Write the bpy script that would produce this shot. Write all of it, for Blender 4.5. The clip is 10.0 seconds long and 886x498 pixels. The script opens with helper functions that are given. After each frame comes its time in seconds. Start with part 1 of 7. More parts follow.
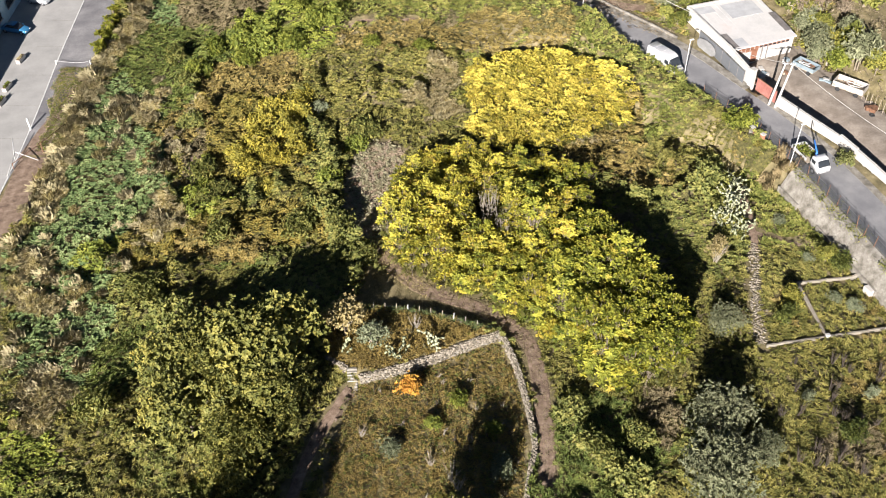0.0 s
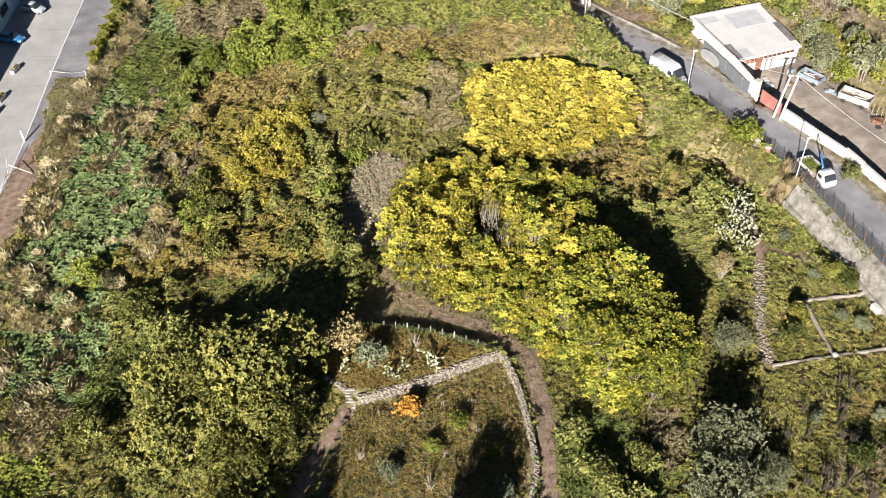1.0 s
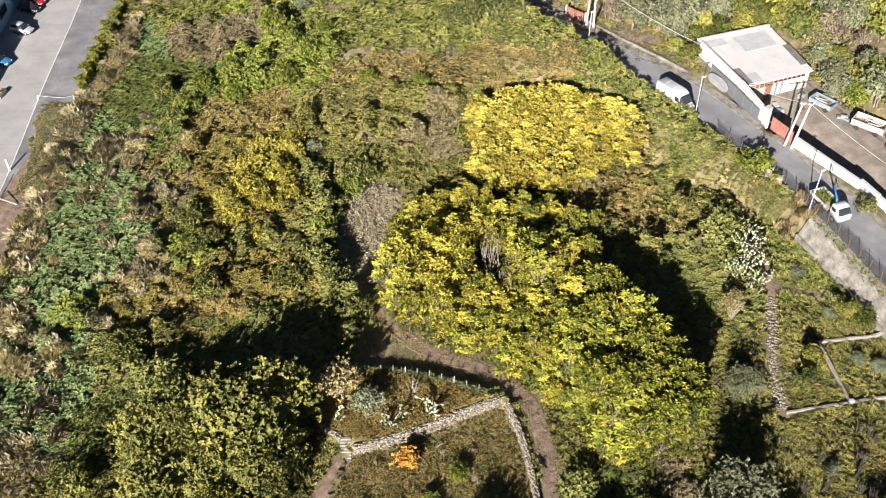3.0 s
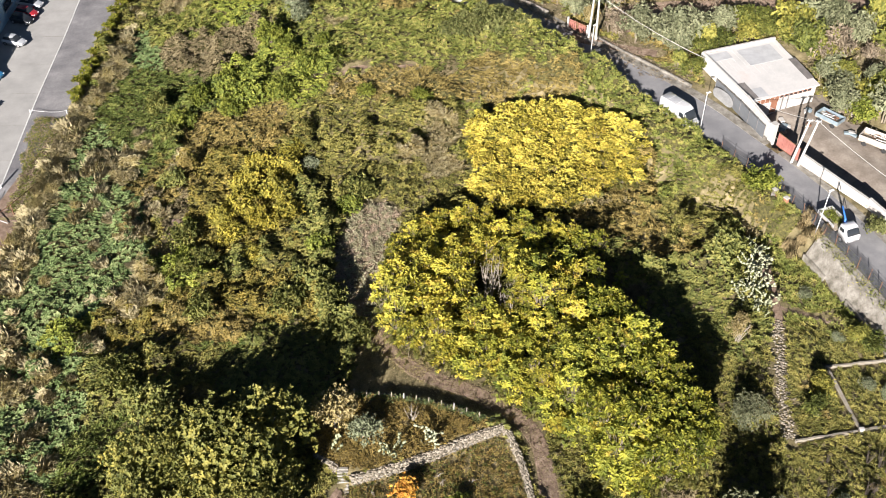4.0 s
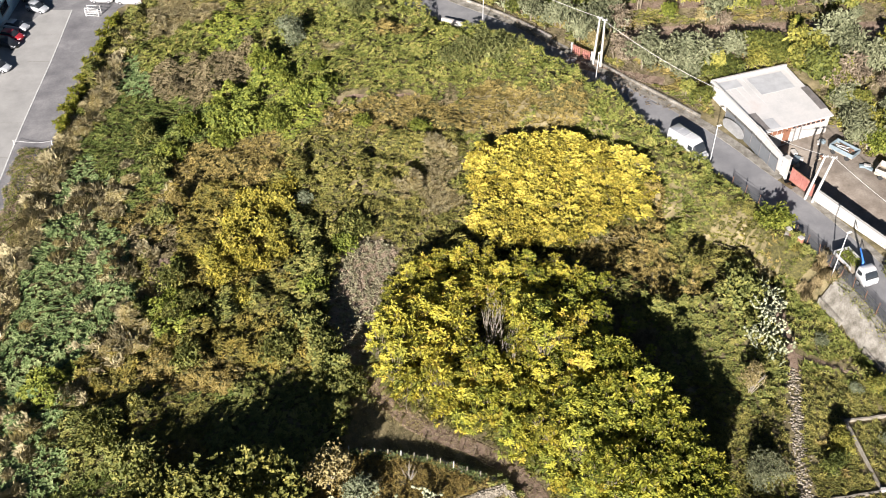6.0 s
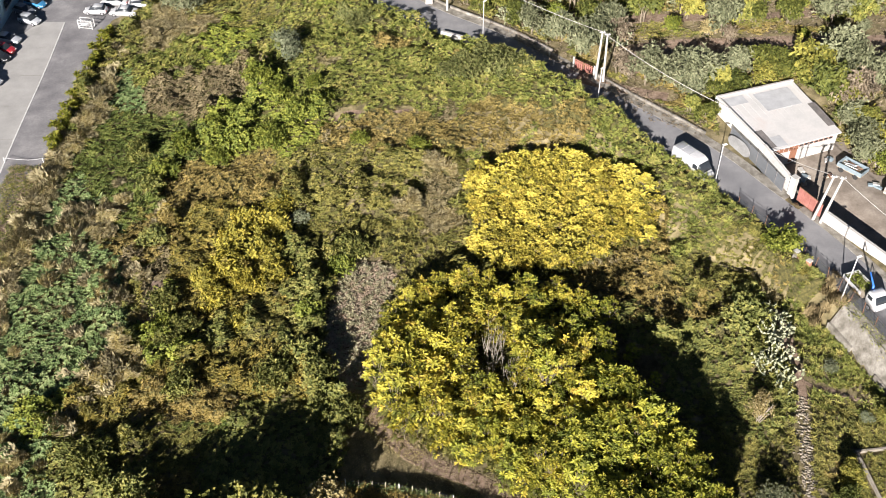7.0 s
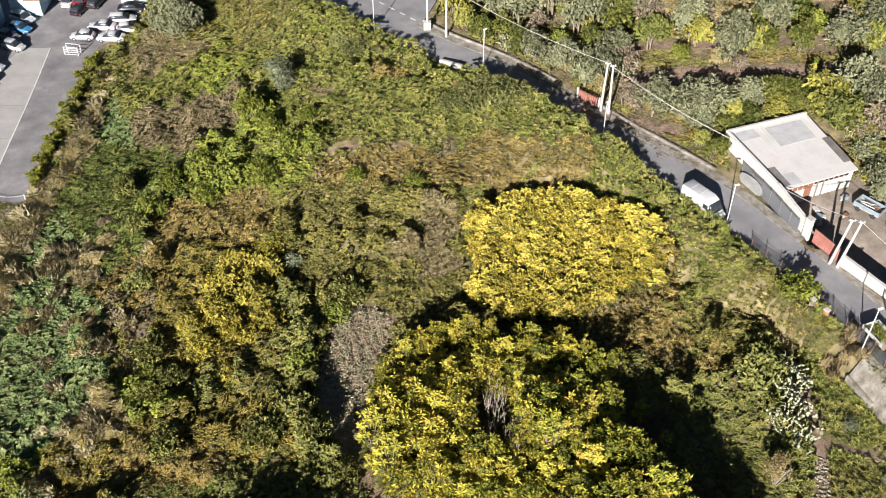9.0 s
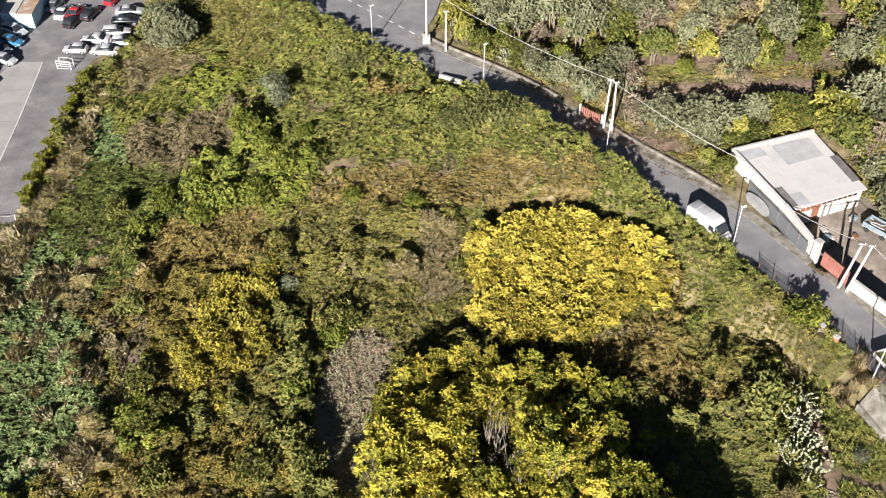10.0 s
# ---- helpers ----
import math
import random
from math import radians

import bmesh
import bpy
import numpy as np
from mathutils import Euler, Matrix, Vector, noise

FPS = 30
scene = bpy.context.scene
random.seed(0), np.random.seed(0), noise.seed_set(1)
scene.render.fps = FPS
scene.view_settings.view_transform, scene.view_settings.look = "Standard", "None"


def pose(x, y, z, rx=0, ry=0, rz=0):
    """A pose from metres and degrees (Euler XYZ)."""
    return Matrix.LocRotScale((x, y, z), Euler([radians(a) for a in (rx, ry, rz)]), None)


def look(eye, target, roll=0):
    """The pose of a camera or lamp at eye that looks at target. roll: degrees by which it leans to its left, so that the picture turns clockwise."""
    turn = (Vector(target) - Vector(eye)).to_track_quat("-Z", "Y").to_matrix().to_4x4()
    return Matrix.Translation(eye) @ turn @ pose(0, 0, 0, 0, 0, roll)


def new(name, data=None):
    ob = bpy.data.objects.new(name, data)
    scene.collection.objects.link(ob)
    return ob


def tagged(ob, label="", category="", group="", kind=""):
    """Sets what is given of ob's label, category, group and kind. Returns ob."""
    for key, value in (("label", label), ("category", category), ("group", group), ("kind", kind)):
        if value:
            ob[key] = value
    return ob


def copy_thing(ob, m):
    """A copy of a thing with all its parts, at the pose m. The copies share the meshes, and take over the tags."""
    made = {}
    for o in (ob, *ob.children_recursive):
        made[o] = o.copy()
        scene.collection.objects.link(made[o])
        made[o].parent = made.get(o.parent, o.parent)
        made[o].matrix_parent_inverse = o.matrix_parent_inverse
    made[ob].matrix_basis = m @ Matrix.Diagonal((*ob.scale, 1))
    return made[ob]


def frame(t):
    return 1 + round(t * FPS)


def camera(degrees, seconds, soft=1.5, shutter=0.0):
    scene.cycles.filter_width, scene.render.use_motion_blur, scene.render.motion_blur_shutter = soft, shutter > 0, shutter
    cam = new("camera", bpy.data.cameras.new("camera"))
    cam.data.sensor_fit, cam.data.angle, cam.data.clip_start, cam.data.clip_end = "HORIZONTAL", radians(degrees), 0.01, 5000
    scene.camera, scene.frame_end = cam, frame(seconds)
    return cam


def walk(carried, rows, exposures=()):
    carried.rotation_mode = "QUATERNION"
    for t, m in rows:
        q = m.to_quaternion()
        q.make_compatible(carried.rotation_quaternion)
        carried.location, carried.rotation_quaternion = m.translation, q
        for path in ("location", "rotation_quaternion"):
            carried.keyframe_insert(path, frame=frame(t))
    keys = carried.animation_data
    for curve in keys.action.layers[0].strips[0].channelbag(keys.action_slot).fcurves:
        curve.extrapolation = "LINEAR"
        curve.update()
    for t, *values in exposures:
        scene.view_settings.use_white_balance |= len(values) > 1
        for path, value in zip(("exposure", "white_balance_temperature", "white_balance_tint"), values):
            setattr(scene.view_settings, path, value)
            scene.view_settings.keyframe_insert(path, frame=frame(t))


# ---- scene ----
cam = camera(46.3, 10.0, soft=1.0)
# the drone glides level and straight ahead, looking down at the slope
LENGTH, HEIGHT, DOWN, STRETCH = 30.4, 85.3, 42.4, 1.4046
ROWS = [
    (0.0, 0.0, 0.0, 0.0, 0.0, 0.0, -0.0),
    (0.5, -0.0005, 0.0222, 0.0275, -0.0, 0.01, -0.01),
    (1.0, -0.001, 0.0487, 0.0621, -0.02, 0.02, -0.01),
    (1.5, 0.0008, 0.0734, 0.0944, 0.01, 0.0, -0.0),
    (2.0, 0.0014, 0.1026, 0.1316, 0.02, 0.01, 0.01),
    (2.5, 0.0016, 0.1295, 0.1668, 0.01, -0.0, 0.02),
    (4.0, 0.0034, 0.2217, 0.286, 0.0, 0.0, 0.03),
    (4.5, 0.0038, 0.251, 0.3242, -0.01, -0.0, 0.03),
    (5.0, 0.0051, 0.2851, 0.3682, -0.0, -0.02, 0.03),
    (5.5, 0.0046, 0.3152, 0.4068, -0.02, -0.01, 0.04),
    (7.0, 0.0078, 0.4152, 0.5334, -0.03, -0.02, 0.07),
    (7.5, 0.0082, 0.4485, 0.5748, -0.05, -0.01, 0.06),
    (8.0, 0.01, 0.4819, 0.6175, -0.03, 0.0, 0.08),
    (8.5, 0.0109, 0.5152, 0.6594, -0.04, 0.03, 0.11),
    (9.0, 0.0119, 0.5485, 0.702, -0.05, 0.04, 0.11),
    (9.5, 0.0125, 0.5819, 0.7452, -0.06, 0.04, 0.12),
    (10.0, 0.0129, 0.6154, 0.7879, -0.07, 0.05, 0.13),
]


def drone(x, y, z, yaw, pitch, roll):
    m = pose(0, 0, HEIGHT, -DOWN, 0, 0) @ pose(LENGTH * x, LENGTH * STRETCH * y, LENGTH * z, 90 + pitch * 0.7, roll, yaw * 0.7)
    return m


walk(cam, [(row[0], drone(*row[1:])) for row in ROWS], exposures=[(0.0, 1.5), (5.0, 1.49), (10.0, 1.33)])

# ---- light ----
SUN_UP, SUN_AZ = 23.5, 17.5  # the sun stands behind the drone, a little to its left
world = bpy.data.worlds.new("sky")
scene.world = world
world.use_nodes = True
wn = world.node_tree.nodes
sky = wn.new("ShaderNodeTexSky")
sky.sky_type, sky.sun_disc = "NISHITA", False
sky.air_density, sky.dust_density, sky.altitude = 0.45, 0.3, 700
sky.sun_elevation, sky.sun_rotation = radians(SUN_UP), radians(180 + SUN_AZ)
wn["Background"].inputs[1].default_value = 0.031
world.node_tree.links.new(sky.outputs[0], wn["Background"].inputs[0])
sun = new("sun", bpy.data.lights.new("sun", "SUN"))
sun.data.energy, sun.data.angle, sun.data.color = 5.0, radians(0.5), (1.0, 0.935, 0.9)
sun_way = Vector((math.sin(radians(SUN_AZ)) * math.cos(radians(SUN_UP)), math.cos(radians(SUN_AZ)) * math.cos(radians(SUN_UP)), -math.sin(radians(SUN_UP))))
sun.matrix_world = look((0, -60, 120), Vector((0, -60, 120)) + sun_way)

# ---- materials ----


def noise_node(nt, scale, detail=4, rough=0.6, coord=None, stretch=None):
    tc = nt.nodes.new("ShaderNodeTexCoord")
    src = tc.outputs["Object"]
    if stretch:
        mp = nt.nodes.new("ShaderNodeMapping")
        mp.inputs["Scale"].default_value = stretch
        nt.links.new(src, mp.inputs[0])
        src = mp.outputs[0]
    n = nt.nodes.new("ShaderNodeTexNoise")
    n.inputs["Scale"].default_value = scale
    n.inputs["Detail"].default_value = detail
    n.inputs["Roughness"].default_value = rough
    nt.links.new(src, n.inputs["Vector"])
    return n.outputs["Fac"]


def ramp_node(nt, fac, stops):
    r = nt.nodes.new("ShaderNodeValToRGB")
    while len(r.color_ramp.elements) < len(stops):
        r.color_ramp.elements.new(0.5)
    for e, (p, c) in zip(r.color_ramp.elements, stops):
        e.position, e.color = p, (*c, 1)
    nt.links.new(fac, r.inputs[0])
    return r.outputs[0]


def mix_node(nt, fac, a, b, blend="MIX"):
    m = nt.nodes.new("ShaderNodeMix")
    m.data_type, m.blend_type = "RGBA", blend
    for sock, val in ((m.inputs[0], fac), (m.inputs[6], a), (m.inputs[7], b)):
        if isinstance(val, (int, float)):
            sock.default_value = val
        elif isinstance(val, tuple):
            sock.default_value = (*val, 1)
        else:
            nt.links.new(val, sock)
    return m.outputs[2]


def blank(name):
    m = bpy.data.materials.new(name)
    m.use_nodes = True
    return m, m.node_tree, m.node_tree.nodes["Principled BSDF"]


def surface(name, stops, scale=1.5, fine=12.0, rough=0.85, bump=0.3, metal=0.0, fine_mix=0.35, stretch=None, spread=0.0, dist=0.03):
    """A mottled surface: wide stains from the ramp, fine grain over it, bump from both; spread varies it from piece to piece."""
    m, nt, bsdf = blank(name)
    wide = noise_node(nt, scale, 5, 0.62, stretch=stretch)
    grain = noise_node(nt, fine, 6, 0.7, stretch=stretch)
    col = ramp_node(nt, wide, stops)
    dark = ramp_node(nt, grain, [(0.25, (0.45, 0.45, 0.45)), (0.75, (1.35, 1.35, 1.35))])
    col = mix_node(nt, fine_mix, col, mix_node(nt, 1.0, col, dark, "MULTIPLY"))
    if spread:
        info = nt.nodes.new("ShaderNodeObjectInfo")
        col = mix_node(nt, 1.0, col, ramp_node(nt, info.outputs["Random"], [(0, (1 - spread,) * 3), (1, (1 + spread,) * 3)]), "MULTIPLY")
    nt.links.new(col, bsdf.inputs["Base Color"])
    bsdf.inputs["Roughness"].default_value = rough
    bsdf.inputs["Metallic"].default_value = metal
    b = nt.nodes.new("ShaderNodeBump")
    b.inputs["Strength"].default_value, b.inputs["Distance"].default_value = bump, dist
    nt.links.new(grain, b.inputs["Height"])
    nt.links.new(b.outputs[0], bsdf.inputs["Normal"])
    return m


def leaf_mat(name, stops, patch=0.25, through_light=0.25, rough=0.6, patch_scale=0.35, sheen=0.25, vary=0.6, own=0.0):
    """Foliage: each leaf its own tone from the ramp, drifting over metres, with light passing through."""
    m, nt, bsdf = blank(name)
    geo = nt.nodes.new("ShaderNodeNewGeometry")
    wide = noise_node(nt, patch_scale, 3, 0.6)
    add = nt.nodes.new("ShaderNodeMath")
    add.operation = "MULTIPLY_ADD"
    nt.links.new(wide, add.inputs[0])
    add.inputs[1].default_value = patch * 5
    sub = nt.nodes.new("ShaderNodeMath")
    sub.operation = "MULTIPLY_ADD"
    nt.links.new(geo.outputs["Random Per Island"], sub.inputs[0])
    sub.inputs[1].default_value = vary
    sub.inputs[2].default_value = 0.5 - vary / 2 - patch * 2.5 - own / 2
    nt.links.new(sub.outputs[0], add.inputs[2])
    info, each = nt.nodes.new("ShaderNodeObjectInfo"), nt.nodes.new("ShaderNodeMath")
    each.operation = "MULTIPLY_ADD"
    nt.links.new(info.outputs["Random"], each.inputs[0])
    each.inputs[1].default_value = own
    nt.links.new(add.outputs[0], each.inputs[2])
    col = ramp_node(nt, each.outputs[0], stops)
    nt.links.new(col, bsdf.inputs["Base Color"])
    bsdf.inputs["Roughness"].default_value = rough
    bsdf.inputs["Specular IOR Level"].default_value = sheen
    tr = nt.nodes.new("ShaderNodeBsdfTranslucent")
    nt.links.new(mix_node(nt, 0.5, col, mix_node(nt, 1.0, col, (1.1, 1.15, 0.5), "MULTIPLY")), tr.inputs[0])
    mx = nt.nodes.new("ShaderNodeMixShader")
    mx.inputs[0].default_value = through_light
    nt.links.new(bsdf.outputs[0], mx.inputs[1])
    nt.links.new(tr.outputs[0], mx.inputs[2])
    nt.links.new(mx.outputs[0], nt.nodes["Material Output"].inputs[0])
    return m


def plain(name, col, rough=0.5, metal=0.0, spec=0.5, coat=0.0):
    m, nt, bsdf = blank(name)
    n = noise_node(nt, 3.0, 4)
    c = ramp_node(nt, n, [(0.3, tuple(v * 0.86 for v in col)), (0.7, tuple(min(1, v * 1.08) for v in col))])
    nt.links.new(c, bsdf.inputs["Base Color"])
    bsdf.inputs["Roughness"].default_value, bsdf.inputs["Metallic"].default_value = rough, metal
    bsdf.inputs["Specular IOR Level"].default_value = spec
    bsdf.inputs["Coat Weight"].default_value = coat
    return m


M_SOIL = surface("field_soil", [(0.3, (0.085, 0.07, 0.032)), (0.5, (0.17, 0.14, 0.066)), (0.7, (0.3, 0.245, 0.135))], 0.7, 5, 0.95, 0.8, fine_mix=0.6, dist=0.08)
# dark tones stand for the shade seen between the sprays
M_UNDER_SHADE = surface("thicket_shade_tone", [(0.3, (0.045, 0.046, 0.012)), (0.5, (0.115, 0.105, 0.03)), (0.7, (0.22, 0.185, 0.06))], 2.6, 7, 1.0, 1.0, fine_mix=1.0, dist=0.3)
M_BRAMBLE = leaf_mat("bramble_leaves", [(0.0, (0.05, 0.06, 0.016)), (0.4, (0.15, 0.165, 0.043)), (0.75, (0.275, 0.265, 0.074)), (1.0, (0.36, 0.305, 0.1))], 0.15, vary=0.65)
M_FERN = leaf_mat("yellowing_fern", [(0.0, (0.09, 0.09, 0.022)), (0.4, (0.2, 0.175, 0.042)), (0.75, (0.31, 0.25, 0.06)), (1.0, (0.4, 0.3, 0.075))], 0.2, vary=0.65)
M_HERB = leaf_mat("herb_leaves", [(0.0, (0.06, 0.1, 0.035)), (0.5, (0.165, 0.225, 0.08)), (1.0, (0.33, 0.37, 0.165))], 0.15, vary=0.65)
M_GRASS = leaf_mat("long_grass", [(0.0, (0.1, 0.13, 0.03)), (0.5, (0.26, 0.285, 0.068)), (0.8, (0.39, 0.38, 0.105)), (1.0, (0.49, 0.42, 0.15))], 0.2, vary=0.8)
M_BRONZE = leaf_mat("bronze_bracken", [(0.0, (0.12, 0.095, 0.03)), (0.5, (0.285, 0.225, 0.072)), (1.0, (0.46, 0.36, 0.13))], 0.14, vary=0.8)
M_WEED = leaf_mat("olive_weeds", [(0.0, (0.07, 0.08, 0.02)), (0.5, (0.21, 0.2, 0.052)), (1.0, (0.39, 0.34, 0.1))], 0.14, vary=0.75)
M_MEADOW_GREEN = leaf_mat("dark_green_grass", [(0.0, (0.055, 0.085, 0.02)), (0.5, (0.16, 0.2, 0.048)), (1.0, (0.32, 0.33, 0.095))], 0.12, vary=0.65)
M_STRAW = leaf_mat("straw_grass", [(0.0, (0.36, 0.3, 0.165)), (0.5, (0.53, 0.46, 0.28)), (1.0, (0.68, 0.61, 0.41))], 0.15, 0.4, rough=1.0, sheen=0.05, vary=0.5)
M_BROWN = leaf_mat("dead_bracken", [(0.0, (0.11, 0.095, 0.05)), (0.5, (0.25, 0.205, 0.115)), (1.0, (0.4, 0.34, 0.2))], rough=0.8, vary=0.5)
M_LUSH = leaf_mat("lush_leaves", [(0.0, (0.06, 0.085, 0.014)), (0.5, (0.175, 0.205, 0.034)), (1.0, (0.36, 0.365, 0.068))], 0.18, vary=0.6, own=0.15)
M_YELLOW = leaf_mat("yellow_fronds", [(0.0, (0.14, 0.155, 0.028)), (0.3, (0.36, 0.345, 0.052)), (0.7, (0.61, 0.53, 0.08)), (1.0, (0.54, 0.39, 0.078))], 0.2, 0.33, patch_scale=0.3, vary=0.7, own=0.35)
M_LIME = leaf_mat("lime_fronds", [(0.0, (0.11, 0.14, 0.024)), (0.4, (0.3, 0.315, 0.048)), (0.8, (0.5, 0.47, 0.068)), (1.0, (0.53, 0.41, 0.075))], 0.22, 0.33, patch_scale=0.3, vary=0.75, own=0.35)
M_GOLD = leaf_mat("gold_fronds", [(0.0, (0.22, 0.2, 0.034)), (0.4, (0.5, 0.43, 0.07)), (1.0, (0.62, 0.49, 0.092))], 0.15, 0.2, vary=0.85, own=0.25)
M_OAK = leaf_mat("oak_leaves", [(0.0, (0.058, 0.068, 0.017)), (0.4, (0.165, 0.17, 0.041)), (0.75, (0.295, 0.27, 0.066)), (1.0, (0.42, 0.35, 0.07))], 0.25, 0.25, vary=0.6, patch_scale=0.22)
M_OLIVE = leaf_mat("olive_leaves", [(0.0, (0.08, 0.09, 0.045)), (0.5, (0.19, 0.2, 0.11)), (1.0, (0.33, 0.335, 0.2))], 0.12, 0.15, own=0.2)
M_BUSH = leaf_mat("shrub_leaves", [(0.0, (0.055, 0.068, 0.022)), (0.5, (0.17, 0.182, 0.06)), (1.0, (0.33, 0.325, 0.13))], 0.15)
M_BARK = surface("bark", [(0.3, (0.12, 0.095, 0.065)), (0.7, (0.3, 0.25, 0.18))], 3.0, 20, 0.9, 0.6)
M_GREY_BUSH = leaf_mat("grey_shrub_leaves", [(0.0, (0.07, 0.085, 0.045)), (0.5, (0.18, 0.2, 0.115)), (1.0, (0.31, 0.325, 0.205))], 0.12, 0.15)
M_PALE = leaf_mat("pale_dry_leaves", [(0.0, (0.2, 0.16, 0.06)), (0.5, (0.38, 0.31, 0.14)), (1.0, (0.55, 0.47, 0.26))], 0.12, 0.3)
M_ORANGE = leaf_mat("orange_leaves", [(0.0, (0.3, 0.13, 0.02)), (0.5, (0.5, 0.25, 0.04)), (1.0, (0.6, 0.4, 0.08))], 0.12, 0.3)
M_CACTUS = leaf_mat("cactus_pads", [(0.0, (0.12, 0.14, 0.075)), (0.5, (0.29, 0.31, 0.185)), (1.0, (0.48, 0.48, 0.33))], 0.1, 0.05, rough=0.75, sheen=0.1)
M_TWIG = surface("grey_twigs", [(0.3, (0.25, 0.21, 0.16)), (0.7, (0.45, 0.4, 0.32))], 3.0, 20, 0.9, 0.4)
M_VINE = surface("dark_vine_wood", [(0.3, (0.03, 0.022, 0.016)), (0.7, (0.09, 0.07, 0.05))], 3.0, 20, 0.9, 0.4)
M_ASPHALT = surface("road_asphalt", [(0.3, (0.16, 0.16, 0.166)), (0.55, (0.215, 0.213, 0.216)), (0.75, (0.27, 0.265, 0.262))], 0.35, 9, 0.85, 0.3, fine_mix=0.3)
M_LOT = surface("lot_asphalt", [(0.3, (0.125, 0.12, 0.125)), (0.5, (0.19, 0.185, 0.187)), (0.72, (0.29, 0.28, 0.275))], 0.25, 4, 0.9, 0.4, fine_mix=0.35)
M_CONC = surface("pale_concrete", [(0.3, (0.27, 0.265, 0.25)), (0.7, (0.37, 0.36, 0.34))], 0.3, 6, 0.85, 0.2, fine_mix=0.2)
M_APRON = surface("weathered_concrete", [(0.3, (0.1, 0.09, 0.07)), (0.48, (0.2, 0.183, 0.152)), (0.7, (0.33, 0.31, 0.27))], 0.9, 5, 0.9, 0.5, fine_mix=0.65)
M_WHITE = surface("white_render", [(0.3, (0.36, 0.345, 0.315)), (0.6, (0.47, 0.45, 0.42))], 0.5, 5, 0.8, 0.2, fine_mix=0.15)
M_DIRT = surface("yard_dirt", [(0.3, (0.14, 0.115, 0.09)), (0.5, (0.22, 0.185, 0.15)), (0.75, (0.33, 0.29, 0.24))], 0.4, 4, 0.95, 0.6, fine_mix=0.4)
M_BARE = surface("bare_earth", [(0.3, (0.105, 0.07, 0.046)), (0.5, (0.215, 0.15, 0.105)), (0.75, (0.35, 0.265, 0.2))], 1.1, 6, 0.95, 0.8, fine_mix=0.6, dist=0.08)

# ---- terrain ----
GRID = np.random.RandomState(7).rand(8, 128, 128)


def field_noise(x, y, size, layer=0):
    """Smooth value noise, 0 to 1, with bumps of the given size in metres."""
    u, v = np.asarray(x, float) / size + 500.3, np.asarray(y, float) / size + 500.7
    i, j = np.floor(u).astype(int), np.floor(v).astype(int)
    a, b = u - i, v - j
    a, b = a * a * (3 - 2 * a), b * b * (3 - 2 * b)
    g = GRID[layer]
    i0, i1, j0, j1 = i % 128, (i + 1) % 128, j % 128, (j + 1) % 128
    return (g[i0, j0] * (1 - a) + g[i1, j0] * a) * (1 - b) + (g[i0, j1] * (1 - a) + g[i1, j1] * a) * b


def ease(v, lo, hi):
    s = np.clip((np.asarray(v, float) - lo) / (hi - lo), 0, 1)
    return s * s * (3 - 2 * s)


def inside(x, y, poly):
    x, y = np.asarray(x, float), np.asarray(y, float)
    hit = np.zeros(np.broadcast(x, y).shape, bool)
    for (x0, y0), (x1, y1) in zip(poly, poly[1:] + poly[:1]):
        if y0 != y1:
            hit ^= ((y0 > y) != (y1 > y)) & (x < (x1 - x0) * (y - y0) / (y1 - y0) + x0)
    return hit


def to_line(x, y, line):
    """The distance to a polyline, signed: positive to the right of its way."""
    x, y = np.asarray(x, float), np.asarray(y, float)
    best, side = np.full(np.broadcast(x, y).shape, 1e9), np.zeros(np.broadcast(x, y).shape)
    for (x0, y0), (x1, y1) in zip(line, line[1:]):
        dx, dy = x1 - x0, y1 - y0
        k = np.clip(((x - x0) * dx + (y - y0) * dy) / (dx * dx + dy * dy), 0, 1)
        d = np.hypot(x - x0 - k * dx, y - y0 - k * dy)
        s = (x - x0) * dy - (y - y0) * dx
        side = np.where(d < best, np.sign(s), side)
        best = np.minimum(best, d)
    return best * side


ROAD = [(68, 46), (60.0, 68), (53.7, 87), (51.1, 95.2), (47.6, 105.0), (43.2, 114), (38.4, 121.5), (34.1, 128.2), (28.6, 134.6), (22.6, 140.6), (16.3, 147.6), (8, 156.0), (-0.6, 162.6), (-5.4, 167.0), (-15.2, 176.6), (-36, 197), (-70, 240)]
ROAD_HALF = 2.75
LOT = [(-53, 172), (-49.5, 176), (-49, 187), (-46, 230), (-140, 230), (-140, 92), (-57.2, 92), (-57.4, 103.8), (-57.0, 113), (-54.0, 113.5), (-53.3, 134), (-53.6, 148), (-53.0, 158), (-53.0, 166)]
YARD = [(43.9, 123.6), (46.0, 118.4), (51.3, 110.5), (54.9, 102.2), (61.5, 86), (82, 86), (70, 108), (60.6, 116), (56.0, 126.5), (52.6, 134.5), (45, 131)]
SIDE = [(-2.4, 166.6), (-9, 172), (-20, 184), (-26, 218), (7, 224), (2.8, 190), (0.2, 176), (-1.2, 169.5)]
UPPER = [(-9.6, 73.2), (-8.8, 72.6), (-5.2, 73.9), (-1.5, 75.4), (1.6, 77.0), (4.2, 78.2), (5.9, 79.0), (4.2, 79.7), (1.3, 81.0), (-1.5, 81.9), (-5.4, 82.6), (-9.3, 82.9), (-12.6, 82.3), (-13.2, 78.5), (-12.5, 75.2)]
GARDEN = [(-9.6, 72.4), (-8.8, 72.4), (-5.2, 73.7), (-1.5, 75.2), (1.6, 76.8), (4.2, 78.0), (6.1, 78.7), (7.6, 76.1), (8.8, 71.3), (9.4, 66.0), (8.6, 61.8), (7.6, 55), (6, 40), (-10, 40), (-12, 62)]


def road_level(y):
    return 4.5 + 0.9 * ease(y, 110, 165)


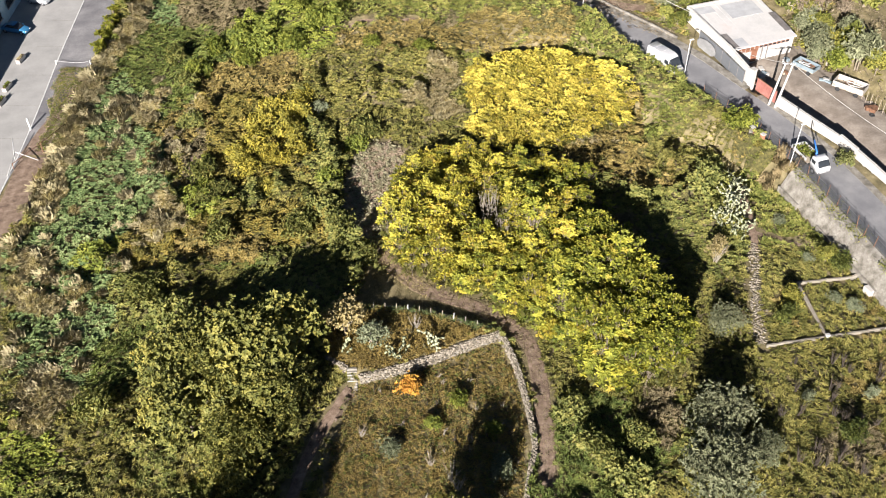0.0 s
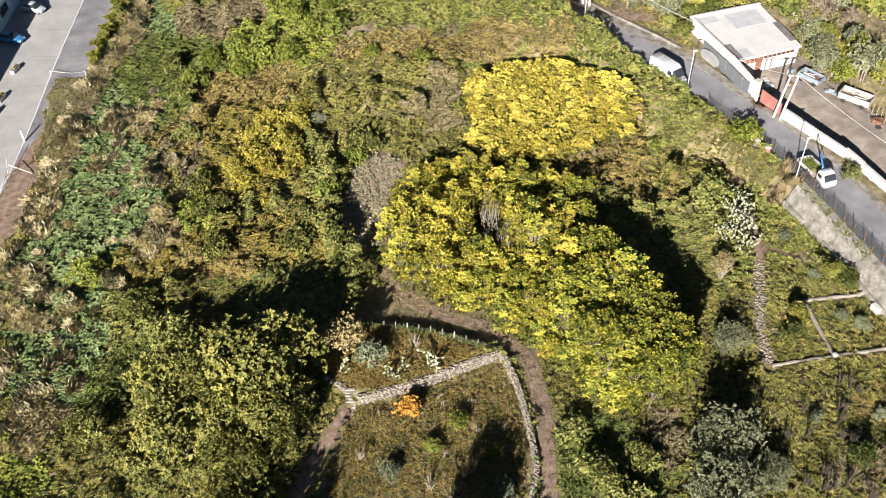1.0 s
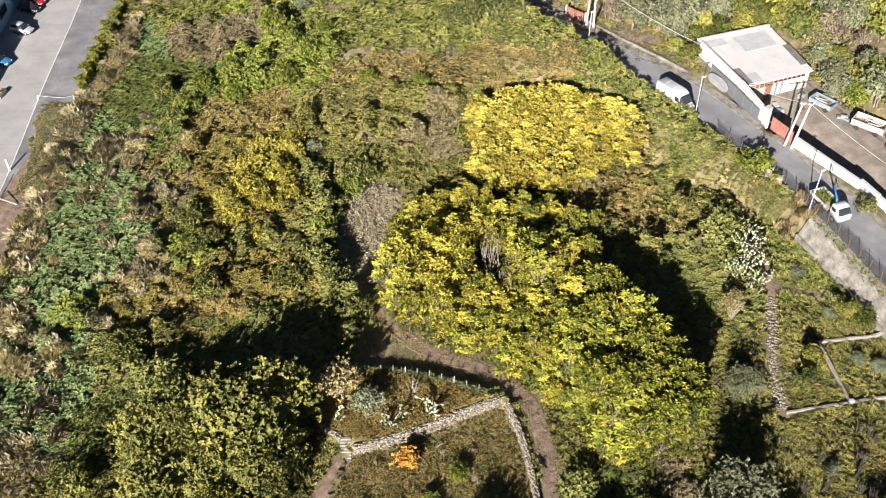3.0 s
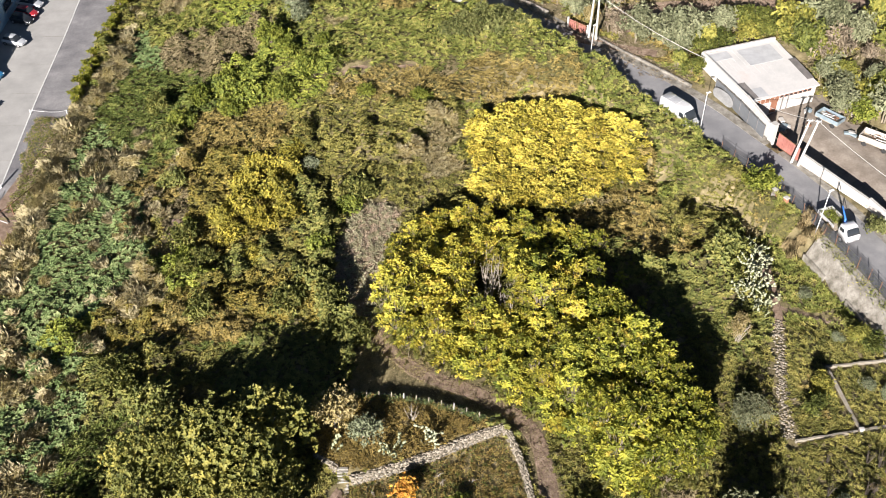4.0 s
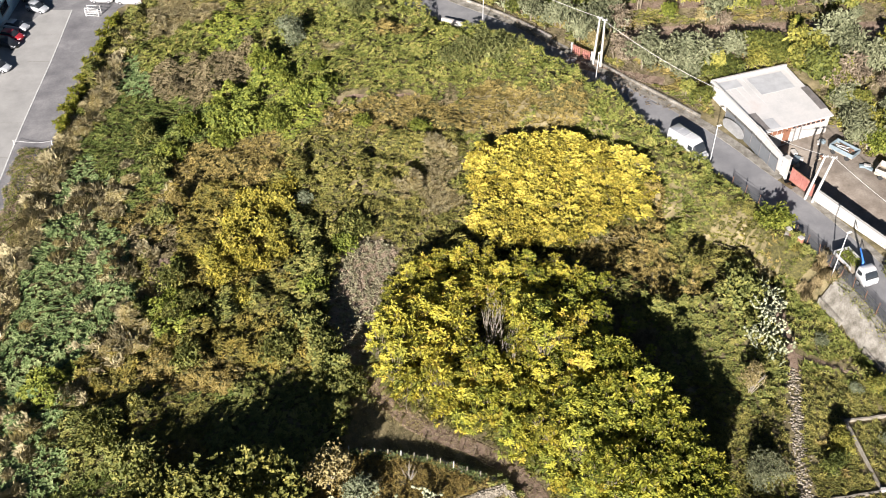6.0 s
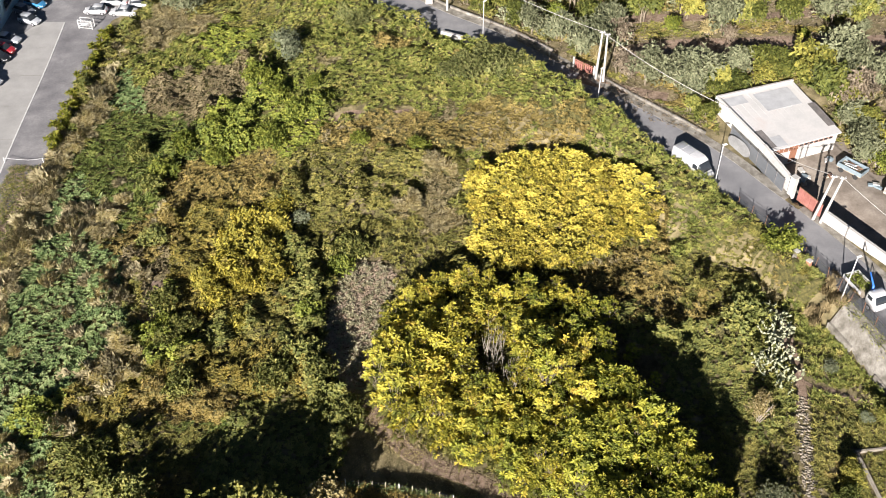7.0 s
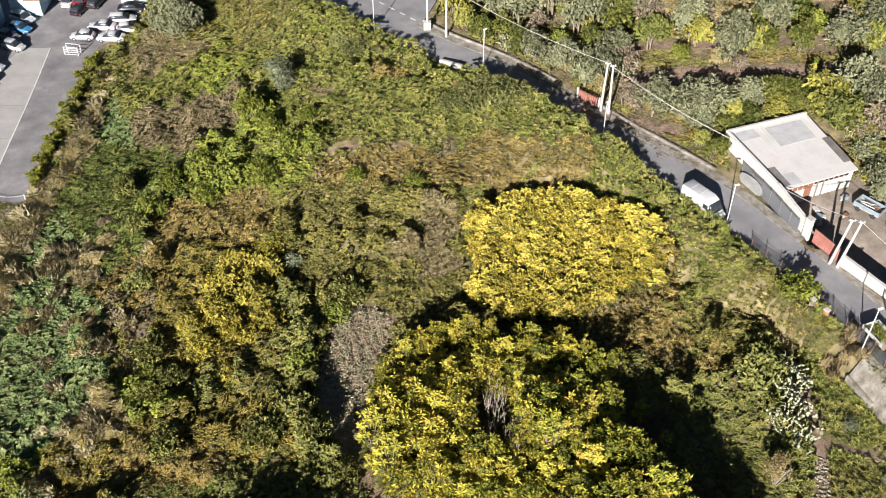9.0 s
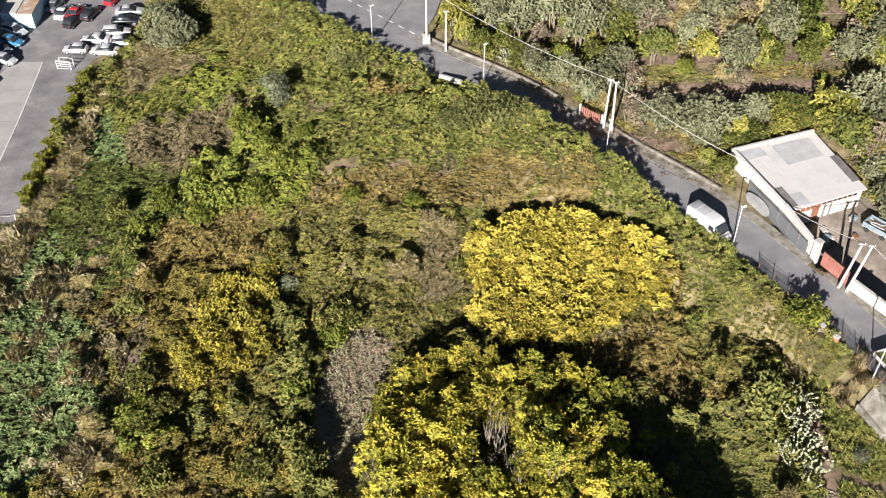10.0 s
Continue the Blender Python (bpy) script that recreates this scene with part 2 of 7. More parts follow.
def yard_level(d):
    return 1.5 + 1.7 * ease(d, 5, 13)


def terrain(x, y):
    x, y = np.asarray(x, float), np.asarray(y, float)
    z = 6.3 * ease(y, 116, 146) * ease(x, -42, -6) * (1 - 0.25 * ease(y, 150, 162))
    z = z + 0.6 * (field_noise(x, y, 13, 1) - 0.5) * ease(x, -50, -40)
    z = z + 1.1 * ease(x, 31, 36) * (1 - ease(y, 98, 112))
    d = to_line(x, y, ROAD)
    far = ease(y, 108, 126)
    crest = 2.4 * ease(y, 127, 138) * ease(x, 1, 10)
    bank = np.where(d < 0, np.where(y < 107, 1 - np.clip((-d - 3.6) / 1.5, 0, 1), 1 - ease(-d, 4.6, 6.0 + 9 * far)), 1.0)
    beyond = road_level(y) + 1.6 * ease(d, 6, 30) + 0.8 * (field_noise(x, y, 9, 2) - 0.5) * ease(d, 6, 12)
    level = np.where(d > 0, beyond, road_level(y) + crest * ease(-d, 3.3, 4.5))
    z = z * (1 - bank) + level * bank
    z = np.where(np.abs(d) < 3.3, road_level(y) - 0.06, z)
    rim = np.abs(to_line(x, y, YARD[4:] + YARD[:1])) + 0.8 * (field_noise(x, y, 2, 4) - 0.5)
    z = np.where((d > -5.3) & (d < -2.6) & (y < 107), z - 0.6, z)
    z = np.where((d > 4) & (y > 86), z + (yard_level(d) - 0.3 - z) * (1 - ease(rim, 0.4, 6)), z)
    z = np.where(inside(x, y, YARD), yard_level(d) - 0.35, z)
    z = np.where(inside(x, y, SIDE), 5.2, z)
    z = np.where(inside(x, y, LOT), -0.05, z)
    z = np.where(inside(x, y, UPPER), 0.75 + 0.2 * (field_noise(x, y, 3, 3) - 0.5), z)
    z = np.where(inside(x, y, GARDEN), -0.6 + 0.3 * (field_noise(x, y, 4, 3) - 0.5), z)
    return z


def level(x, y):
    return float(terrain(x, y))


# ---- mesh helpers ----


def fast_mesh(name, verts, tris):
    me = bpy.data.meshes.new(name)
    verts, tris = np.ascontiguousarray(verts, np.float32), np.ascontiguousarray(tris, np.int32)
    me.vertices.add(len(verts))
    me.vertices.foreach_set("co", verts.ravel())
    n, k = tris.shape
    me.loops.add(n * k)
    me.loops.foreach_set("vertex_index", tris.ravel())
    me.polygons.add(n)
    me.polygons.foreach_set("loop_start", np.arange(0, n * k, k, dtype=np.int32))
    me.update(calc_edges=True)
    return me


def unit(v):
    return v / np.maximum(np.linalg.norm(v, axis=-1, keepdims=True), 1e-6)


def leaf_geo(p, way, up, length, width, droop=0.25):
    """Leaves as folded diamonds of two faces: base points, directions, upper sides, sizes."""
    n = len(p)
    way = unit(way)
    side = unit(np.cross(way, up))
    nor = np.cross(side, way)
    l, w = np.broadcast_to(length, n)[:, None], np.broadcast_to(width, n)[:, None]
    mid = p + way * l * 0.45 + nor * l * 0.12
    v = np.stack([p, mid - side * w / 2, p + way * l - nor * l * droop, mid + side * w / 2], 1).reshape(-1, 3)
    b = (np.arange(n) * 4)[:, None]
    t = np.concatenate([b + [0, 2, 1], b + [0, 3, 2]], 1).reshape(-1, 3)
    return v, t


def spray_geo(c, way, up, per, length, width, droop=0.3, widest=0.5):
    """Sprays of leaves that spring from one point: roots, then a direction, upper side and size for every leaf."""
    n = len(c)
    way = unit(way)
    side = unit(np.cross(way, up))
    nor = np.cross(side, way)
    l, w = np.broadcast_to(length, n * per)[:, None], np.broadcast_to(width, n * per)[:, None]
    p = np.repeat(c, per, 0)
    mid = p + way * l * widest + nor * l * 0.12
    leaf = np.stack([mid - side * w / 2, p + way * l - nor * l * droop, mid + side * w / 2], 1).reshape(n, per * 3, 3)
    v = np.concatenate([c[:, None, :], leaf], 1).reshape(-1, 3)
    root = np.repeat(np.arange(n) * (1 + 3 * per), per)[:, None]
    b = root + 1 + 3 * np.tile(np.arange(per), n)[:, None]
    t = np.concatenate([root, b + 1, b, root, b + 2, b + 1], 1).reshape(-1, 3)
    return v, t


def frond_geo(p, way, length, width, droop, seg=5):
    """Long pinnate leaves that arch over: pairs of pointed leaflets along a bent midrib."""
    n = len(p)
    way = unit(way)
    roll = np.random.RandomState(n).normal(0, 0.18, (n, 3))
    side = unit(np.cross(way, roll + [0, 0, 0.75] - 0.35 * np.array(sun_way)) + 1e-4)
    nor = np.cross(side, way)
    l, w = np.broadcast_to(length, n)[:, None], np.broadcast_to(width, n)[:, None]
    d = np.broadcast_to(droop, n)[:, None]
    rib = [p + way * l * k / seg + nor * l * (0.35 * k / seg - (0.35 + d) * (k / seg) ** 2) for k in range(seg + 1)]
    tips = []
    for k in range(seg):
        far = w * (0.5, 0.95, 1.0, 0.9, 0.6, 0.5)[k]
        for sign in (-1, 1):
            tips.append((rib[k] + rib[k + 1]) / 2 + way * l * 0.13 + side * far * sign * 0.62 - nor * far * 0.2)
    v = np.stack(rib + tips, 1).reshape(-1, 3)
    m = seg + 1 + 2 * seg
    q = (np.arange(n) * m)[:, None]
    t = []
    for k in range(seg):
        t += [q + [k, k + 1, seg + 1 + 2 * k], q + [k + 1, k, seg + 2 + 2 * k]]
    return v, np.concatenate(t, 1).reshape(-1, 3)


def join_geo(parts):
    vs, ts, n = [], [], 0
    for v, t in parts:
        vs.append(v)
        ts.append(t + n)
        n += len(v)
    return np.concatenate(vs), np.concatenate(ts)


def stitched(parts, links):
    """Limbs or pads as one connected piece: each link ties the root of one part to a corner of another, inside it."""
    starts = np.concatenate([[0], np.cumsum([len(v) for v, t in parts])])
    v, t = join_geo(parts)
    more = [(starts[a] + i, starts[b], starts[b] + 1) for b, (a, i) in enumerate(links) if a != b]
    return v, np.concatenate([t, np.array(more, int)]) if more else t


def tube_geo(pts, radii, sides=6):
    """A tapered, bent limb through the points."""
    pts = np.asarray(pts, float)
    rows = []
    for i, c in enumerate(pts):
        d = unit(pts[min(i + 1, len(pts) - 1)] - pts[max(i - 1, 0)])
        a = unit(np.cross(d, [0.31, 0.87, 0.13]))
        b = np.cross(d, a)
        ang = np.arange(sides) * 2 * np.pi / sides
        rows.append(c + radii[i] * (np.cos(ang)[:, None] * a + np.sin(ang)[:, None] * b))
    v = np.concatenate(rows + [pts[-1:]])
    t = []
    for i in range(len(pts) - 1):
        for k in range(sides):
            a, b = i * sides + k, i * sides + (k + 1) % sides
            t += [(a, b, b + sides), (a, b + sides, a + sides)]
    e = (len(pts) - 1) * sides
    t += [(e + k, e + (k + 1) % sides, len(v) - 1) for k in range(sides)]
    return v, np.array(t)


def mesh_part(name, geo, mat, parent=None, label=""):
    ob = new(name, fast_mesh(name, *geo))
    ob.data.materials.append(mat)
    if parent is not None:
        ob.parent = parent
    return tagged(ob, label)


def part(name, bm, mat, parent=None, label=""):
    me = bpy.data.meshes.new(name)
    bm.to_mesh(me)
    bm.free()
    me.materials.append(mat)
    ob = new(name, me)
    if parent is not None:
        ob.parent = parent
    return tagged(ob, label)


def thing(name, m, label, category, group="", kind=""):
    ob = new(name)
    ob.matrix_world = m
    return tagged(ob, label, category, group, kind)


def box(bm, x0, x1, y0, y1, z0, z1, bevel=0.0, m=None):
    """A box between the limits, with worn edges where bevel is given."""
    r = bmesh.ops.create_cube(bm, size=1)
    vs = r["verts"]
    for v in vs:
        v.co = Vector(((x0 + x1) / 2 + v.co.x * (x1 - x0), (y0 + y1) / 2 + v.co.y * (y1 - y0), (z0 + z1) / 2 + v.co.z * (z1 - z0)))
    if bevel:
        r = bmesh.ops.bevel(bm, geom=list({e for v in vs for e in v.link_edges}), offset=bevel, segments=1, affect="EDGES")
        vs = r["verts"]
    if m is not None:
        bmesh.ops.transform(bm, matrix=m, verts=vs)
    return bm


def slab_bm(poly, z0, z1):
    """An upright prism on a plan polygon."""
    bm = bmesh.new()
    lo, hi = [bm.verts.new((x, y, z0)) for x, y in poly], [bm.verts.new((x, y, z1)) for x, y in poly]
    bm.faces.new(hi)
    bm.faces.new(lo[::-1])
    for i in range(len(poly)):
        j = (i + 1) % len(poly)
        bm.faces.new((lo[i], lo[j], hi[j], hi[i]))
    bmesh.ops.recalc_face_normals(bm, faces=bm.faces)
    bmesh.ops.triangulate(bm, faces=[f for f in bm.faces if len(f.verts) > 4])
    return bm


def offset_line(line, off):
    """The polyline moved to its right by off."""
    out = []
    for i, (x, y) in enumerate(line):
        (x0, y0), (x1, y1) = line[max(i - 1, 0)], line[min(i + 1, len(line) - 1)]
        l = math.hypot(x1 - x0, y1 - y0)
        out.append((x + off * (y1 - y0) / l, y - off * (x1 - x0) / l))
    return out


def strip_bm(line, off0, off1, height, thick=0.15, lift=0.0):
    """A band along a line between two offsets, lying at height(x, y) + lift."""
    bm = bmesh.new()
    rows = []
    for (ax, ay), (bx, by) in zip(offset_line(line, off0), offset_line(line, off1)):
        za, zb = height(ax, ay) + lift, height(bx, by) + lift
        rows.append([bm.verts.new(c) for c in ((ax, ay, za), (bx, by, zb), (bx, by, zb - thick), (ax, ay, za - thick))])
    for r, s in zip(rows, rows[1:]):
        for k in range(4):
            bm.faces.new((r[k], r[(k + 1) % 4], s[(k + 1) % 4], s[k]))
    bm.faces.new(rows[0])
    bm.faces.new(rows[-1][::-1])
    bmesh.ops.recalc_face_normals(bm, faces=bm.faces)
    return bm


def smooth_line(line, step=2.0):
    """The polyline rounded and cut into short steps."""
    pts = [Vector((x, y, 0)) for x, y in line]
    out = []
    for i in range(len(pts) - 1):
        p0, p1, p2, p3 = pts[max(i - 1, 0)], pts[i], pts[i + 1], pts[min(i + 2, len(pts) - 1)]
        n = max(1, int((p2 - p1).length / step))
        for k in range(n):
            t = k / n
            q = 0.5 * ((2 * p1) + (p2 - p0) * t + (2 * p0 - 5 * p1 + 4 * p2 - p3) * t * t + (3 * p1 - p0 - 3 * p2 + p3) * t ** 3)
            out.append((q.x, q.y))
    return out + [line[-1]]


# ---- setting ----
def axis(lo, hi, step, reach):
    core = np.arange(lo, hi + step / 2, step)
    grow = step * np.cumsum(1.35 ** np.arange(1, 26))
    grow = grow[grow < reach]
    return np.concatenate([(lo - grow)[::-1], core, hi + grow])


gx, gy = axis(-70, 76, 0.7, 2500), axis(50, 200, 0.7, 2500)
xx, yy = np.meshgrid(gx, gy, indexing="ij")
zz = terrain(xx, yy)
idx = np.arange(len(gx) * len(gy)).reshape(len(gx), len(gy))
quads = np.stack([idx[:-1, :-1], idx[1:, :-1], idx[1:, 1:], idx[:-1, 1:]], -1).reshape(-1, 4)
ground = mesh_part("ground", (np.stack([xx, yy, zz], -1).reshape(-1, 3), quads), M_SOIL)
tagged(ground, "uneven overgrown hillside ground with dark soil and dry litter", "ground", kind="structure")

ROAD_S = smooth_line(ROAD)
road = part("road", strip_bm(ROAD_S, -ROAD_HALF, ROAD_HALF, lambda x, y: float(road_level(y)), 0.2), M_ASPHALT)
tagged(road, "grey asphalt country road with a worn surface", "road", kind="structure")
side_road = part("side_road", slab_bm([(-3.2, 167.6), (-8, 171.6), (-13, 176.4), (-22, 186), (-26, 215), (6, 222), (2.0, 190), (-0.6, 176)], 4.9, 5.41), M_ASPHALT)
tagged(side_road, "asphalt side road joining the main road at a dashed line", "road", kind="structure")
lot = part("car_park", slab_bm(LOT, -0.5, 0.0), M_LOT)
tagged(lot, "dark patched asphalt of a large car park", "car park", kind="structure")
drive = part("driveway", slab_bm([(-57.6, 92), (-57.6, 110), (-58.0, 122), (-58.9, 137), (-59.3, 147), (-59.7, 158), (-60.5, 171.6), (-64.6, 171.6), (-66, 168), (-70.2, 166), (-70.2, 92)], -0.3, 0.006), M_CONC)
tagged(drive, "pale concrete driveway strip across the car park", "driveway", kind="structure")

# ---- field vegetation ----
rng = np.random.RandomState(11)
FIELD = [(-58, 40), (-57, 92), (-52.0, 100), (-52.3, 113), (-53.0, 134), (-53.4, 158), (-52.5, 166), (-48, 176), (-46, 215), (-60, 230), (60, 230), (90, 150), (90, 40)]
STAND = [(-6.5, 103), (-1.5, 109), (8.4, 108.4), (15.4, 108), (17.0, 102), (18.4, 93.5), (20.4, 87.6), (23.8, 82.4), (26.0, 76), (23.0, 69.8), (17.5, 70.5), (11.5, 78), (5.0, 84.5), (-3.5, 88), (-6.8, 93)]
GOLD_STAND = [(2.4, 125.2), (7.0, 129.6), (14.6, 130.2), (22.0, 126.6), (26.8, 121.8), (25.6, 117.6), (20.0, 116.4), (17.4, 112.4), (8.0, 111.6), (4.6, 113.4), (3.8, 116), (5.2, 120.0), (2.8, 123.6)]
PATHS = [
    ([(-8.6, 101), (-8.0, 94), (-5.5, 89.5), (-1.6, 86.2), (4.3, 83.2), (9.2, 78.6), (10.4, 71), (10.2, 60)], 1.15),
    ([(38.2, 106), (38.0, 95), (35.4, 83), (34.9, 76)], 0.8),
    ([(38.5, 95.4), (44.8, 92.2)], 0.6),
    ([(-9.8, 71.6), (-12.8, 65), (-14.6, 58), (-16, 50)], 1.0),
    ([(-33.4, 111.5), (-33.2, 105.5)], 1.0),
    ([(41.1, 86.2), (48.8, 87.2)], 0.45),
    ([(41.2, 86.0), (42.3, 77.9)], 0.45),
    ([(35.4, 76.5), (42.2, 77.7), (50.5, 79.2)], 0.45),
    ([(-14.5, 137.8), (-12.6, 139), (-10.6, 138.6)], 0.7), ([(-7.2, 138.5), (-4.2, 138.8)], 0.5),
]
TERRACES = [[(26, 151.8), (36, 152), (46, 151.8), (66, 152)], [(16, 163.5), (30, 161.5), (46, 161), (66, 163)], [(12, 175), (34, 173), (70, 175)], [(19, 147.2), (25, 144.5), (31, 142.5)], [(10, 186), (40, 185), (76, 188)]]
HOUSE = [(36.5, 140), (48.2, 144.2), (52.6, 134.6), (44, 123), (42, 122.6), (36.4, 133)]
CLEARING = [(-11.5, 114.4), (-13.0, 106.0), (-13.3, 99.7), (-10.7, 96.2), (-9.2, 93.1), (-7.3, 93.1), (-7.3, 100.1), (-6.3, 105.1), (-5.1, 113.3), (-8.1, 115.4)]
BEHIND = [(-9.6, 82.9), (-5.4, 82.6), (-1.5, 81.9), (1.3, 81.0), (4.2, 79.7), (6.2, 79.2), (9.0, 76.5), (10.2, 78.6), (5.2, 84.6), (-0.6, 87.4), (-5.2, 88.6), (-9.6, 90.6)]
BLOBS = {
    "herb": [(-45, 110, 4.8, 6.2, 1.5), (-40, 102, 3.9, 3.6, 1.0), (-45, 93, 3.1, 5.0, 1.0), (-47, 124, 2.6, 4.8, 0.9), (-41, 79, 2.5, 5.2, 1.0), (-48, 152, 2.1, 4.8, 0.8), (-45, 76, 1.9, 3.4, 0.6), (-41, 89, 2.7, 3.0, 0.6), (-44, 149, 2.3, 3.2, 0.8), (-45, 102, 6, 20, 0.7), (-43, 80, 5, 12, 0.35), (-46, 128, 4, 9, 0.5)],
    "lush": [(-42, 91, 3.0, 3.3, 1.6), (-19, 137, 3.2, 5.9, 1.2), (-28, 141, 5.2, 5.7, 1.0), (-32, 161, 4.8, 7.5, 0.8), (-29, 100, 2.6, 2.6, 1.2), (-32, 104, 1.7, 1.8, 1.3), (-43, 63, 2.3, 4.0, 1.4), (-33, 160, 3.5, 4.6, 0.8), (-11, 113, 2.1, 2.1, 1.4), (-31, 110, 1.4, 4.0, 1.0), (-43, 59, 4, 5, 1.6), (-24, 148, 4, 5, 1.0), (-16, 168, 5, 4, 0.8), (-8, 144, 5, 3, 0.6)],
    "meadow": [(-42, 134, 5.6, 8.7, 1.8), (-35, 132, 4.0, 5.2, 0.8), (14, 62, 5.0, 6.0, 2.0), (-27, 92, 7.5, 3.3, 0.5), (-39, 141, 6.2, 4.8, 0.8), (-34, 76, 3.7, 4.1, 1.0), (-10, 165, 3.6, 4.5, 1.0), (-33, 160, 4, 4, 0.9), (-6, 131, 3.0, 1.8, 0.7), (42, 90, 8, 12, 0.25)],
    "bronze": [(-29, 129, 7.4, 4.2, 1.9), (-6, 135, 10.0, 2.6, 1.5), (-26, 94, 5.7, 2.1, 1.2), (-29, 83, 5.2, 1.8, 1.3), (27, 108, 6.6, 4.8, 1.1), (5, 136, 4.6, 2.4, 1.0), (-35, 118, 4.4, 3.3, 0.9), (19, 141, 5.6, 4.7, 0.7), (41, 68, 8, 9, 0.8), (42, 84, 6, 6, 0.5), (45, 160, 40, 30, 0.6), (-7, 154, 3.6, 2.0, 1.8), (2, 149, 2, 2.6, 1.6), (9, 138, 5.5, 3.2, 1.5), (17, 134.5, 4.5, 2.6, 1.4), (27, 118, 4, 4, 0.9), (-8, 135, 6, 2.2, 0.8), (22, 112, 5, 2.2, 1.2)],
    "brown": [(-34, 150, 6.8, 6.8, 2.0), (-33, 112, 1.5, 4.1, 1.8), (-14, 135, 2.7, 1.8, 1.6), (-1, 126, 1.6, 4.0, 1.2), (-16, 150, 2.7, 2.7, 1.3), (-37, 114, 1.4, 3.3, 0.8), (22, 67, 1.7, 3.6, 2.0), (23, 101, 3.9, 4.6, 1.0), (60, 135, 15, 20, 0.8), (41, 66, 7, 7, 1.0), (1, 137, 3.0, 1.5, 1.2), (13, 136.5, 2.6, 1.3, 1.2)],
    "fern": [(-23, 110, 7.5, 4.5, 1.3), (-18, 97, 5.7, 3.6, 1.2), (-27, 119, 5.4, 6.4, 1.6), (-28, 97, 3.9, 2.2, 0.6), (-36, 92, 3.7, 3.3, 0.7), (-9, 153, 6.7, 5.8, 0.4)],
    "grass": [(-12, 148, 11.5, 9.8, 1.6), (3, 142, 7.8, 8.1, 1.1), (24, 131, 8.6, 7.1, 1.8), (31, 119, 4.4, 5.2, 1.5), (19, 142, 5.6, 6.7, 1.2), (-14, 164, 11.4, 8.9, 1.1), (-39, 160, 5.7, 6.9, 0.6), (14, 140, 5.2, 5.4, 1.0), (42, 96, 7, 8, 0.8)],
    "weed": [(-11, 130, 8.4, 2.5, 1.4), (-10, 121, 7.3, 5.8, 1.3), (-19, 104, 4.6, 3.9, 0.8), (-2, 115, 4.3, 4.1, 1.0), (-29, 87, 5.4, 3.9, 0.9), (33, 112, 4.1, 5.1, 0.8), (50, 160, 40, 30, 0.4), (41, 68, 8, 9, 1.0), (42, 88, 7, 10, 0.8), (29, 111, 5, 4, 1.2)],
    "straw": [(-49, 148, 1.2, 6.9, 2.2), (-52, 136, 1.7, 4.3, 2.4), (-52, 128, 1.6, 5.0, 2.6), (-51.3, 119, 1.4, 4.8, 2.6), (-51, 111, 1.3, 4.7, 2.6), (-50.3, 103, 1.3, 4.7, 2.4), (-42, 124, 2.0, 2.6, 1.1), (-43, 119, 2.3, 2.0, 0.7), (-34, 99, 2.2, 1.7, 1.8), (-38, 109, 1.2, 2.6, 1.3), (-43, 106, 2.0, 1.6, 0.5)],
    "bramble": [(-20, 106, 7.4, 4.9, 0.7), (-34, 85, 5.3, 3.8, 0.9), (-11, 91, 3.7, 4.8, 1.0), (-40, 58, 3.3, 2.5, 0.8), (33, 95, 3.9, 4.9, 1.2), (-17, 115, 2.8, 6.2, 0.8), (-19, 87, 7.7, 3.1, 1.2), (50, 165, 40, 30, 0.5), (27, 103, 5, 4, 1.5)],
}
BLOBS["straw"] = BLOBS["straw"] + [(-49, 90, 1.6, 3.9, 1.8), (-46, 83, 2.8, 2.0, 1.3), (-46, 76, 1.2, 3.0, 1.0), (-42, 70, 2.3, 2.4, 1.4), (-42, 65, 1.5, 2.5, 2.0), (-5, 123, 3.7, 1.1, 1.2), (-14, 140, 4.8, 1.2, 1.4), (-44, 171, 2.6, 7.1, 1.7), (-38, 169, 2.6, 2.2, 1.4), (-9, 117, 1.8, 1.5, 1.0), (-39, 83, 2.5, 1.8, 0.7), (-16, 151, 2.0, 3.6, 1.6), (-14, 160, 2.8, 1.6, 1.4), (-1, 125, 1.5, 3.6, 1.8), (0.5, 120.6, 2.5, 1.2, 1.6), (36, 110.5, 1.6, 3.0, 1.4), (-0.3, 128, 1.5, 2.2, 2.2), (0.8, 121.8, 1.8, 1.6, 1.6), (20.5, 114.4, 3.4, 1.0, 1.3), (-35.6, 97.0, 2.4, 1.6, 1.6)]
# material, leaf length and width, lean upwards, leaves a spray, height, words
SPECIES = {
    "herb": (M_HERB, 0.38, 0.19, 0.45, 7, 0.5, "lush blue-green nettles and broad-leaved weeds"),
    "straw": (M_STRAW, 0.7, 0.04, 0.8, 16, 0.5, "dry straw-coloured grass tufts"),
    "brown": (M_BROWN, 0.5, 0.085, 0.9, 8, 0.75, "dead brown bracken and dry weeds"),
    "bronze": (M_BRONZE, 0.46, 0.09, 0.8, 8, 0.6, "dry bronze-olive bracken and grass"),
    "lush": (M_LUSH, 0.42, 0.2, 0.5, 7, 0.95, "fresh green leafy shoots"),
    "meadow": (M_MEADOW_GREEN, 0.5, 0.085, 0.7, 9, 0.6, "thick dark-green grass and sedge"),
    "grass": (M_GRASS, 0.5, 0.07, 1.0, 9, 0.65, "long yellow-green grass bent by wind"),
    "weed": (M_WEED, 0.44, 0.095, 0.7, 8, 0.6, "olive-green weeds and rough grass"),
    "fern": (M_FERN, 0.5, 0.12, 0.6, 7, 0.9, "yellowing olive fern and shoots"),
    "bramble": (M_BRAMBLE, 0.44, 0.17, 0.4, 7, 1.0, "dense olive-green bramble thicket"),
}
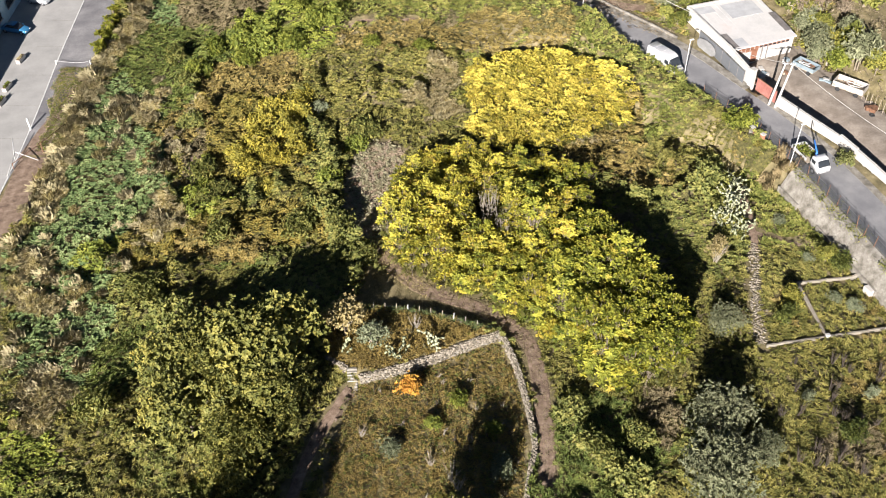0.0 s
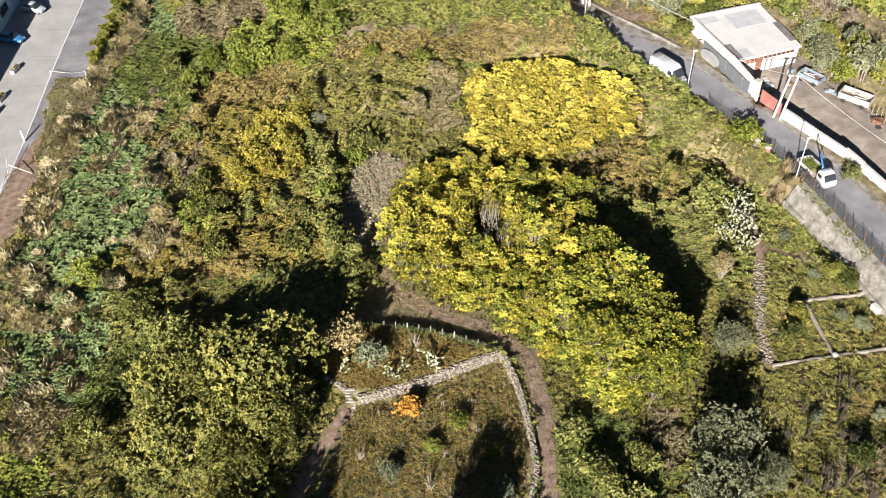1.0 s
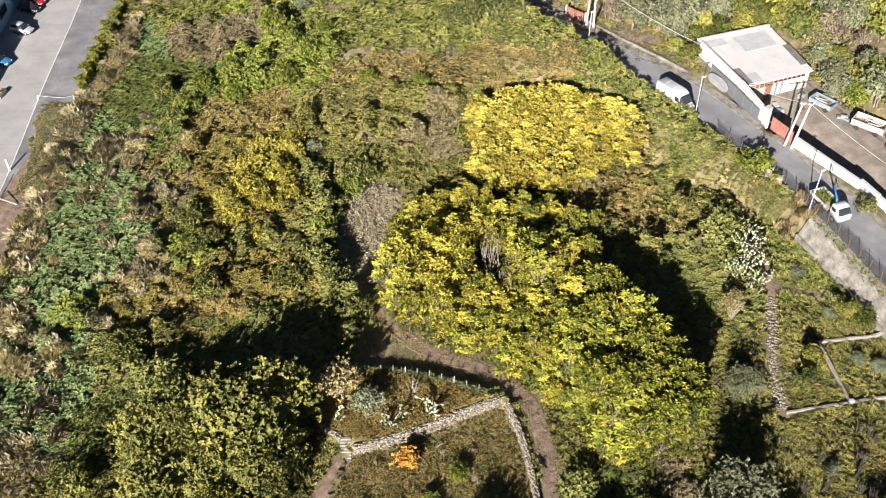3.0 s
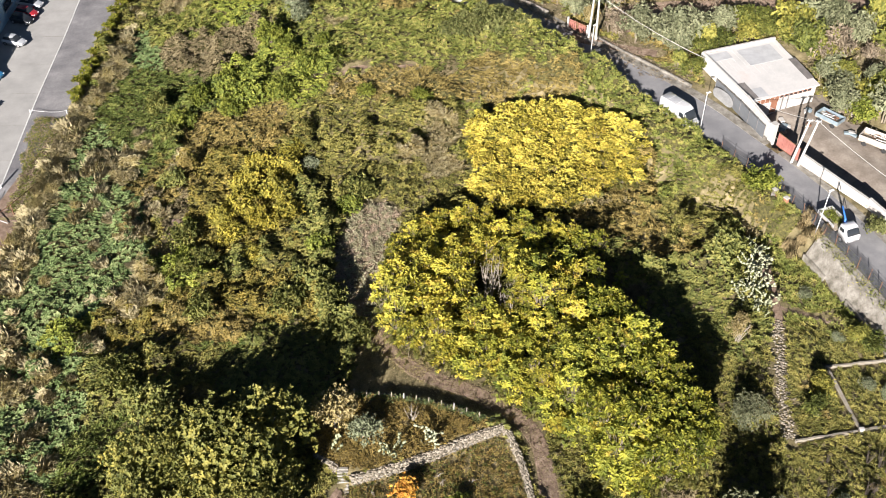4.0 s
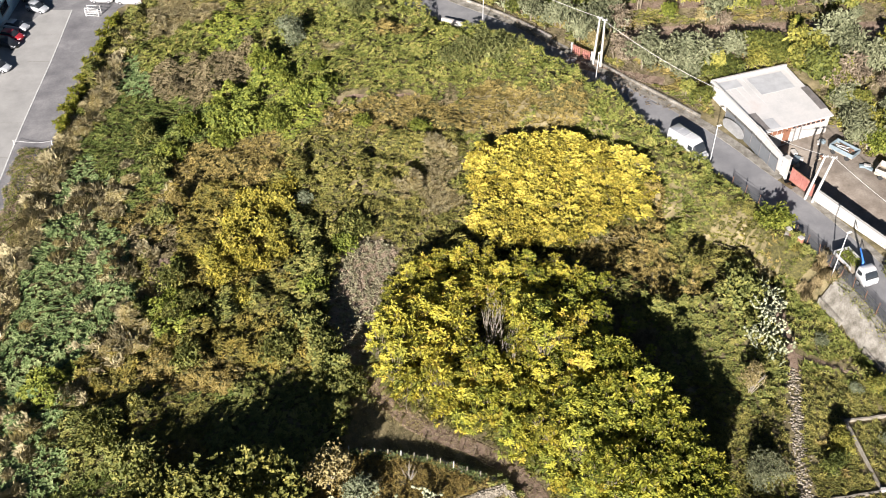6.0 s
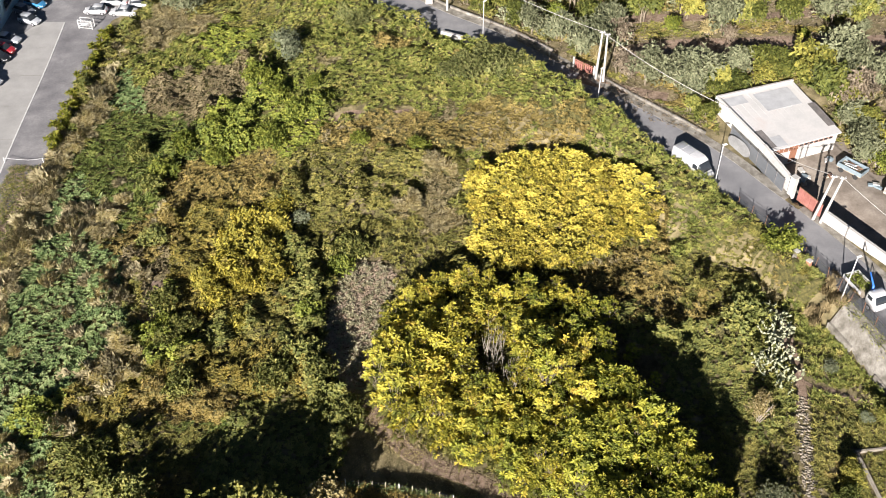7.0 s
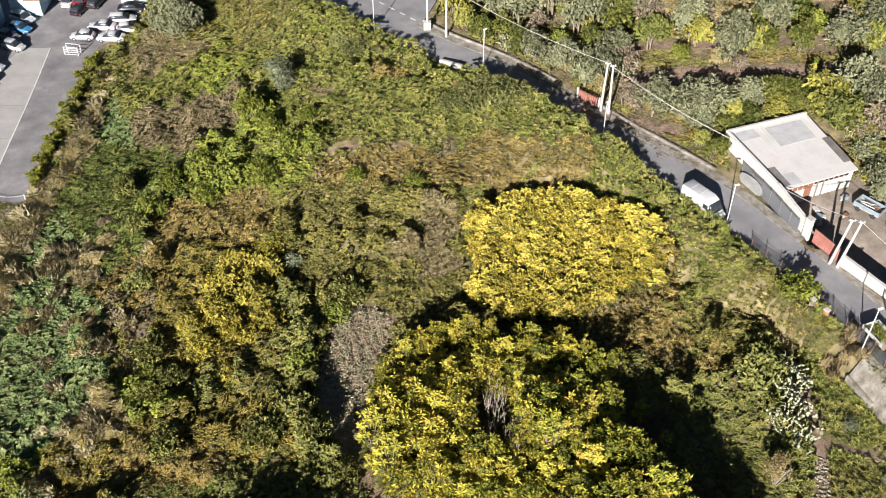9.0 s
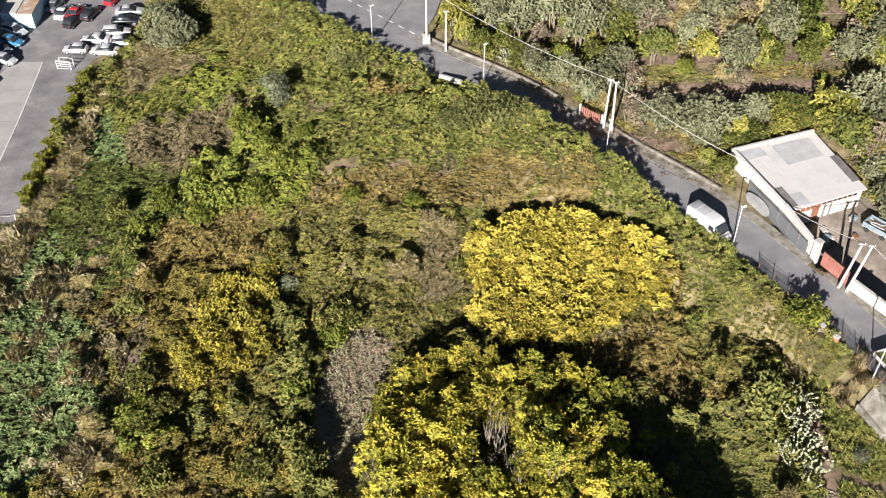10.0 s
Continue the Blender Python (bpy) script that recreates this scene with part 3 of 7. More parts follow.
COMMON = {"weed": 0.4, "bramble": 0.3, "fern": 0.22, "grass": 0.25, "bronze": 0.2, "lush": 0.14, "meadow": 0.2, "herb": 0.1, "brown": 0.12, "straw": 0.06}
# crests of taller growth: a line, half width, height
RIDGES = [
    ([(-22.5, 125.6), (-16.6, 125.2), (-11, 124.2)], 1.5, 2.5),
    ([(-10.4, 126.6), (-6.6, 125.4), (-3.4, 123.4)], 1.2, 2.3),
    ([(-7.4, 130.6), (-2, 129.6), (1.6, 129.6)], 1.4, 2.0),
    ([(-35.4, 105.6), (-33.6, 108.6)], 1.3, 1.9),
    ([(-31.5, 102.8), (-28, 101.6), (-24.2, 101.8)], 1.5, 2.2),
    ([(-33.8, 95.8), (-27.3, 94.4), (-20.4, 91.2)], 1.8, 1.5),
    ([(-15.6, 107.0), (-15.4, 112.2)], 1.5, 1.8),
    ([(-11.6, 93.6), (-10.4, 90.6), (-9.6, 87.6)], 1.5, 1.8),
    ([(-19, 156), (-13, 155.2), (-8, 154.2)], 1.4, 1.5),
    ([(-33, 144.6), (-28, 143.6)], 1.6, 1.6),
    ([(-44.5, 115.6), (-40.4, 113.6)], 1.2, 1.1),
]
# low hollows left open behind clumps of taller growth: centre, half width, half depth
HOLLOWS = [
    (-20.5, 127.9, 0.8, 1.0), (-13.8, 126.6, 3.0, 0.7), (-7.2, 126.0, 1.9, 0.9), (-26.9, 157.3, 1.1, 3.3), (-26.4, 144.8, 0.9, 1.7), (-31.1, 142.2, 1.4, 1.1), (-33.3, 125.4, 0.6, 1.7), (-36.3, 128.7, 0.5, 0.9), (-40.9, 125.0, 1.2, 0.7), (-14.3, 119.2, 0.7, 1.4), (-14.1, 113.6, 0.9, 3.1), (-10.8, 116.0, 1.9, 1.0), (-2.6, 131.5, 1.8, 0.6), (-33.8, 111.8, 0.6, 1.2), (-39.1, 112.6, 0.8, 1.1), (-3.1, 113.9, 1.0, 2.3), (-35.1, 106.7, 0.7, 2.7), (-31.5, 105.8, 0.8, 0.9), (-27.5, 102.8, 1.9, 1.1), (-13.5, 101.0, 0.7, 1.2), (-9.8, 97.7, 1.0, 2.0), (-8.7, 90.6, 0.9, 3.1), (-30.7, 91.8, 0.9, 1.1), (-32.7, 85.8, 0.9, 0.7), (-38.9, 99.5, 0.9, 0.6), (-21.9, 99.1, 0.9, 0.8), (-43.5, 88.6, 1.0, 0.6), (-36.8, 88.2, 0.9, 0.6), (25.8, 124.8, 1.1, 1.1), (3.1, 116.3, 2.4, 1.4), (28.7, 118.0, 1.2, 0.4), (34.2, 113.9, 1.5, 0.7), (24.3, 110.1, 0.8, 2.6), (29.8, 112.1, 1.0, 1.4), (31.3, 107.3, 1.4, 1.0), (25.0, 105.6, 1.5, 1.6), (-16.6, 142.5, 1.2, 1.1), (-38.9, 91.7, 0.7, 0.7), (-20.0, 130.2, 1.6, 0.6), (-36.2, 138.0, 0.8, 1.2), (-36.3, 118.3, 1.0, 0.8),
]

SUNWARD = -np.array(sun_way)  # leaves turn their faces to the light
STEP = 0.3
GX0, GY0, GNX, GNY = -62.0, 50.0, 480, 520


def growth_mask(x, y):
    d = to_line(x, y, ROAD)
    keep = inside(x, y, FIELD) & ~inside(x, y, LOT) & ~inside(x, y, YARD) & ~inside(x, y, GARDEN)
    keep &= (d < -3.2) | (d > 4.6)
    keep &= ~((d > -5.15) & (y < 106.5)) & ~inside(x, y, HOUSE) & ~inside(x, y, SIDE) & ~inside(x, y, UPPER) & ~inside(x, y, BEHIND) & ~inside(x + 1.6 * (field_noise(x, y, 1.3, 2) - 0.5), y + 1.6 * (field_noise(x, y, 1.3, 3) - 0.5), CLEARING)
    keep &= (d < 0) | ((field_noise(x, y, 3.5, 5) > 0.42) & (d > 5.2))
    for k, ln in enumerate(TERRACES):
        keep &= np.abs(to_line(x, y, ln)) > (1.5 if k else 3.8)
    for p, half in PATHS:
        keep &= np.abs(to_line(x, y, p)) > half * (0.6 + 0.8 * field_noise(x, y, 1.5, 6))
    return keep


def kind_map(x, y):
    """Which plant rules at a place: drifts with ragged, interlocking edges."""
    x, y = x + 2.4 * (field_noise(x, y, 2.2, 1) - 0.5), y + 2.4 * (field_noise(x, y, 2.2, 2) - 0.5)
    best, what = np.full(x.shape, -1.0), np.zeros(x.shape, int)
    for i, nm in enumerate(SPECIES):
        w = np.full(x.shape, COMMON[nm])
        for bx, by, rx, ry, f in BLOBS[nm]:
            w = w + f * np.exp(-((x - bx) / rx) ** 2 - ((y - by) / ry) ** 2)
        w = w * (0.35 + 0.9 * field_noise(x + 31 * i, y - 17 * i, 4.5, (i + 2) % 8) + 0.95 * field_noise(x - 13 * i, y + 7 * i, 1.1, (i + 5) % 8))
        what, best = np.where(w > best, i, what), np.maximum(w, best)
    return what


def reined(x, y):
    """How high the growth stands at a place: low where tended or under trees, high along the road bank."""
    d = to_line(x, y, ROAD)
    f = np.where(d > 4, 0.45, 1.0)
    f = np.where((x > -42) & (x < -10) & (y > 86) & (y < 130), 1.2, f)
    f = np.where((x > -31) & (x < -6) & (y > 77) & (y < 93), 0.28, f)
    f = np.where(inside(x, y, GOLD_STAND) | inside(x, y, STAND) | ((x > 19) & (x < 34) & (y > 76) & (y < 104)), 0.3, f)
    f = np.where((x > 3) & (x < 25) & (y > 128) & (y < 134.5 - 0.25 * np.abs(x - 12)), 0.14, f)
    return np.where((x > 34.5) & (y < 106) & (d < 0), 0.5, f)


def raise_domes():
    """Height of the wild growth over the ground, and its kind, on a fine grid."""
    names = list(SPECIES)
    px, py = np.meshgrid(GX0 + np.arange(GNX) * STEP, GY0 + np.arange(GNY) * STEP, indexing="ij")
    what = kind_map(px, py)
    base = np.array([SPECIES[nm][5] for nm in names])[what]
    for _ in range(5):
        p = np.pad(base, 1, mode="edge")
        base = 0.2 * base + 0.2 * (p[2:, 1:-1] + p[:-2, 1:-1] + p[1:-1, 2:] + p[1:-1, :-2])
    hump = 0.15 + 1.5 * field_noise(px, py, 3.4, 0) ** 1.5 + 0.75 * field_noise(px, py, 1.5, 3)
    hump = hump - 0.6 * np.clip(0.3 - np.abs(field_noise(px, py, 5.5, 4) - 0.5) * 4, 0, 1)
    high = base * reined(px, py) * np.maximum(hump, 0.12)
    for ln, half, tall in RIDGES:
        q = np.abs(to_line(px, py, ln)) / half + 0.5 * (field_noise(px, py, 1.3, 7) - 0.5)
        high = np.maximum(high, tall * np.sqrt(np.clip(1 - q ** 3, 0, 1)) * (0.75 + 0.5 * field_noise(px, py, 1.1, 3)))
    jag = field_noise(px, py, 1.1, 4) - 0.5
    for x, y, rx, ry in HOLLOWS:
        tall = min(max(2.9 * ry, 1.7), 3.2)
        crest = y - ry - 0.85 * tall
        q = np.hypot((px - x) / (rx * 1.15 + 0.3), (py - crest + 0.3) / 1.2) + 0.8 * jag
        open_in = (np.abs(px - x) < rx * (1.1 + 0.9 * jag)) & (py > crest + 0.5) & (py < y + ry * (1 + jag))
        high = np.where(open_in, 0.1, np.maximum(high, tall * np.sqrt(np.clip(1 - q ** 3, 0, 1))))
    d = to_line(px, py, ROAD)
    hedge = (d > -7.5) & (d < -3.7 + 0.5 * ease(py, 128, 134)) & (py > 117)
    high = np.where(hedge, np.maximum(high, (1.2 + 0.5 * ease(py, 128, 136) - 0.2 * ease(py, 148, 154)) * (0.8 + 0.6 * field_noise(px, py, 2.2, 1))), high)
    what = np.where(hedge & (what != names.index("bronze")), names.index("grass"), what)
    high = np.where(np.hypot(px - 2.2, py - 157.6) < 4.2, np.minimum(high, 0.4), high)
    tuft = 0.3 + 0.95 * field_noise(px + 0.2 * py, py, 1.15, 6) + 0.5 * field_noise(px, py, 0.6, 5)
    return np.maximum(high * tuft, 0.08), what


def height_at(x, y):
    u, v = (np.asarray(x) - GX0) / STEP, (np.asarray(y) - GY0) / STEP
    i, j = np.floor(u).astype(int).clip(0, GNX - 2), np.floor(v).astype(int).clip(0, GNY - 2)
    a, b = np.clip(u - i, 0, 1), np.clip(v - j, 0, 1)
    return (HIGH[i, j] * (1 - a) + HIGH[i + 1, j] * a) * (1 - b) + (HIGH[i, j + 1] * (1 - a) + HIGH[i + 1, j + 1] * a) * b


HIGH, WHAT = raise_domes()


def grow():
    x, y = rng.uniform(-60, 80, 198000), rng.uniform(51, 204, 198000)
    k = growth_mask(x, y) & (np.abs(x) < 28 + 0.27 * y)
    x, y = x[k], y[k]
    i, j = ((x - GX0) / STEP).astype(int).clip(1, GNX - 2), ((y - GY0) / STEP).astype(int).clip(1, GNY - 2)
    steep = np.hypot(HIGH[i - 1, j] - HIGH[i + 1, j], HIGH[i, j - 1] - HIGH[i, j + 1]) / (2 * STEP)
    more = np.floor(np.minimum(0.8 + 0.75 * np.maximum(steep - 0.3, 0) + 0.6 * (HIGH[i, j] < 0.35), 4.5) + rng.rand(len(x))).astype(int)
    x, y = np.repeat(x, more), np.repeat(y, more)
    x, y = x + rng.uniform(-0.25, 0.25, len(x)), y + rng.uniform(-0.25, 0.25, len(x))
    i, j = ((x - GX0) / STEP + 0.5).astype(int).clip(1, GNX - 2), ((y - GY0) / STEP + 0.5).astype(int).clip(1, GNY - 2)
    h, kind = height_at(x, y), WHAT[i, j]
    nor = unit(np.stack([(HIGH[i - 1, j] - HIGH[i + 1, j]) / (2 * STEP), (HIGH[i, j - 1] - HIGH[i, j + 1]) / (2 * STEP), np.full(len(x), 0.65)], 1))
    wind = 6.283 * field_noise(x, y, 7, 3)
    comb = np.stack([np.cos(wind), np.sin(wind), 0 * wind], 1) * 0.5
    base = terrain(x, y)
    for q, (nm, (mat, length, width, upright, per, tall, label)) in enumerate(SPECIES.items()):
        s = kind == q
        n = int(s.sum())
        c = np.stack([x[s], y[s], base[s] + np.maximum(h[s] - np.minimum(0.35 * h[s], 0.3) * rng.rand(n) ** 2 - 0.08, 0.1)], 1)
        m = n * per
        ang = np.tile(np.arange(per) * 2.4, n) + np.repeat(rng.rand(n) * 6.283, per)
        way = np.stack([np.cos(ang), np.sin(ang), np.zeros(m)], 1) + np.repeat(comb[s], per, 0)
        way = way + np.repeat(nor[s], per, 0) * (upright * rng.uniform(0.4, 1.7, m))[:, None]
        up = np.repeat(nor[s] + rng.normal(0, 0.15, (n, 3)), per, 0) * 1.1 + SUNWARD * 0.55 + rng.normal(0, 0.18, (m, 3))
        size = np.repeat(rng.uniform(0.65, 1.3, n), per)
        geo = spray_geo(c, way, up, per, 0.9 * length * size * rng.uniform(0.7, 1.2, m), width * size, 0.22)
        tagged(mesh_part(nm + "_growth", geo, mat), label, "wild plants", kind="stuff")


grow()


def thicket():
    """An opaque broken sheet under the outer sprays: blocks sun, its dark tone paints shaded stems and inner leaves."""
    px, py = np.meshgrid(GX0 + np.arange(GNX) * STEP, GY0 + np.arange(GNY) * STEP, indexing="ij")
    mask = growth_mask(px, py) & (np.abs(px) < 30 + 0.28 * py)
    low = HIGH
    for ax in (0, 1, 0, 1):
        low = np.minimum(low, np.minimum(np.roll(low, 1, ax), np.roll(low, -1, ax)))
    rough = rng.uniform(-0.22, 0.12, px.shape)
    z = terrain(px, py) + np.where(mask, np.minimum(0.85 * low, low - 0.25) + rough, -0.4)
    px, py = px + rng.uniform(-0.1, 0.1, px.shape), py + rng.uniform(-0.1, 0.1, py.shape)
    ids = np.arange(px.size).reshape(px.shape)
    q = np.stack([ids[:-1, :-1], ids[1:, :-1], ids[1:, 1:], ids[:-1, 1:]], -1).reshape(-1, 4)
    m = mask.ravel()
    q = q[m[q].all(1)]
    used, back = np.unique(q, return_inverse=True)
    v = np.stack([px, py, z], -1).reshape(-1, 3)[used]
    tagged(mesh_part("thicket_shade_sheet", (v, back.reshape(-1, 4)), M_UNDER_SHADE), "opaque sheet for stems and inner leaves of the thickets, shade in its colour", "wild plants", kind="stuff")


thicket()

# ---- trees ----


def crown_clusters(n, rx, ry, rz, cz, lumps, seed):
    """Centres of leaf clusters: on several overlapping lobes, so that the outline is uneven with gaps."""
    r = np.random.RandomState(seed)
    th, ph = r.rand(lumps) * 2 * np.pi, np.arccos(r.uniform(-0.35, 1, lumps))
    lob = np.stack([np.sin(ph) * np.cos(th) * rx * 0.62, np.sin(ph) * np.sin(th) * ry * 0.62, np.cos(ph) * rz * 0.62], 1)
    size = r.uniform(0.32, 0.55, lumps)
    i = r.randint(0, lumps, n)
    d = unit(r.normal(0, 1, (n, 3)) + [0, 0, 0.25])
    rad = size[i] * r.uniform(0.72, 1.05, n)
    c = lob[i] + d * rad[:, None] * [rx, ry, rz]
    return c + [0, 0, cz], d, lob + [0, 0, cz]


def tree_meshes(key, height, rx, ry, clusters, leaf, width, lumps, seed, per=8, low=0.2, trunks=1, bare=0.0):
    r = np.random.RandomState(seed)
    rz = height * (1 - low) / 2
    c, d, lob = crown_clusters(clusters, rx, ry, rz, height - rz, lumps, seed)
    c = c[c[:, 2] > 0.15]
    d = d[: len(c)]
    limbs = []
    for k in range(trunks):
        bx, by = r.normal(0, 0.12 * trunks, 2)
        limbs.append(tube_geo([(bx, by, -0.3), (bx * 1.3, by, height * 0.25), (bx * 1.6 + 0.1, by * 1.4, height * 0.55)], [0.03 * height, 0.022 * height, 0.012 * height]))
    for l in lob[: 14]:
        m = l * [0.45, 0.45, 0.62] + r.normal(0, 0.1, 3)
        limbs.append(tube_geo([(0, 0, height * 0.18), m, l], [0.014 * height, 0.009 * height, 0.003 * height], 5))
    per = max(4, per // 2)
    c = np.repeat(c, 2, 0) + r.normal(0, leaf * 0.6, (2 * len(c), 3))
    d = np.repeat(d, 2, 0)
    n = len(c) * per
    way = np.repeat(d, per, 0) * 0.8 + r.normal(0, 0.75, (n, 3)) + [0, 0, 0.1]
    up = np.repeat(d, per, 0) * 0.8 + SUNWARD * 0.8 + [0, 0, 0.2] + r.normal(0, 0.35, (n, 3))
    leaves = spray_geo(c, way, up, per, leaf * r.uniform(0.65, 1.25, n), 1.15 * width * r.uniform(0.75, 1.25, n))
    k = 120 + clusters // 3
    big = min(rx, ry) * 0.2
    core = lob[r.randint(0, lumps, k)] * [0.72, 0.72, 0.85] + r.normal(0, 0.12, (k, 3)) * [rx, ry, rz]
    core[:, 2] = np.clip(core[:, 2], 0.1, height * 0.9)
    inner = leaf_geo(core, r.normal(0, 1, (k, 3)), r.normal(0, 1, (k, 3)), big, big * 0.75)
    leaves = join_geo([leaves, inner])
    return fast_mesh(key + "_trunk", *stitched(limbs, [(0, 6)] * len(limbs))), fast_mesh(key + "_crown", *leaves)


def plant(name, meshes, mats, m, label, category, group=""):
    ob = thing(name, m, label, category, group)
    for nm, me, mat in zip(("trunk", "crown", "inner_leaves"), meshes, (*mats, M_INNER_SHADE)):
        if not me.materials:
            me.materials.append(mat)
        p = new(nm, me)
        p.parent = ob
    return ob


def sapling_meshes(key, height, spread, rosettes, frond, seed, low=0.35):
    """A slender many-stemmed young tree with star-shaped rosettes of long pinnate leaves."""
    r = np.random.RandomState(seed)
    limbs, tips = [], []
    for k in range(rosettes):
        f = r.uniform(low, 1) if k else 1.0
        ang, rad = r.rand() * 2 * np.pi, spread * (r.rand() ** 0.6) * (1.15 - 0.35 * f)
        tip = np.array([math.cos(ang) * rad, math.sin(ang) * rad, height * f])
        tips.append(tip)
        b = np.array([0, 0, max(0.1, height * f * 0.35)])
        limbs.append(tube_geo([b, b * [1, 1, 1.5] + tip * [0.55, 0.55, 0.2], tip], [0.03, 0.022, 0.012], 3))
    limbs.append(tube_geo([(0, 0, -0.3), (0.05, 0.03, height * 0.5), (0.0, 0, height * 0.98)], [0.06, 0.045, 0.02], 5))
    tips = np.array(tips)
    per = 8
    n = len(tips) * per
    ang = np.tile(np.arange(per) * 2.4, len(tips)) + np.repeat(r.rand(len(tips)) * 6, per) + r.normal(0, 0.15, n)
    lift = np.tile(np.linspace(-0.05, 0.7, per), len(tips)) + r.normal(0, 0.12, n)
    way = np.stack([np.cos(ang), np.sin(ang), lift], 1)
    lean = np.repeat(r.normal(0, 0.25, (len(tips), 3)), per, 0)
    long = frond * 0.66 * np.repeat(r.uniform(0.75, 1.2, len(tips)), per) * r.uniform(0.8, 1.15, n)
    geo = spray_geo(tips, way + lean, r.normal(0, 0.15, (n, 3)) + lean + [0, 0, 0.5] + 0.9 * SUNWARD, per, long, 0.42 * long, 0.3, 0.64)
    # fronds filling the crown; their dark material paints the shade between rosettes
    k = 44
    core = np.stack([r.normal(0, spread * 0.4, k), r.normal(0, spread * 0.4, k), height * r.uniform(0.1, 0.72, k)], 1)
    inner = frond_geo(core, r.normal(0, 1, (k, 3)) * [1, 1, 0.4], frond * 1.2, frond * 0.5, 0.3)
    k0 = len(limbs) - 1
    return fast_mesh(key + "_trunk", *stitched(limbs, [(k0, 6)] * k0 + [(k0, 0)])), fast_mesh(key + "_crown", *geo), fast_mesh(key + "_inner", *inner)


def poly_points(poly, gap, seed, jitter=0.4):
    r = np.random.RandomState(seed)
    xs, ys = [p[0] for p in poly], [p[1] for p in poly]
    out = []
    for j, y in enumerate(np.arange(min(ys), max(ys), gap * 0.87)):
        for x in np.arange(min(xs), max(xs), gap) + (j % 2) * gap / 2:
            a, b = x + r.normal(0, gap * jitter * 0.5), y + r.normal(0, gap * jitter * 0.5)
            if inside(a, b, poly):
                out.append((a, b))
    return out


# darker copy of the frond colours: shade inside the crowns put into colour
M_INNER_SHADE = leaf_mat("inner_frond_shade_tone", [(0.0, (0.045, 0.05, 0.012)), (0.5, (0.1, 0.1, 0.022)), (1.0, (0.19, 0.165, 0.04))], 0.15)
r = np.random.RandomState(5)
TALL = [sapling_meshes("tall_sapling", h, 1.45, 60, 0.66, s, 0.45) for s, h in enumerate((5.2, 6.0, 6.8, 5.6))]
SHORT = [sapling_meshes("short_sapling", h, 1.3, 52, 0.64, 20 + s, 0.25) for s, h in enumerate((2.8, 3.4, 4.0))]
TALL_LIME = [sapling_meshes("tall_lime_sapling", h, 1.5, 64, 0.64, 60 + s, 0.4) for s, h in enumerate((5.0, 5.8, 6.5))]
SHORT_LIME = [sapling_meshes("short_lime_sapling", h, 1.3, 52, 0.66, 70 + s, 0.2) for s, h in enumerate((2.8, 3.6))]
LOW = [sapling_meshes("low_sapling", h, 1.3, 44, 0.68, 40 + s, 0.45) for s, h in enumerate((2.6, 3.0, 3.4))]
STEMS = [sapling_meshes("bare_sapling", h, 0.7, 6, 0.55, 80 + s, 0.6) for s, h in enumerate((4.6, 5.4))]
THIN = (5.6, 96.6)
for a, b in poly_points(STAND, 1.55, 3):
    bare = (((a - 5.4) / 3.0) ** 2 + ((b - 96.0) / 5.5) ** 2 < 1 and r.rand() < 0.6) or (((a - 17.0) / 7.5) ** 2 + ((b - 97.0) / 10.5) ** 2 < 1 and r.rand() < 0.45)
    if ((a - THIN[0]) / 2.4) ** 2 + ((b - THIN[1]) / 3.8) ** 2 < 1:
        continue
    edge = min(abs(float(to_line(a, b, STAND + STAND[:1]))), 4) / 4
    lime = r.rand() < ease(a - 0.45 * (b - 90), -4, 22)
    tall = r.rand() < (0.92 if inside(a - 0.8, b - 3.2, STAND) or a > 20 else 0.15 + 0.5 * edge) and not (1.5 < a < 10.5 and 84 < b < 94.5)
    pool, mat, label = (TALL_LIME if tall else SHORT_LIME, M_LIME, "slender young tree with lime-green fronds in a dense stand") if lime else (TALL if tall else SHORT, M_YELLOW, "slender young tree with yellow autumn fronds in a dense stand")
    if bare:
        pool, mat, label = STEMS, M_YELLOW, "thin nearly leafless young tree among yellow ones"
    s = r.uniform(0.9, 1.2) * (1.15 if a > 16 and b < 92 else 0.92 if a > 11 and b > 93 else 1.0) * (1 - 0.28 * float(ease(b, 96, 104)))
    plant("young_tree", pool[r.randint(len(pool))], (M_TWIG if bare else M_BARK, mat), pose(a, b, level(a, b), 0, 0, r.uniform(0, 360)) @ Matrix.Diagonal((s, s, s, 1)), label, "tree", "yellow tree stand")
for a, b in poly_points(GOLD_STAND, 1.55, 4):
    s = r.uniform(0.9, 1.12) * (1.0 + 0.2 * float(ease(b, 121, 126)) - 0.25 * float(ease(b, 128.4, 130.5)))
    plant("golden_sapling", LOW[r.randint(3)], (M_BARK, M_GOLD), pose(a, b, level(a, b), 0, 0, r.uniform(0, 360)) @ Matrix.Diagonal((s, s, s, 1)), "low young tree with bright golden autumn fronds", "tree", "golden tree stand")
for a, b, s in ((20.5, 98.5, 0.6), (22.5, 95, 0.45), (31.5, 79, 0.35), (24.2, 91.5, 0.45), (18.5, 103.5, 0.8)):
    plant("young_tree", TALL_LIME[r.randint(3)], (M_BARK, M_LIME), pose(a, b, level(a, b), 0, 0, r.uniform(0, 360)) @ Matrix.Diagonal((s, s, s, 1)), "single young tree with lime fronds beside the stand", "tree")

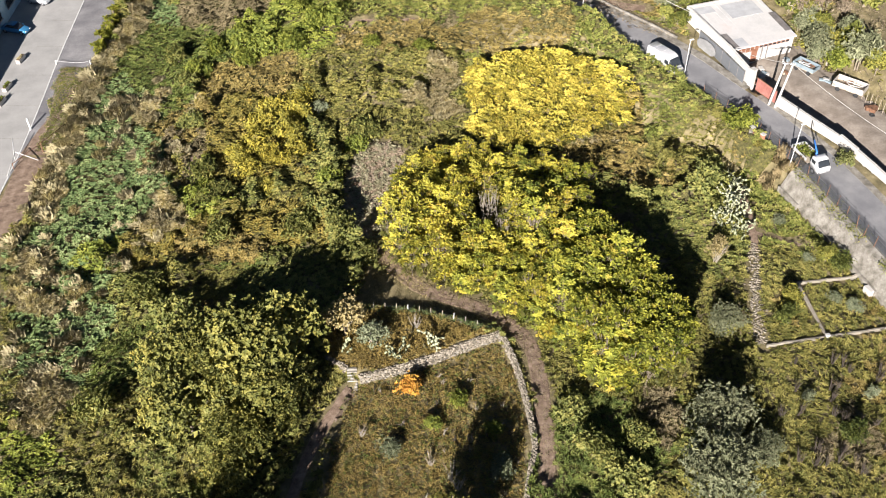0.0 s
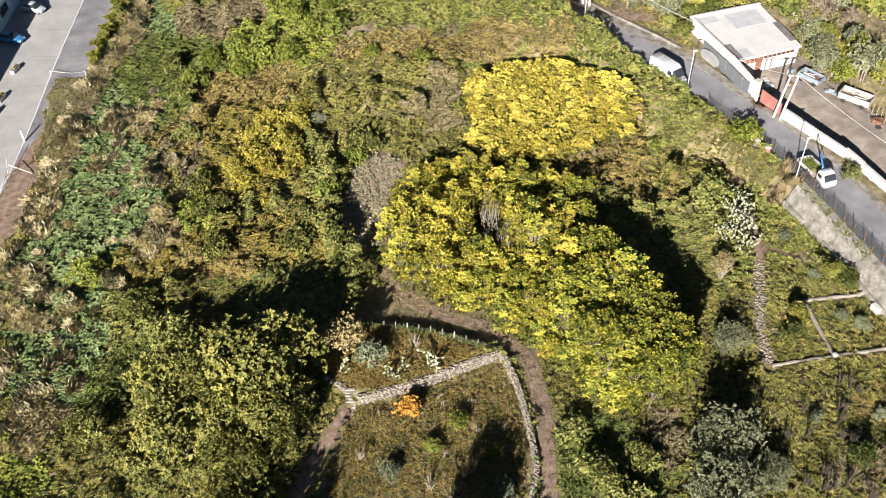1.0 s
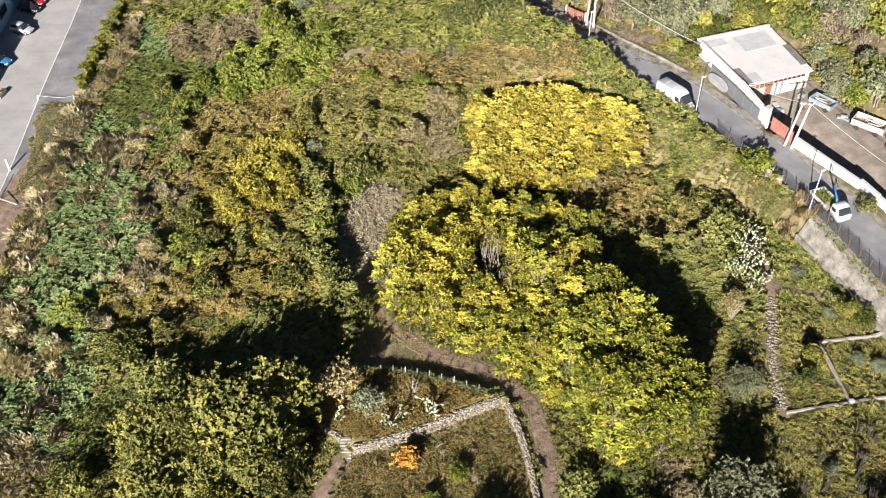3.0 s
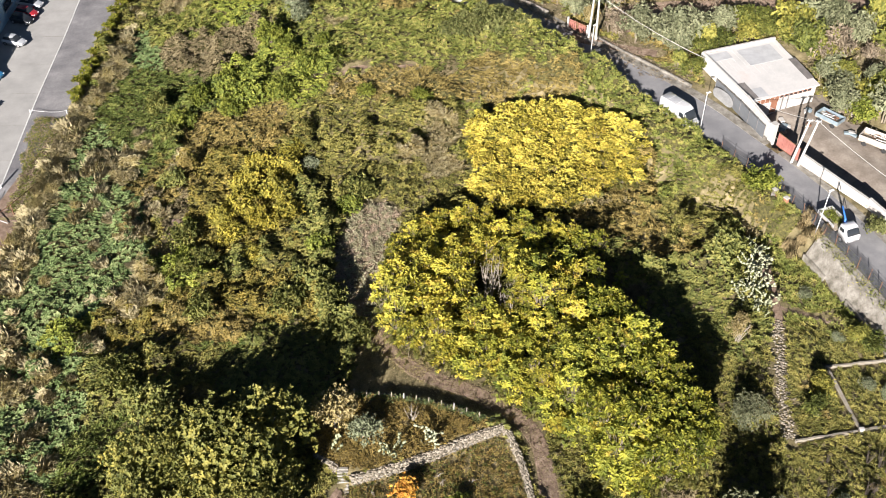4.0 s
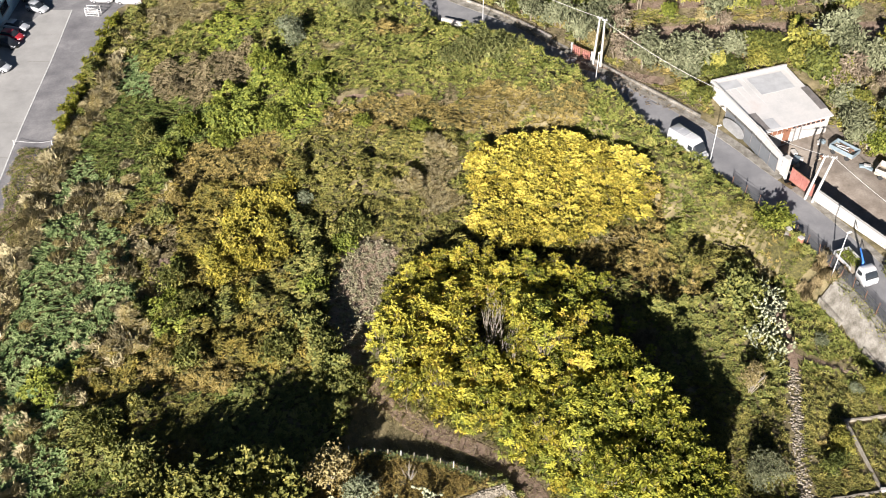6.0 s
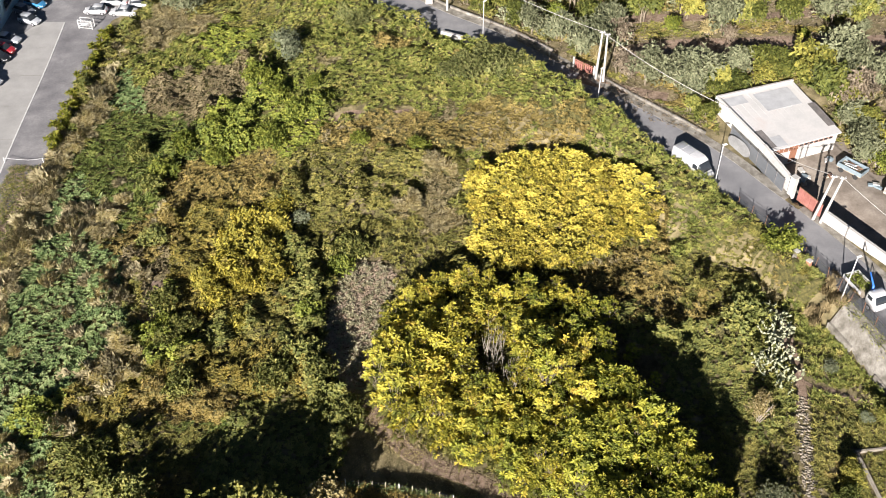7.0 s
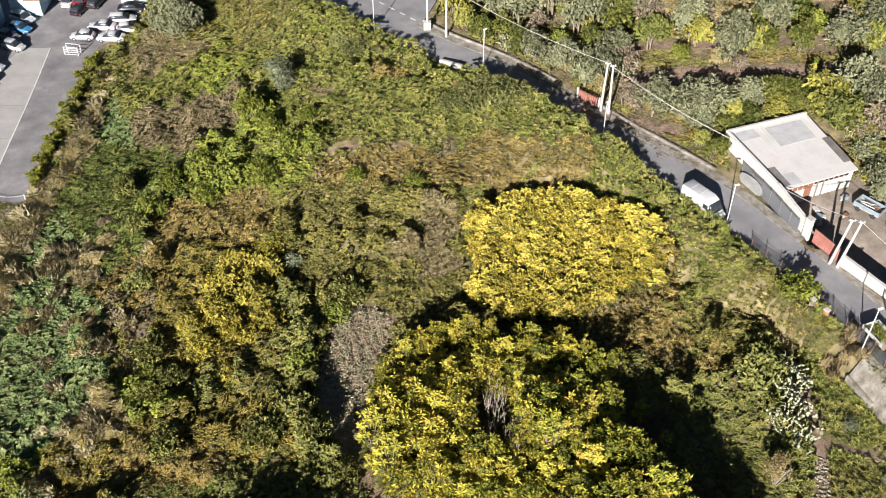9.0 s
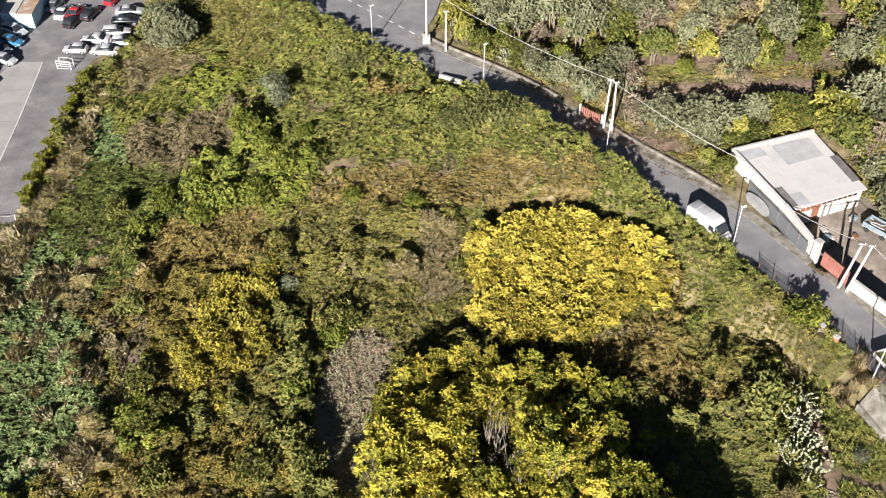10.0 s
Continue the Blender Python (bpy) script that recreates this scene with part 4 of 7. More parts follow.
# ---- trees and shrubs of the field, gardens and hillside ----
M_FERNY = leaf_mat("yellow_shrub_leaves", [(0.0, (0.13, 0.13, 0.025)), (0.4, (0.29, 0.26, 0.045)), (0.75, (0.44, 0.37, 0.06)), (1.0, (0.54, 0.43, 0.07))], 0.2, own=0.3)
SHRUBS = {
    "oak": (M_BARK, M_OAK, dict(height=8.2, rx=4.6, ry=4.4, clusters=800, leaf=0.32, width=0.19, lumps=20, per=10, low=0.06)),
    "olive": (M_TWIG, M_OLIVE, dict(height=6.4, rx=3.6, ry=3.4, clusters=560, leaf=0.32, width=0.11, lumps=20, per=10, low=0.08, trunks=2)),
    "hill_olive": (M_TWIG, M_OLIVE, dict(height=6.4, rx=3.6, ry=3.4, clusters=210, leaf=0.52, width=0.2, lumps=14, per=8, low=0.05, trunks=2)),
    "evergreen": (M_BARK, M_OLIVE, dict(height=6.6, rx=4.2, ry=4.0, clusters=700, leaf=0.34, width=0.13, lumps=22, per=10, low=0.02, trunks=2)),
    "sage": (M_BARK, M_GREY_BUSH, dict(height=4.4, rx=2.9, ry=2.8, clusters=460, leaf=0.26, width=0.1, lumps=16, per=10, low=0.02, trunks=2)),
    "round": (M_BARK, M_BUSH, dict(height=2.6, rx=1.8, ry=1.7, clusters=170, leaf=0.32, width=0.16, lumps=9, per=8, low=0.02, trunks=2)),
    "lime": (M_BARK, M_LUSH, dict(height=2.6, rx=1.8, ry=1.7, clusters=200, leaf=0.34, width=0.17, lumps=9, per=8, low=0.02, trunks=2)),
    "yellow": (M_BARK, M_FERNY, dict(height=2.6, rx=1.9, ry=1.9, clusters=190, leaf=0.4, width=0.15, lumps=12, per=8, low=0.02, trunks=3)),
    "grey": (M_TWIG, M_GREY_BUSH, dict(height=2.6, rx=1.8, ry=1.8, clusters=230, leaf=0.26, width=0.1, lumps=10, per=9, low=0.02, trunks=2)),
    "pale": (M_TWIG, M_PALE, dict(height=3.6, rx=2.0, ry=2.0, clusters=230, leaf=0.24, width=0.12, lumps=12, per=7, low=0.18, trunks=2)),
    "orange": (M_VINE, M_ORANGE, dict(height=2.0, rx=1.2, ry=1.2, clusters=90, leaf=0.26, width=0.15, lumps=7, per=6, low=0.15, trunks=2)),
    "dark": (M_BARK, M_BRAMBLE, dict(height=2.4, rx=1.9, ry=1.8, clusters=170, leaf=0.32, width=0.17, lumps=9, per=8, low=0.02, trunks=2)),
}
BUILT = {}


def shrub(kind, x, y, size, label, category="shrub", group="", wide=1.0, name="", sink=0.0):
    bark, leaf, spec = SHRUBS[kind]
    if kind not in BUILT:
        BUILT[kind] = [tree_meshes(kind, seed=100 + 7 * k + len(kind), **spec) for k in range(3)]
    m = pose(x, y, level(x, y) - sink, 0, 0, r.uniform(0, 360)) @ Matrix.Diagonal((size * wide, size * wide, size, 1))
    return plant(name or (kind + "_shrub"), BUILT[kind][r.randint(3)], (bark, leaf), m, label, category, group)


for x, y, s in ((-21.6, 71.4, 1.25), (-18.4, 66.4, 0.95), (-25.5, 65.2, 0.95), (-27.6, 71.0, 0.95), (-20.5, 60.8, 0.85), (-18.2, 72.4, 1.35), (-25.2, 73.4, 0.95), (-16.3, 69.8, 0.75), (-16.9, 65.6, 0.6)):
    shrub("oak", x, y, s, "broad leafy tree with olive-green and yellowing leaves", "tree", "leafy trees by the garden", name="leafy_tree")
for x, y, s in ((-17.2, 49, 1.05), (-22.5, 49.5, 1.0), (0.6, 50.5, 1.15)):
    shrub("oak", x, y, s, "broad leafy tree below the garden", "tree", name="leafy_tree", wide=0.62)
for x, y, s in ((28, 64.5, 1.02), (26, 57.8, 1.15), (31.5, 62, 0.6)):
    shrub("olive", x, y, s, "old grey-green olive tree with a dense crown", "tree", "olive trees", name="olive_tree")
shrub("olive", 31.6, 79.6, 0.6, "small olive tree in shade beside the stand", "tree", name="olive_tree")
shrub("pale", -10.7, 78.6, 1.25, "pale dry-leaved fruit tree on the garden terrace", "tree", name="fruit_tree")
shrub("grey", -7.7, 77.0, 1.0, "rounded silver-grey shrub on the garden terrace")
shrub("orange", -3.8, 70.9, 1.1, "small vine shrub with orange autumn leaves")
shrub("pale", 33.0, 91.4, 0.95, "half-bare tree with pale pinkish dry leaves", "tree", name="fruit_tree", wide=0.85)
PALE_STEMS = (32.6, 90.6)
shrub("lime", 39.1, 112.3, 1.15, "bright green shrub beside the roadside gate")
shrub("round", 50.7, 104.4, 0.75, "green shrub growing on the road verge at the wall")
for x, y, s in ((-24.2, 120.6, 1.0), (-20.7, 119.8, 1.1), (-21.3, 115.1, 1.2), (-25.2, 112.9, 1.1), (-22.1, 110.2, 1.1), (-25.8, 107.8, 0.9), (-20.2, 123.8, 0.9), (-22.6, 104.2, 0.8), (-25.1, 117.0, 1.1), (-19.4, 112, 0.9), (-27.8, 111, 0.8)):
    shrub("yellow", x, y, s, "loose shrub with golden-yellow leaves in the thicket", group="yellow shrubs")
for x, y, s in ((-25.5, 148.2, 1.35), (-22.6, 144, 1.0), (-27.4, 140, 0.9)):
    shrub("lime", x, y, s, "tall yellow-green shrub in the thicket", group="yellow shrubs")
for x, y, s in ((-18.3, 138.4, 1.3), (-30.7, 137.5, 1.1), (-26.9, 134.6, 1.3), (-22.3, 135, 1.2), (-34, 135.5, 1.2), (-29.4, 133.2, 1.0), (-36, 131, 1.0), (-17.2, 145, 0.8), (-3, 132, 0.8), (-10.5, 133.5, 0.7)):
    shrub("lime", x, y, s, "leafy fresh green shrub in the overgrown field", group="green shrubs")
for x, y, s in ((-11.8, 113.3, 0.85), (-31.0, 104.0, 0.75), (-28.2, 100.6, 0.8), (-26.4, 150.4, 1.0), (-34.6, 137.6, 0.9), (-30.6, 139.6, 1.0), (-15.6, 140.4, 1.0)):
    shrub("lime", x, y, s, "leafy fresh green shrub in the overgrown field", group="green shrubs")
shrub("sage", -22.8, 155.4, 1.0, "large round grey-green shrub on the slope", name="sage_shrub")
shrub("lime", -14.8, 105.4, 0.95, "rounded yellow-green shrub beside the clearing")
shrub("grey", -17.5, 121.5, 0.7, "silvery-leaved small shrub in the thicket")
for x, y, s in ((-41.2, 174.5, 1.0), (-43, 179, 0.85)):
    shrub("evergreen", x, y, s, "tall dense dark-green evergreen near the car park", "tree", name="evergreen_tree")
for x, y, s in ((1.5, 145.6, 1.0), (4.4, 146.0, 1.3), (7.4, 145.2, 1.4), (10.0, 145.8, 1.1), (6.2, 148.2, 1.1), (8.6, 148.0, 0.9), (3.2, 148.6, 0.9), (11.8, 145.2, 0.8), (-14.6, 163.6, 0.9), (-11.4, 162.2, 0.9), (-12.8, 160.6, 0.8)):
    shrub("round", x, y, s, "dense olive-green roadside shrub", group="roadside shrubs")
for x, y, s in ((-32, 107.2, 1.1), (-30.2, 101.8, 0.9), (-28.5, 103.5, 0.9), (-35, 118, 1.0), (-15.4, 111, 0.9), (-10.8, 116.5, 1.2), (-13.2, 95.5, 1.3), (-11.8, 91, 1.1), (-14.5, 99, 1.2), (-18, 96, 1.2), (-9.8, 91.5, 0.9), (-27, 95, 1.2), (33.6, 104, 1.5), (35.3, 107.6, 1.1), (-37, 128, 1.0), (-40, 135, 1.1), (-34, 85, 1.3), (-30, 81, 1.3), (-36, 68, 1.2), (15, 62, 1.3), (18, 58.5, 1.2), (13.5, 67.5, 1.0), (20, 64, 1.0)):
    shrub("dark", x, y, s, "rounded olive-green bramble bush in the field", group="bramble bushes")

# hillside across the road
M_DRY = leaf_mat("dry_brown_twigs", [(0.0, (0.15, 0.115, 0.078)), (0.5, (0.28, 0.225, 0.155)), (1.0, (0.43, 0.365, 0.26))], 0.12, 0.1, rough=0.9)
M_HILL_GREEN = leaf_mat("hill_shrub_leaves", [(0.0, (0.045, 0.062, 0.015)), (0.5, (0.17, 0.185, 0.042)), (1.0, (0.4, 0.36, 0.08))], 0.15, vary=0.45, own=0.7)
SHRUBS["hill_olive"] = (M_BARK, M_OLIVE, dict(height=4.8, rx=2.4, ry=2.3, clusters=190, leaf=0.46, width=0.16, lumps=8, per=8, low=0.05, trunks=2))
SHRUBS["hill_green"] = (M_BARK, M_HILL_GREEN, dict(height=4.0, rx=2.3, ry=2.1, clusters=170, leaf=0.46, width=0.22, lumps=7, per=8, low=0.02, trunks=2))
SHRUBS["hill_dry"] = (M_BARK, M_DRY, dict(height=3.2, rx=2.0, ry=2.0, clusters=130, leaf=0.48, width=0.06, lumps=12, per=7, low=0.1, trunks=3))
SHRUBS["hill_yellow"] = (M_BARK, M_PALE, dict(height=3.4, rx=2.0, ry=2.0, clusters=150, leaf=0.36, width=0.14, lumps=11, per=7, low=0.08, trunks=2))
KINDS = [("hill_olive", "grey-green olive tree on the terraced hillside", "tree", "olive_tree"), ("hill_green", "olive-green shrub on the terraced hillside", "shrub", "hillside_shrub"), ("hill_dry", "leafless grey-brown shrub on the hillside", "shrub", "bare_shrub"), ("hill_yellow", "shrub with pale yellow autumn leaves on the hillside", "shrub", "autumn_shrub"), ("lime", "yellow-green leafy shrub on the hillside", "shrub", "green_shrub")]
for ln in TERRACES:
    wide = 3.4 if ln is TERRACES[0] else 0.95
    earth = part("terrace_earth", strip_bm(smooth_line(ln, 1.0), -wide, wide, level, 0.2, 0.07), M_BARE)
    tagged(earth, "bare brown earth terrace on the hillside", "ground", kind="structure")
hill = np.random.RandomState(31)
placed = []
for x, y, size, k in ((23.0, 168.5, 1.5, 0), (27.4, 170.5, 1.4, 0), (19.6, 171.5, 1.4, 0), (15.4, 171.5, 1.3, 0), (11.6, 168.4, 1.2, 0), (17.0, 161.8, 1.0, 4), (22.8, 160.4, 1.1, 1), (44.0, 165.6, 1.3, 3), (47.2, 166.4, 1.3, 4), (41.4, 167, 1.2, 3), (53.6, 164.4, 1.3, 4), (51.0, 168.6, 1.7, 1), (33.6, 166.5, 1.2, 3), (30.0, 160.6, 1.2, 1), (36.6, 160.8, 1.1, 1), (25.6, 147.8, 1.1, 2), (28.4, 146.4, 1.1, 0), (32.0, 144.4, 1.1, 0), (17.6, 156.6, 1.0, 0), (13.6, 158.6, 1.0, 0), (22.0, 154.6, 1.1, 0), (57.6, 159.6, 1.2, 0), (61.4, 161.4, 1.3, 0)):
    kind, label, cat, nm = KINDS[k]
    placed.append((x, y))
    shrub(kind, x, y, size, label, cat, "hillside plants", name=nm)
tries = 0
while len(placed) < 330 and tries < 9000:
    tries += 1
    x, y = hill.uniform(-2, 84), hill.uniform(100, 214)
    d = float(to_line(x, y, ROAD))
    if d < 5.6 or inside(x, y, YARD) or inside(x, y, HOUSE) or inside(x, y, SIDE) or abs(x) > 14 + 0.36 * y:
        continue
    if 146.4 < y < 156.6 and x > 27 and (y < 149.6 or hill.rand() < 0.75):
        continue
    if min(abs(float(to_line(x, y, ln))) for ln in TERRACES) < 1.7 or min([math.hypot(x - a, y - b) for a, b in placed] + [9]) < 2.1:
        continue
    if abs(float(to_line(x, y, HOUSE + HOUSE[:1]))) < 2.2:
        continue
    placed.append((x, y))
    dark = math.hypot((x - 45) / 16, (y - 144) / 3.5) < 1
    k, label, cat, nm = KINDS[hill.choice(5, p=[0.4, 0.6, 0, 0, 0] if dark else [0.3, 0.33, 0.2, 0.1, 0.07])]
    shrub(k, x, y, hill.uniform(0.8, 1.5) * (0.5 if 146.4 < y < 156.6 and x > 27 else 1.05), label, cat, "hillside plants", name=nm, wide=hill.uniform(0.65, 0.95))


for x, y, s, k in ((40, 146.6, 0.9, 0), (43.6, 148, 1.0, 1), (47, 147.2, 0.8, 1), (51.6, 143.4, 0.9, 0), (54.2, 139.4, 1.0, 1), (55.8, 135.4, 0.9, 1), (36.4, 144, 0.9, 1), (33.6, 142.4, 0.8, 0), (35.2, 137.4, 0.7, 1), (33.4, 139, 0.6, 1), (57.6, 131.4, 0.9, 1), (59.4, 128, 0.8, 0), (61, 124.6, 0.9, 1), (49.8, 146.2, 0.7, 1), (37.6, 142.2, 0.7, 1), (40.8, 143.6, 0.75, 1), (44.2, 144.8, 0.75, 1), (46.8, 145.6, 0.7, 1), (50.4, 143.6, 0.7, 1), (52.4, 140.2, 0.75, 1), (53.6, 137.4, 0.7, 1), (54.4, 133.6, 0.6, 1)):
    kind, label, cat, nm = KINDS[k]
    shrub(kind, x, y, s, "dense shrub growing close behind the workshop" if k else label, cat, "hillside plants", name=nm)


def tuft_mesh(seed):
    """A fountain of arching dry grass blades."""
    q = np.random.RandomState(seed)
    n = 480
    ang = q.rand(n) * 6.283
    way = np.stack([np.cos(ang), np.sin(ang), q.uniform(0.4, 1.8, n)], 1) + [0.35, 0.25, 0]
    p = np.stack([q.normal(0, 0.25, n), q.normal(0, 0.25, n), np.zeros(n)], 1)
    return fast_mesh("straw_blades", *leaf_geo(p, way, np.tile(SUNWARD, (n, 1)) + q.normal(0, 0.35, (n, 3)), q.uniform(0.4, 0.85, n), 0.026, 0.45))


TUFTS = [tuft_mesh(300 + k) for k in range(4)]
for me in TUFTS:
    me.materials.append(M_STRAW)
for k in range(190):
    if k >= 172:
        x, y = r.uniform(-48, -38), r.uniform(64, 90)
    elif k >= 135:
        x, y = r.uniform(-50, -34), r.uniform(88, 128)
    elif k < 85:
        y = r.uniform(93, 136) if k < 60 else r.uniform(136, 166)
        x = (-51.4 if k < 60 else -50.0) + r.normal(0, 0.8)
    else:
        x, y = [(-35, 100), (-37.7, 110), (-45, 122), (-43, 70), (-46, 88), (-40, 128)][r.randint(6)]
        x, y = x + r.normal(0, 1.6), y + r.normal(0, 2.2)
    i, j = int((x - GX0) / STEP), int((y - GY0) / STEP)
    s = r.uniform(0.8, 1.5)
    ob = new("straw_tuft", TUFTS[r.randint(4)])
    ob.matrix_world = pose(x, y, level(x, y) + 0.55 * HIGH[i, j], 0, 0, r.uniform(0, 360)) @ Matrix.Diagonal((s, s, s, 1))
    tagged(ob, "arching tuft of dry straw-coloured grass", "grass tuft", "straw tufts")


M_REED = leaf_mat("dry_reeds", [(0.0, (0.16, 0.12, 0.06)), (0.5, (0.32, 0.25, 0.13)), (1.0, (0.48, 0.39, 0.22))], 0.1, 0.2)
REEDS = [tuft_mesh(330 + k) for k in range(2)]
for me in REEDS:
    me.materials.append(M_REED)
for k in range(14):
    x, y = 43.0 + r.normal(0, 0.9), 105.2 + r.normal(0, 1.0)
    ob = new("reed_clump", REEDS[r.randint(2)])
    ob.matrix_world = pose(x, y, level(x, y) - 0.1, r.normal(0, 5), r.normal(0, 5), r.uniform(0, 360)) @ Matrix.Diagonal((0.75, 0.75, r.uniform(1.7, 2.4), 1))
    tagged(ob, "upright clump of dry beige reeds below the road fence", "reeds", "dry reeds")
shrub("dark", 44.7, 91.2, 0.7, "dark green bush at the foot of the concrete bank")


def pad_mesh(n, height, spread, seed):
    """A prickly pear: flat oval pads growing out of one another."""
    q = np.random.RandomState(seed)
    v0, t0 = [], []
    ring = np.arange(8) * np.pi / 4
    pads = [(np.array([q.normal(0, spread * 0.3), q.normal(0, spread * 0.3), 0.0]), unit(np.array([q.normal(0, 0.3), q.normal(0, 0.3), 1.0]))) for _ in range(max(3, n // 12))]
    geo, links = [], []
    pads = [(*p, None) for p in pads]
    while len(geo) < n:
        base, d, root = pads[q.randint(len(pads))] if len(geo) >= len(pads) else pads[len(geo)]
        l = q.uniform(0.34, 0.55)
        side = unit(np.cross(d, q.normal(0, 1, 3)))
        nor = np.cross(side, d)
        c = base + d * l * 0.5
        rim = c + np.cos(ring)[:, None] * d * l * 0.5 + np.sin(ring)[:, None] * side * l * 0.36
        v = np.concatenate([rim, [c + nor * 0.05, c - nor * 0.05]])
        t = [(k, (k + 1) % 8, 8) for k in range(8)] + [((k + 1) % 8, k, 9) for k in range(8)]
        links.append((root if root is not None else 0, 0 if root is not None else 4))
        geo.append((v, np.array(t)))
        tip = base + d * l * 0.95 + side * q.normal(0, 0.08)
        if tip[2] < height and np.hypot(tip[0], tip[1]) < spread:
            pads.append((tip, unit(d + q.normal(0, 0.55, 3) + [0, 0, 0.1]), len(geo) - 1))
    return stitched(geo, links)


for x, y, n, h, sp, z in ((-4.8, 75.4, 80, 1.7, 1.2, 0), (-1.4, 76.7, 90, 2.0, 1.25, 1), (-10.7, 75.6, 40, 1.6, 0.9, 2), (37.0, 104.4, 170, 2.3, 1.8, 3), (36.6, 101.4, 230, 2.6, 2.2, 4), (35.8, 97.4, 280, 2.6, 2.5, 5), (36.4, 94.6, 160, 2.1, 1.8, 6), (26, 156, 220, 2.2, 1.9, 7), (10, 163, 200, 2.0, 1.8, 8), (14, 160, 200, 2.0, 1.8, 9)):
    ob = mesh_part("prickly_pear", pad_mesh(n, h, sp, 500 + z), M_CACTUS)
    ob.location = (x, y, level(x, y) - 0.05)
    tagged(ob, "pale green prickly pear cactus with many oval pads", "cactus", "prickly pears")


def bare_bush(name, x, y, h, n, mat, label, category, group="", spread=0.5, slim=1.0):
    """Leafless stems that fork upwards."""
    q = np.random.RandomState(int(abs(x * 31 + y * 17)))
    geo = []
    for k in range(n):
        a = q.rand() * 6.283
        b = np.array([q.normal(0, 0.08), q.normal(0, 0.08), -0.1])
        m = b + [math.cos(a) * spread * h * 0.3, math.sin(a) * spread * h * 0.3, h * q.uniform(0.4, 0.6)]
        t = m + [math.cos(a) * spread * h * q.uniform(0.1, 0.5), math.sin(a) * spread * h * q.uniform(0.1, 0.5), h * q.uniform(0.3, 0.5)]
        geo.append(tube_geo([b, m, t], [0.05 * slim, 0.035 * slim, 0.012], 4))
        u = m + [q.normal(0, 0.25), q.normal(0, 0.25), h * 0.35]
        geo.append(tube_geo([m, u], [0.025, 0.01], 3))
    ob = mesh_part(name, join_geo(geo), mat)
    ob.location = (x, y, level(x, y))
    return tagged(ob, label, category, group)


vines = np.random.RandomState(9)
for k in range(34):
    x, y = vines.uniform(34.5, 47), vines.uniform(58, 75.5)
    bare_bush("bare_vine", x, y, vines.uniform(1.4, 2.6), 7, M_VINE, "dark leafless vine stump with upright shoots", "vine", "bare vines", 0.3)
for k in range(26):
    x, y = vines.uniform(-8.5, 8), vines.uniform(57, 74)
    if inside(x, y, GARDEN):
        bare_bush("bare_vine", x, y, vines.uniform(0.8, 1.5), 3, M_TWIG if k % 3 else M_VINE, "dry vine with thin shoots in the lower garden", "vine", "garden vines", 0.4)
bare_bush("bare_tree", *PALE_STEMS, 3.6, 9, M_TWIG, "pale bare stems of a half-leafless fruit tree", "tree", "", 0.5)
thin = np.random.RandomState(23)
for k in range(26):
    a, d = thin.uniform(0, 6.283), thin.uniform(0, 1) ** 0.5
    bare_bush("bare_young_tree", THIN[0] + 4.2 * d * math.cos(a), THIN[1] + 4.6 * d * math.sin(a), thin.uniform(3.6, 5.2), 3, M_TWIG, "pale leafless stems of a young tree in the stand", "tree", "bare young trees", 0.3, 0.55)
for x, y, h in ((-8.4, 65.6, 1.9), (0.9, 60.0, 2.6), (-3.1, 79.5, 2.2), (1.5, 59, 2.2), (-1.2, 62, 1.8)):
    bare_bush("bare_tree", x, y, h, 9, M_TWIG, "small leafless tree with pale grey twigs", "tree", "", 0.6)
for x, y, s in ((1.7, 69.8, 0.6), (-5.5, 63.5, 0.7), (6, 60.6, 0.9), (-1, 66.5, 0.5), (5.2, 66.0, 0.5)):
    shrub("lime" if s < 0.7 else "grey", x, y, s, "small leafy bush in the lower garden", group="garden bushes")


# low growth of the lower garden and the grey clearing
def carpet(name, poly, n, mat, length, width, upright, label, lift=0.05, per=5):
    xs, ys = [p[0] for p in poly], [p[1] for p in poly]
    x, y = rng.uniform(min(xs), max(xs), n), rng.uniform(min(ys), max(ys), n)
    k = inside(x + 1.2 * (field_noise(x, y, 1.0, 4) - 0.5), y + 1.2 * (field_noise(x, y, 1.0, 5) - 0.5), poly)
    x, y = x[k], y[k]
    c = np.repeat(np.stack([x, y, terrain(x, y) + lift + 0.25 * field_noise(x, y, 1.1, 2)], 1), per, 0)
    m = len(c)
    ang = rng.rand(m) * 6.283
    way = np.stack([np.cos(ang), np.sin(ang), upright + rng.normal(0, 0.3, m)], 1)
    geo = leaf_geo(c + rng.normal(0, 0.08, (m, 3)), way, np.tile([0.0, 0, 1], (m, 1)) + rng.normal(0, 0.3, (m, 3)), length * rng.uniform(0.6, 1.3, m), width)
    tagged(mesh_part(name, geo, mat), label, "wild plants", kind="stuff")


M_THISTLE = leaf_mat("thistle_leaves", [(0.0, (0.2, 0.185, 0.105)), (0.5, (0.37, 0.345, 0.21)), (1.0, (0.53, 0.49, 0.34))], 0.12, 0.15)
M_LITTER = leaf_mat("bleached_litter", [(0.0, (0.32, 0.24, 0.165)), (0.5, (0.5, 0.395, 0.29)), (1.0, (0.63, 0.525, 0.41))], 0.14, 0.15, rough=0.9, vary=0.4)
LOWER = [(-9.4, 72.0), (-5.2, 73.3), (-1.5, 74.8), (1.6, 76.4), (4.2, 77.6), (5.9, 78.2), (7.0, 76.0), (8.0, 71.3), (8.6, 66.0), (8.0, 61.8), (7.2, 52), (-11.5, 52), (-11.5, 62)]
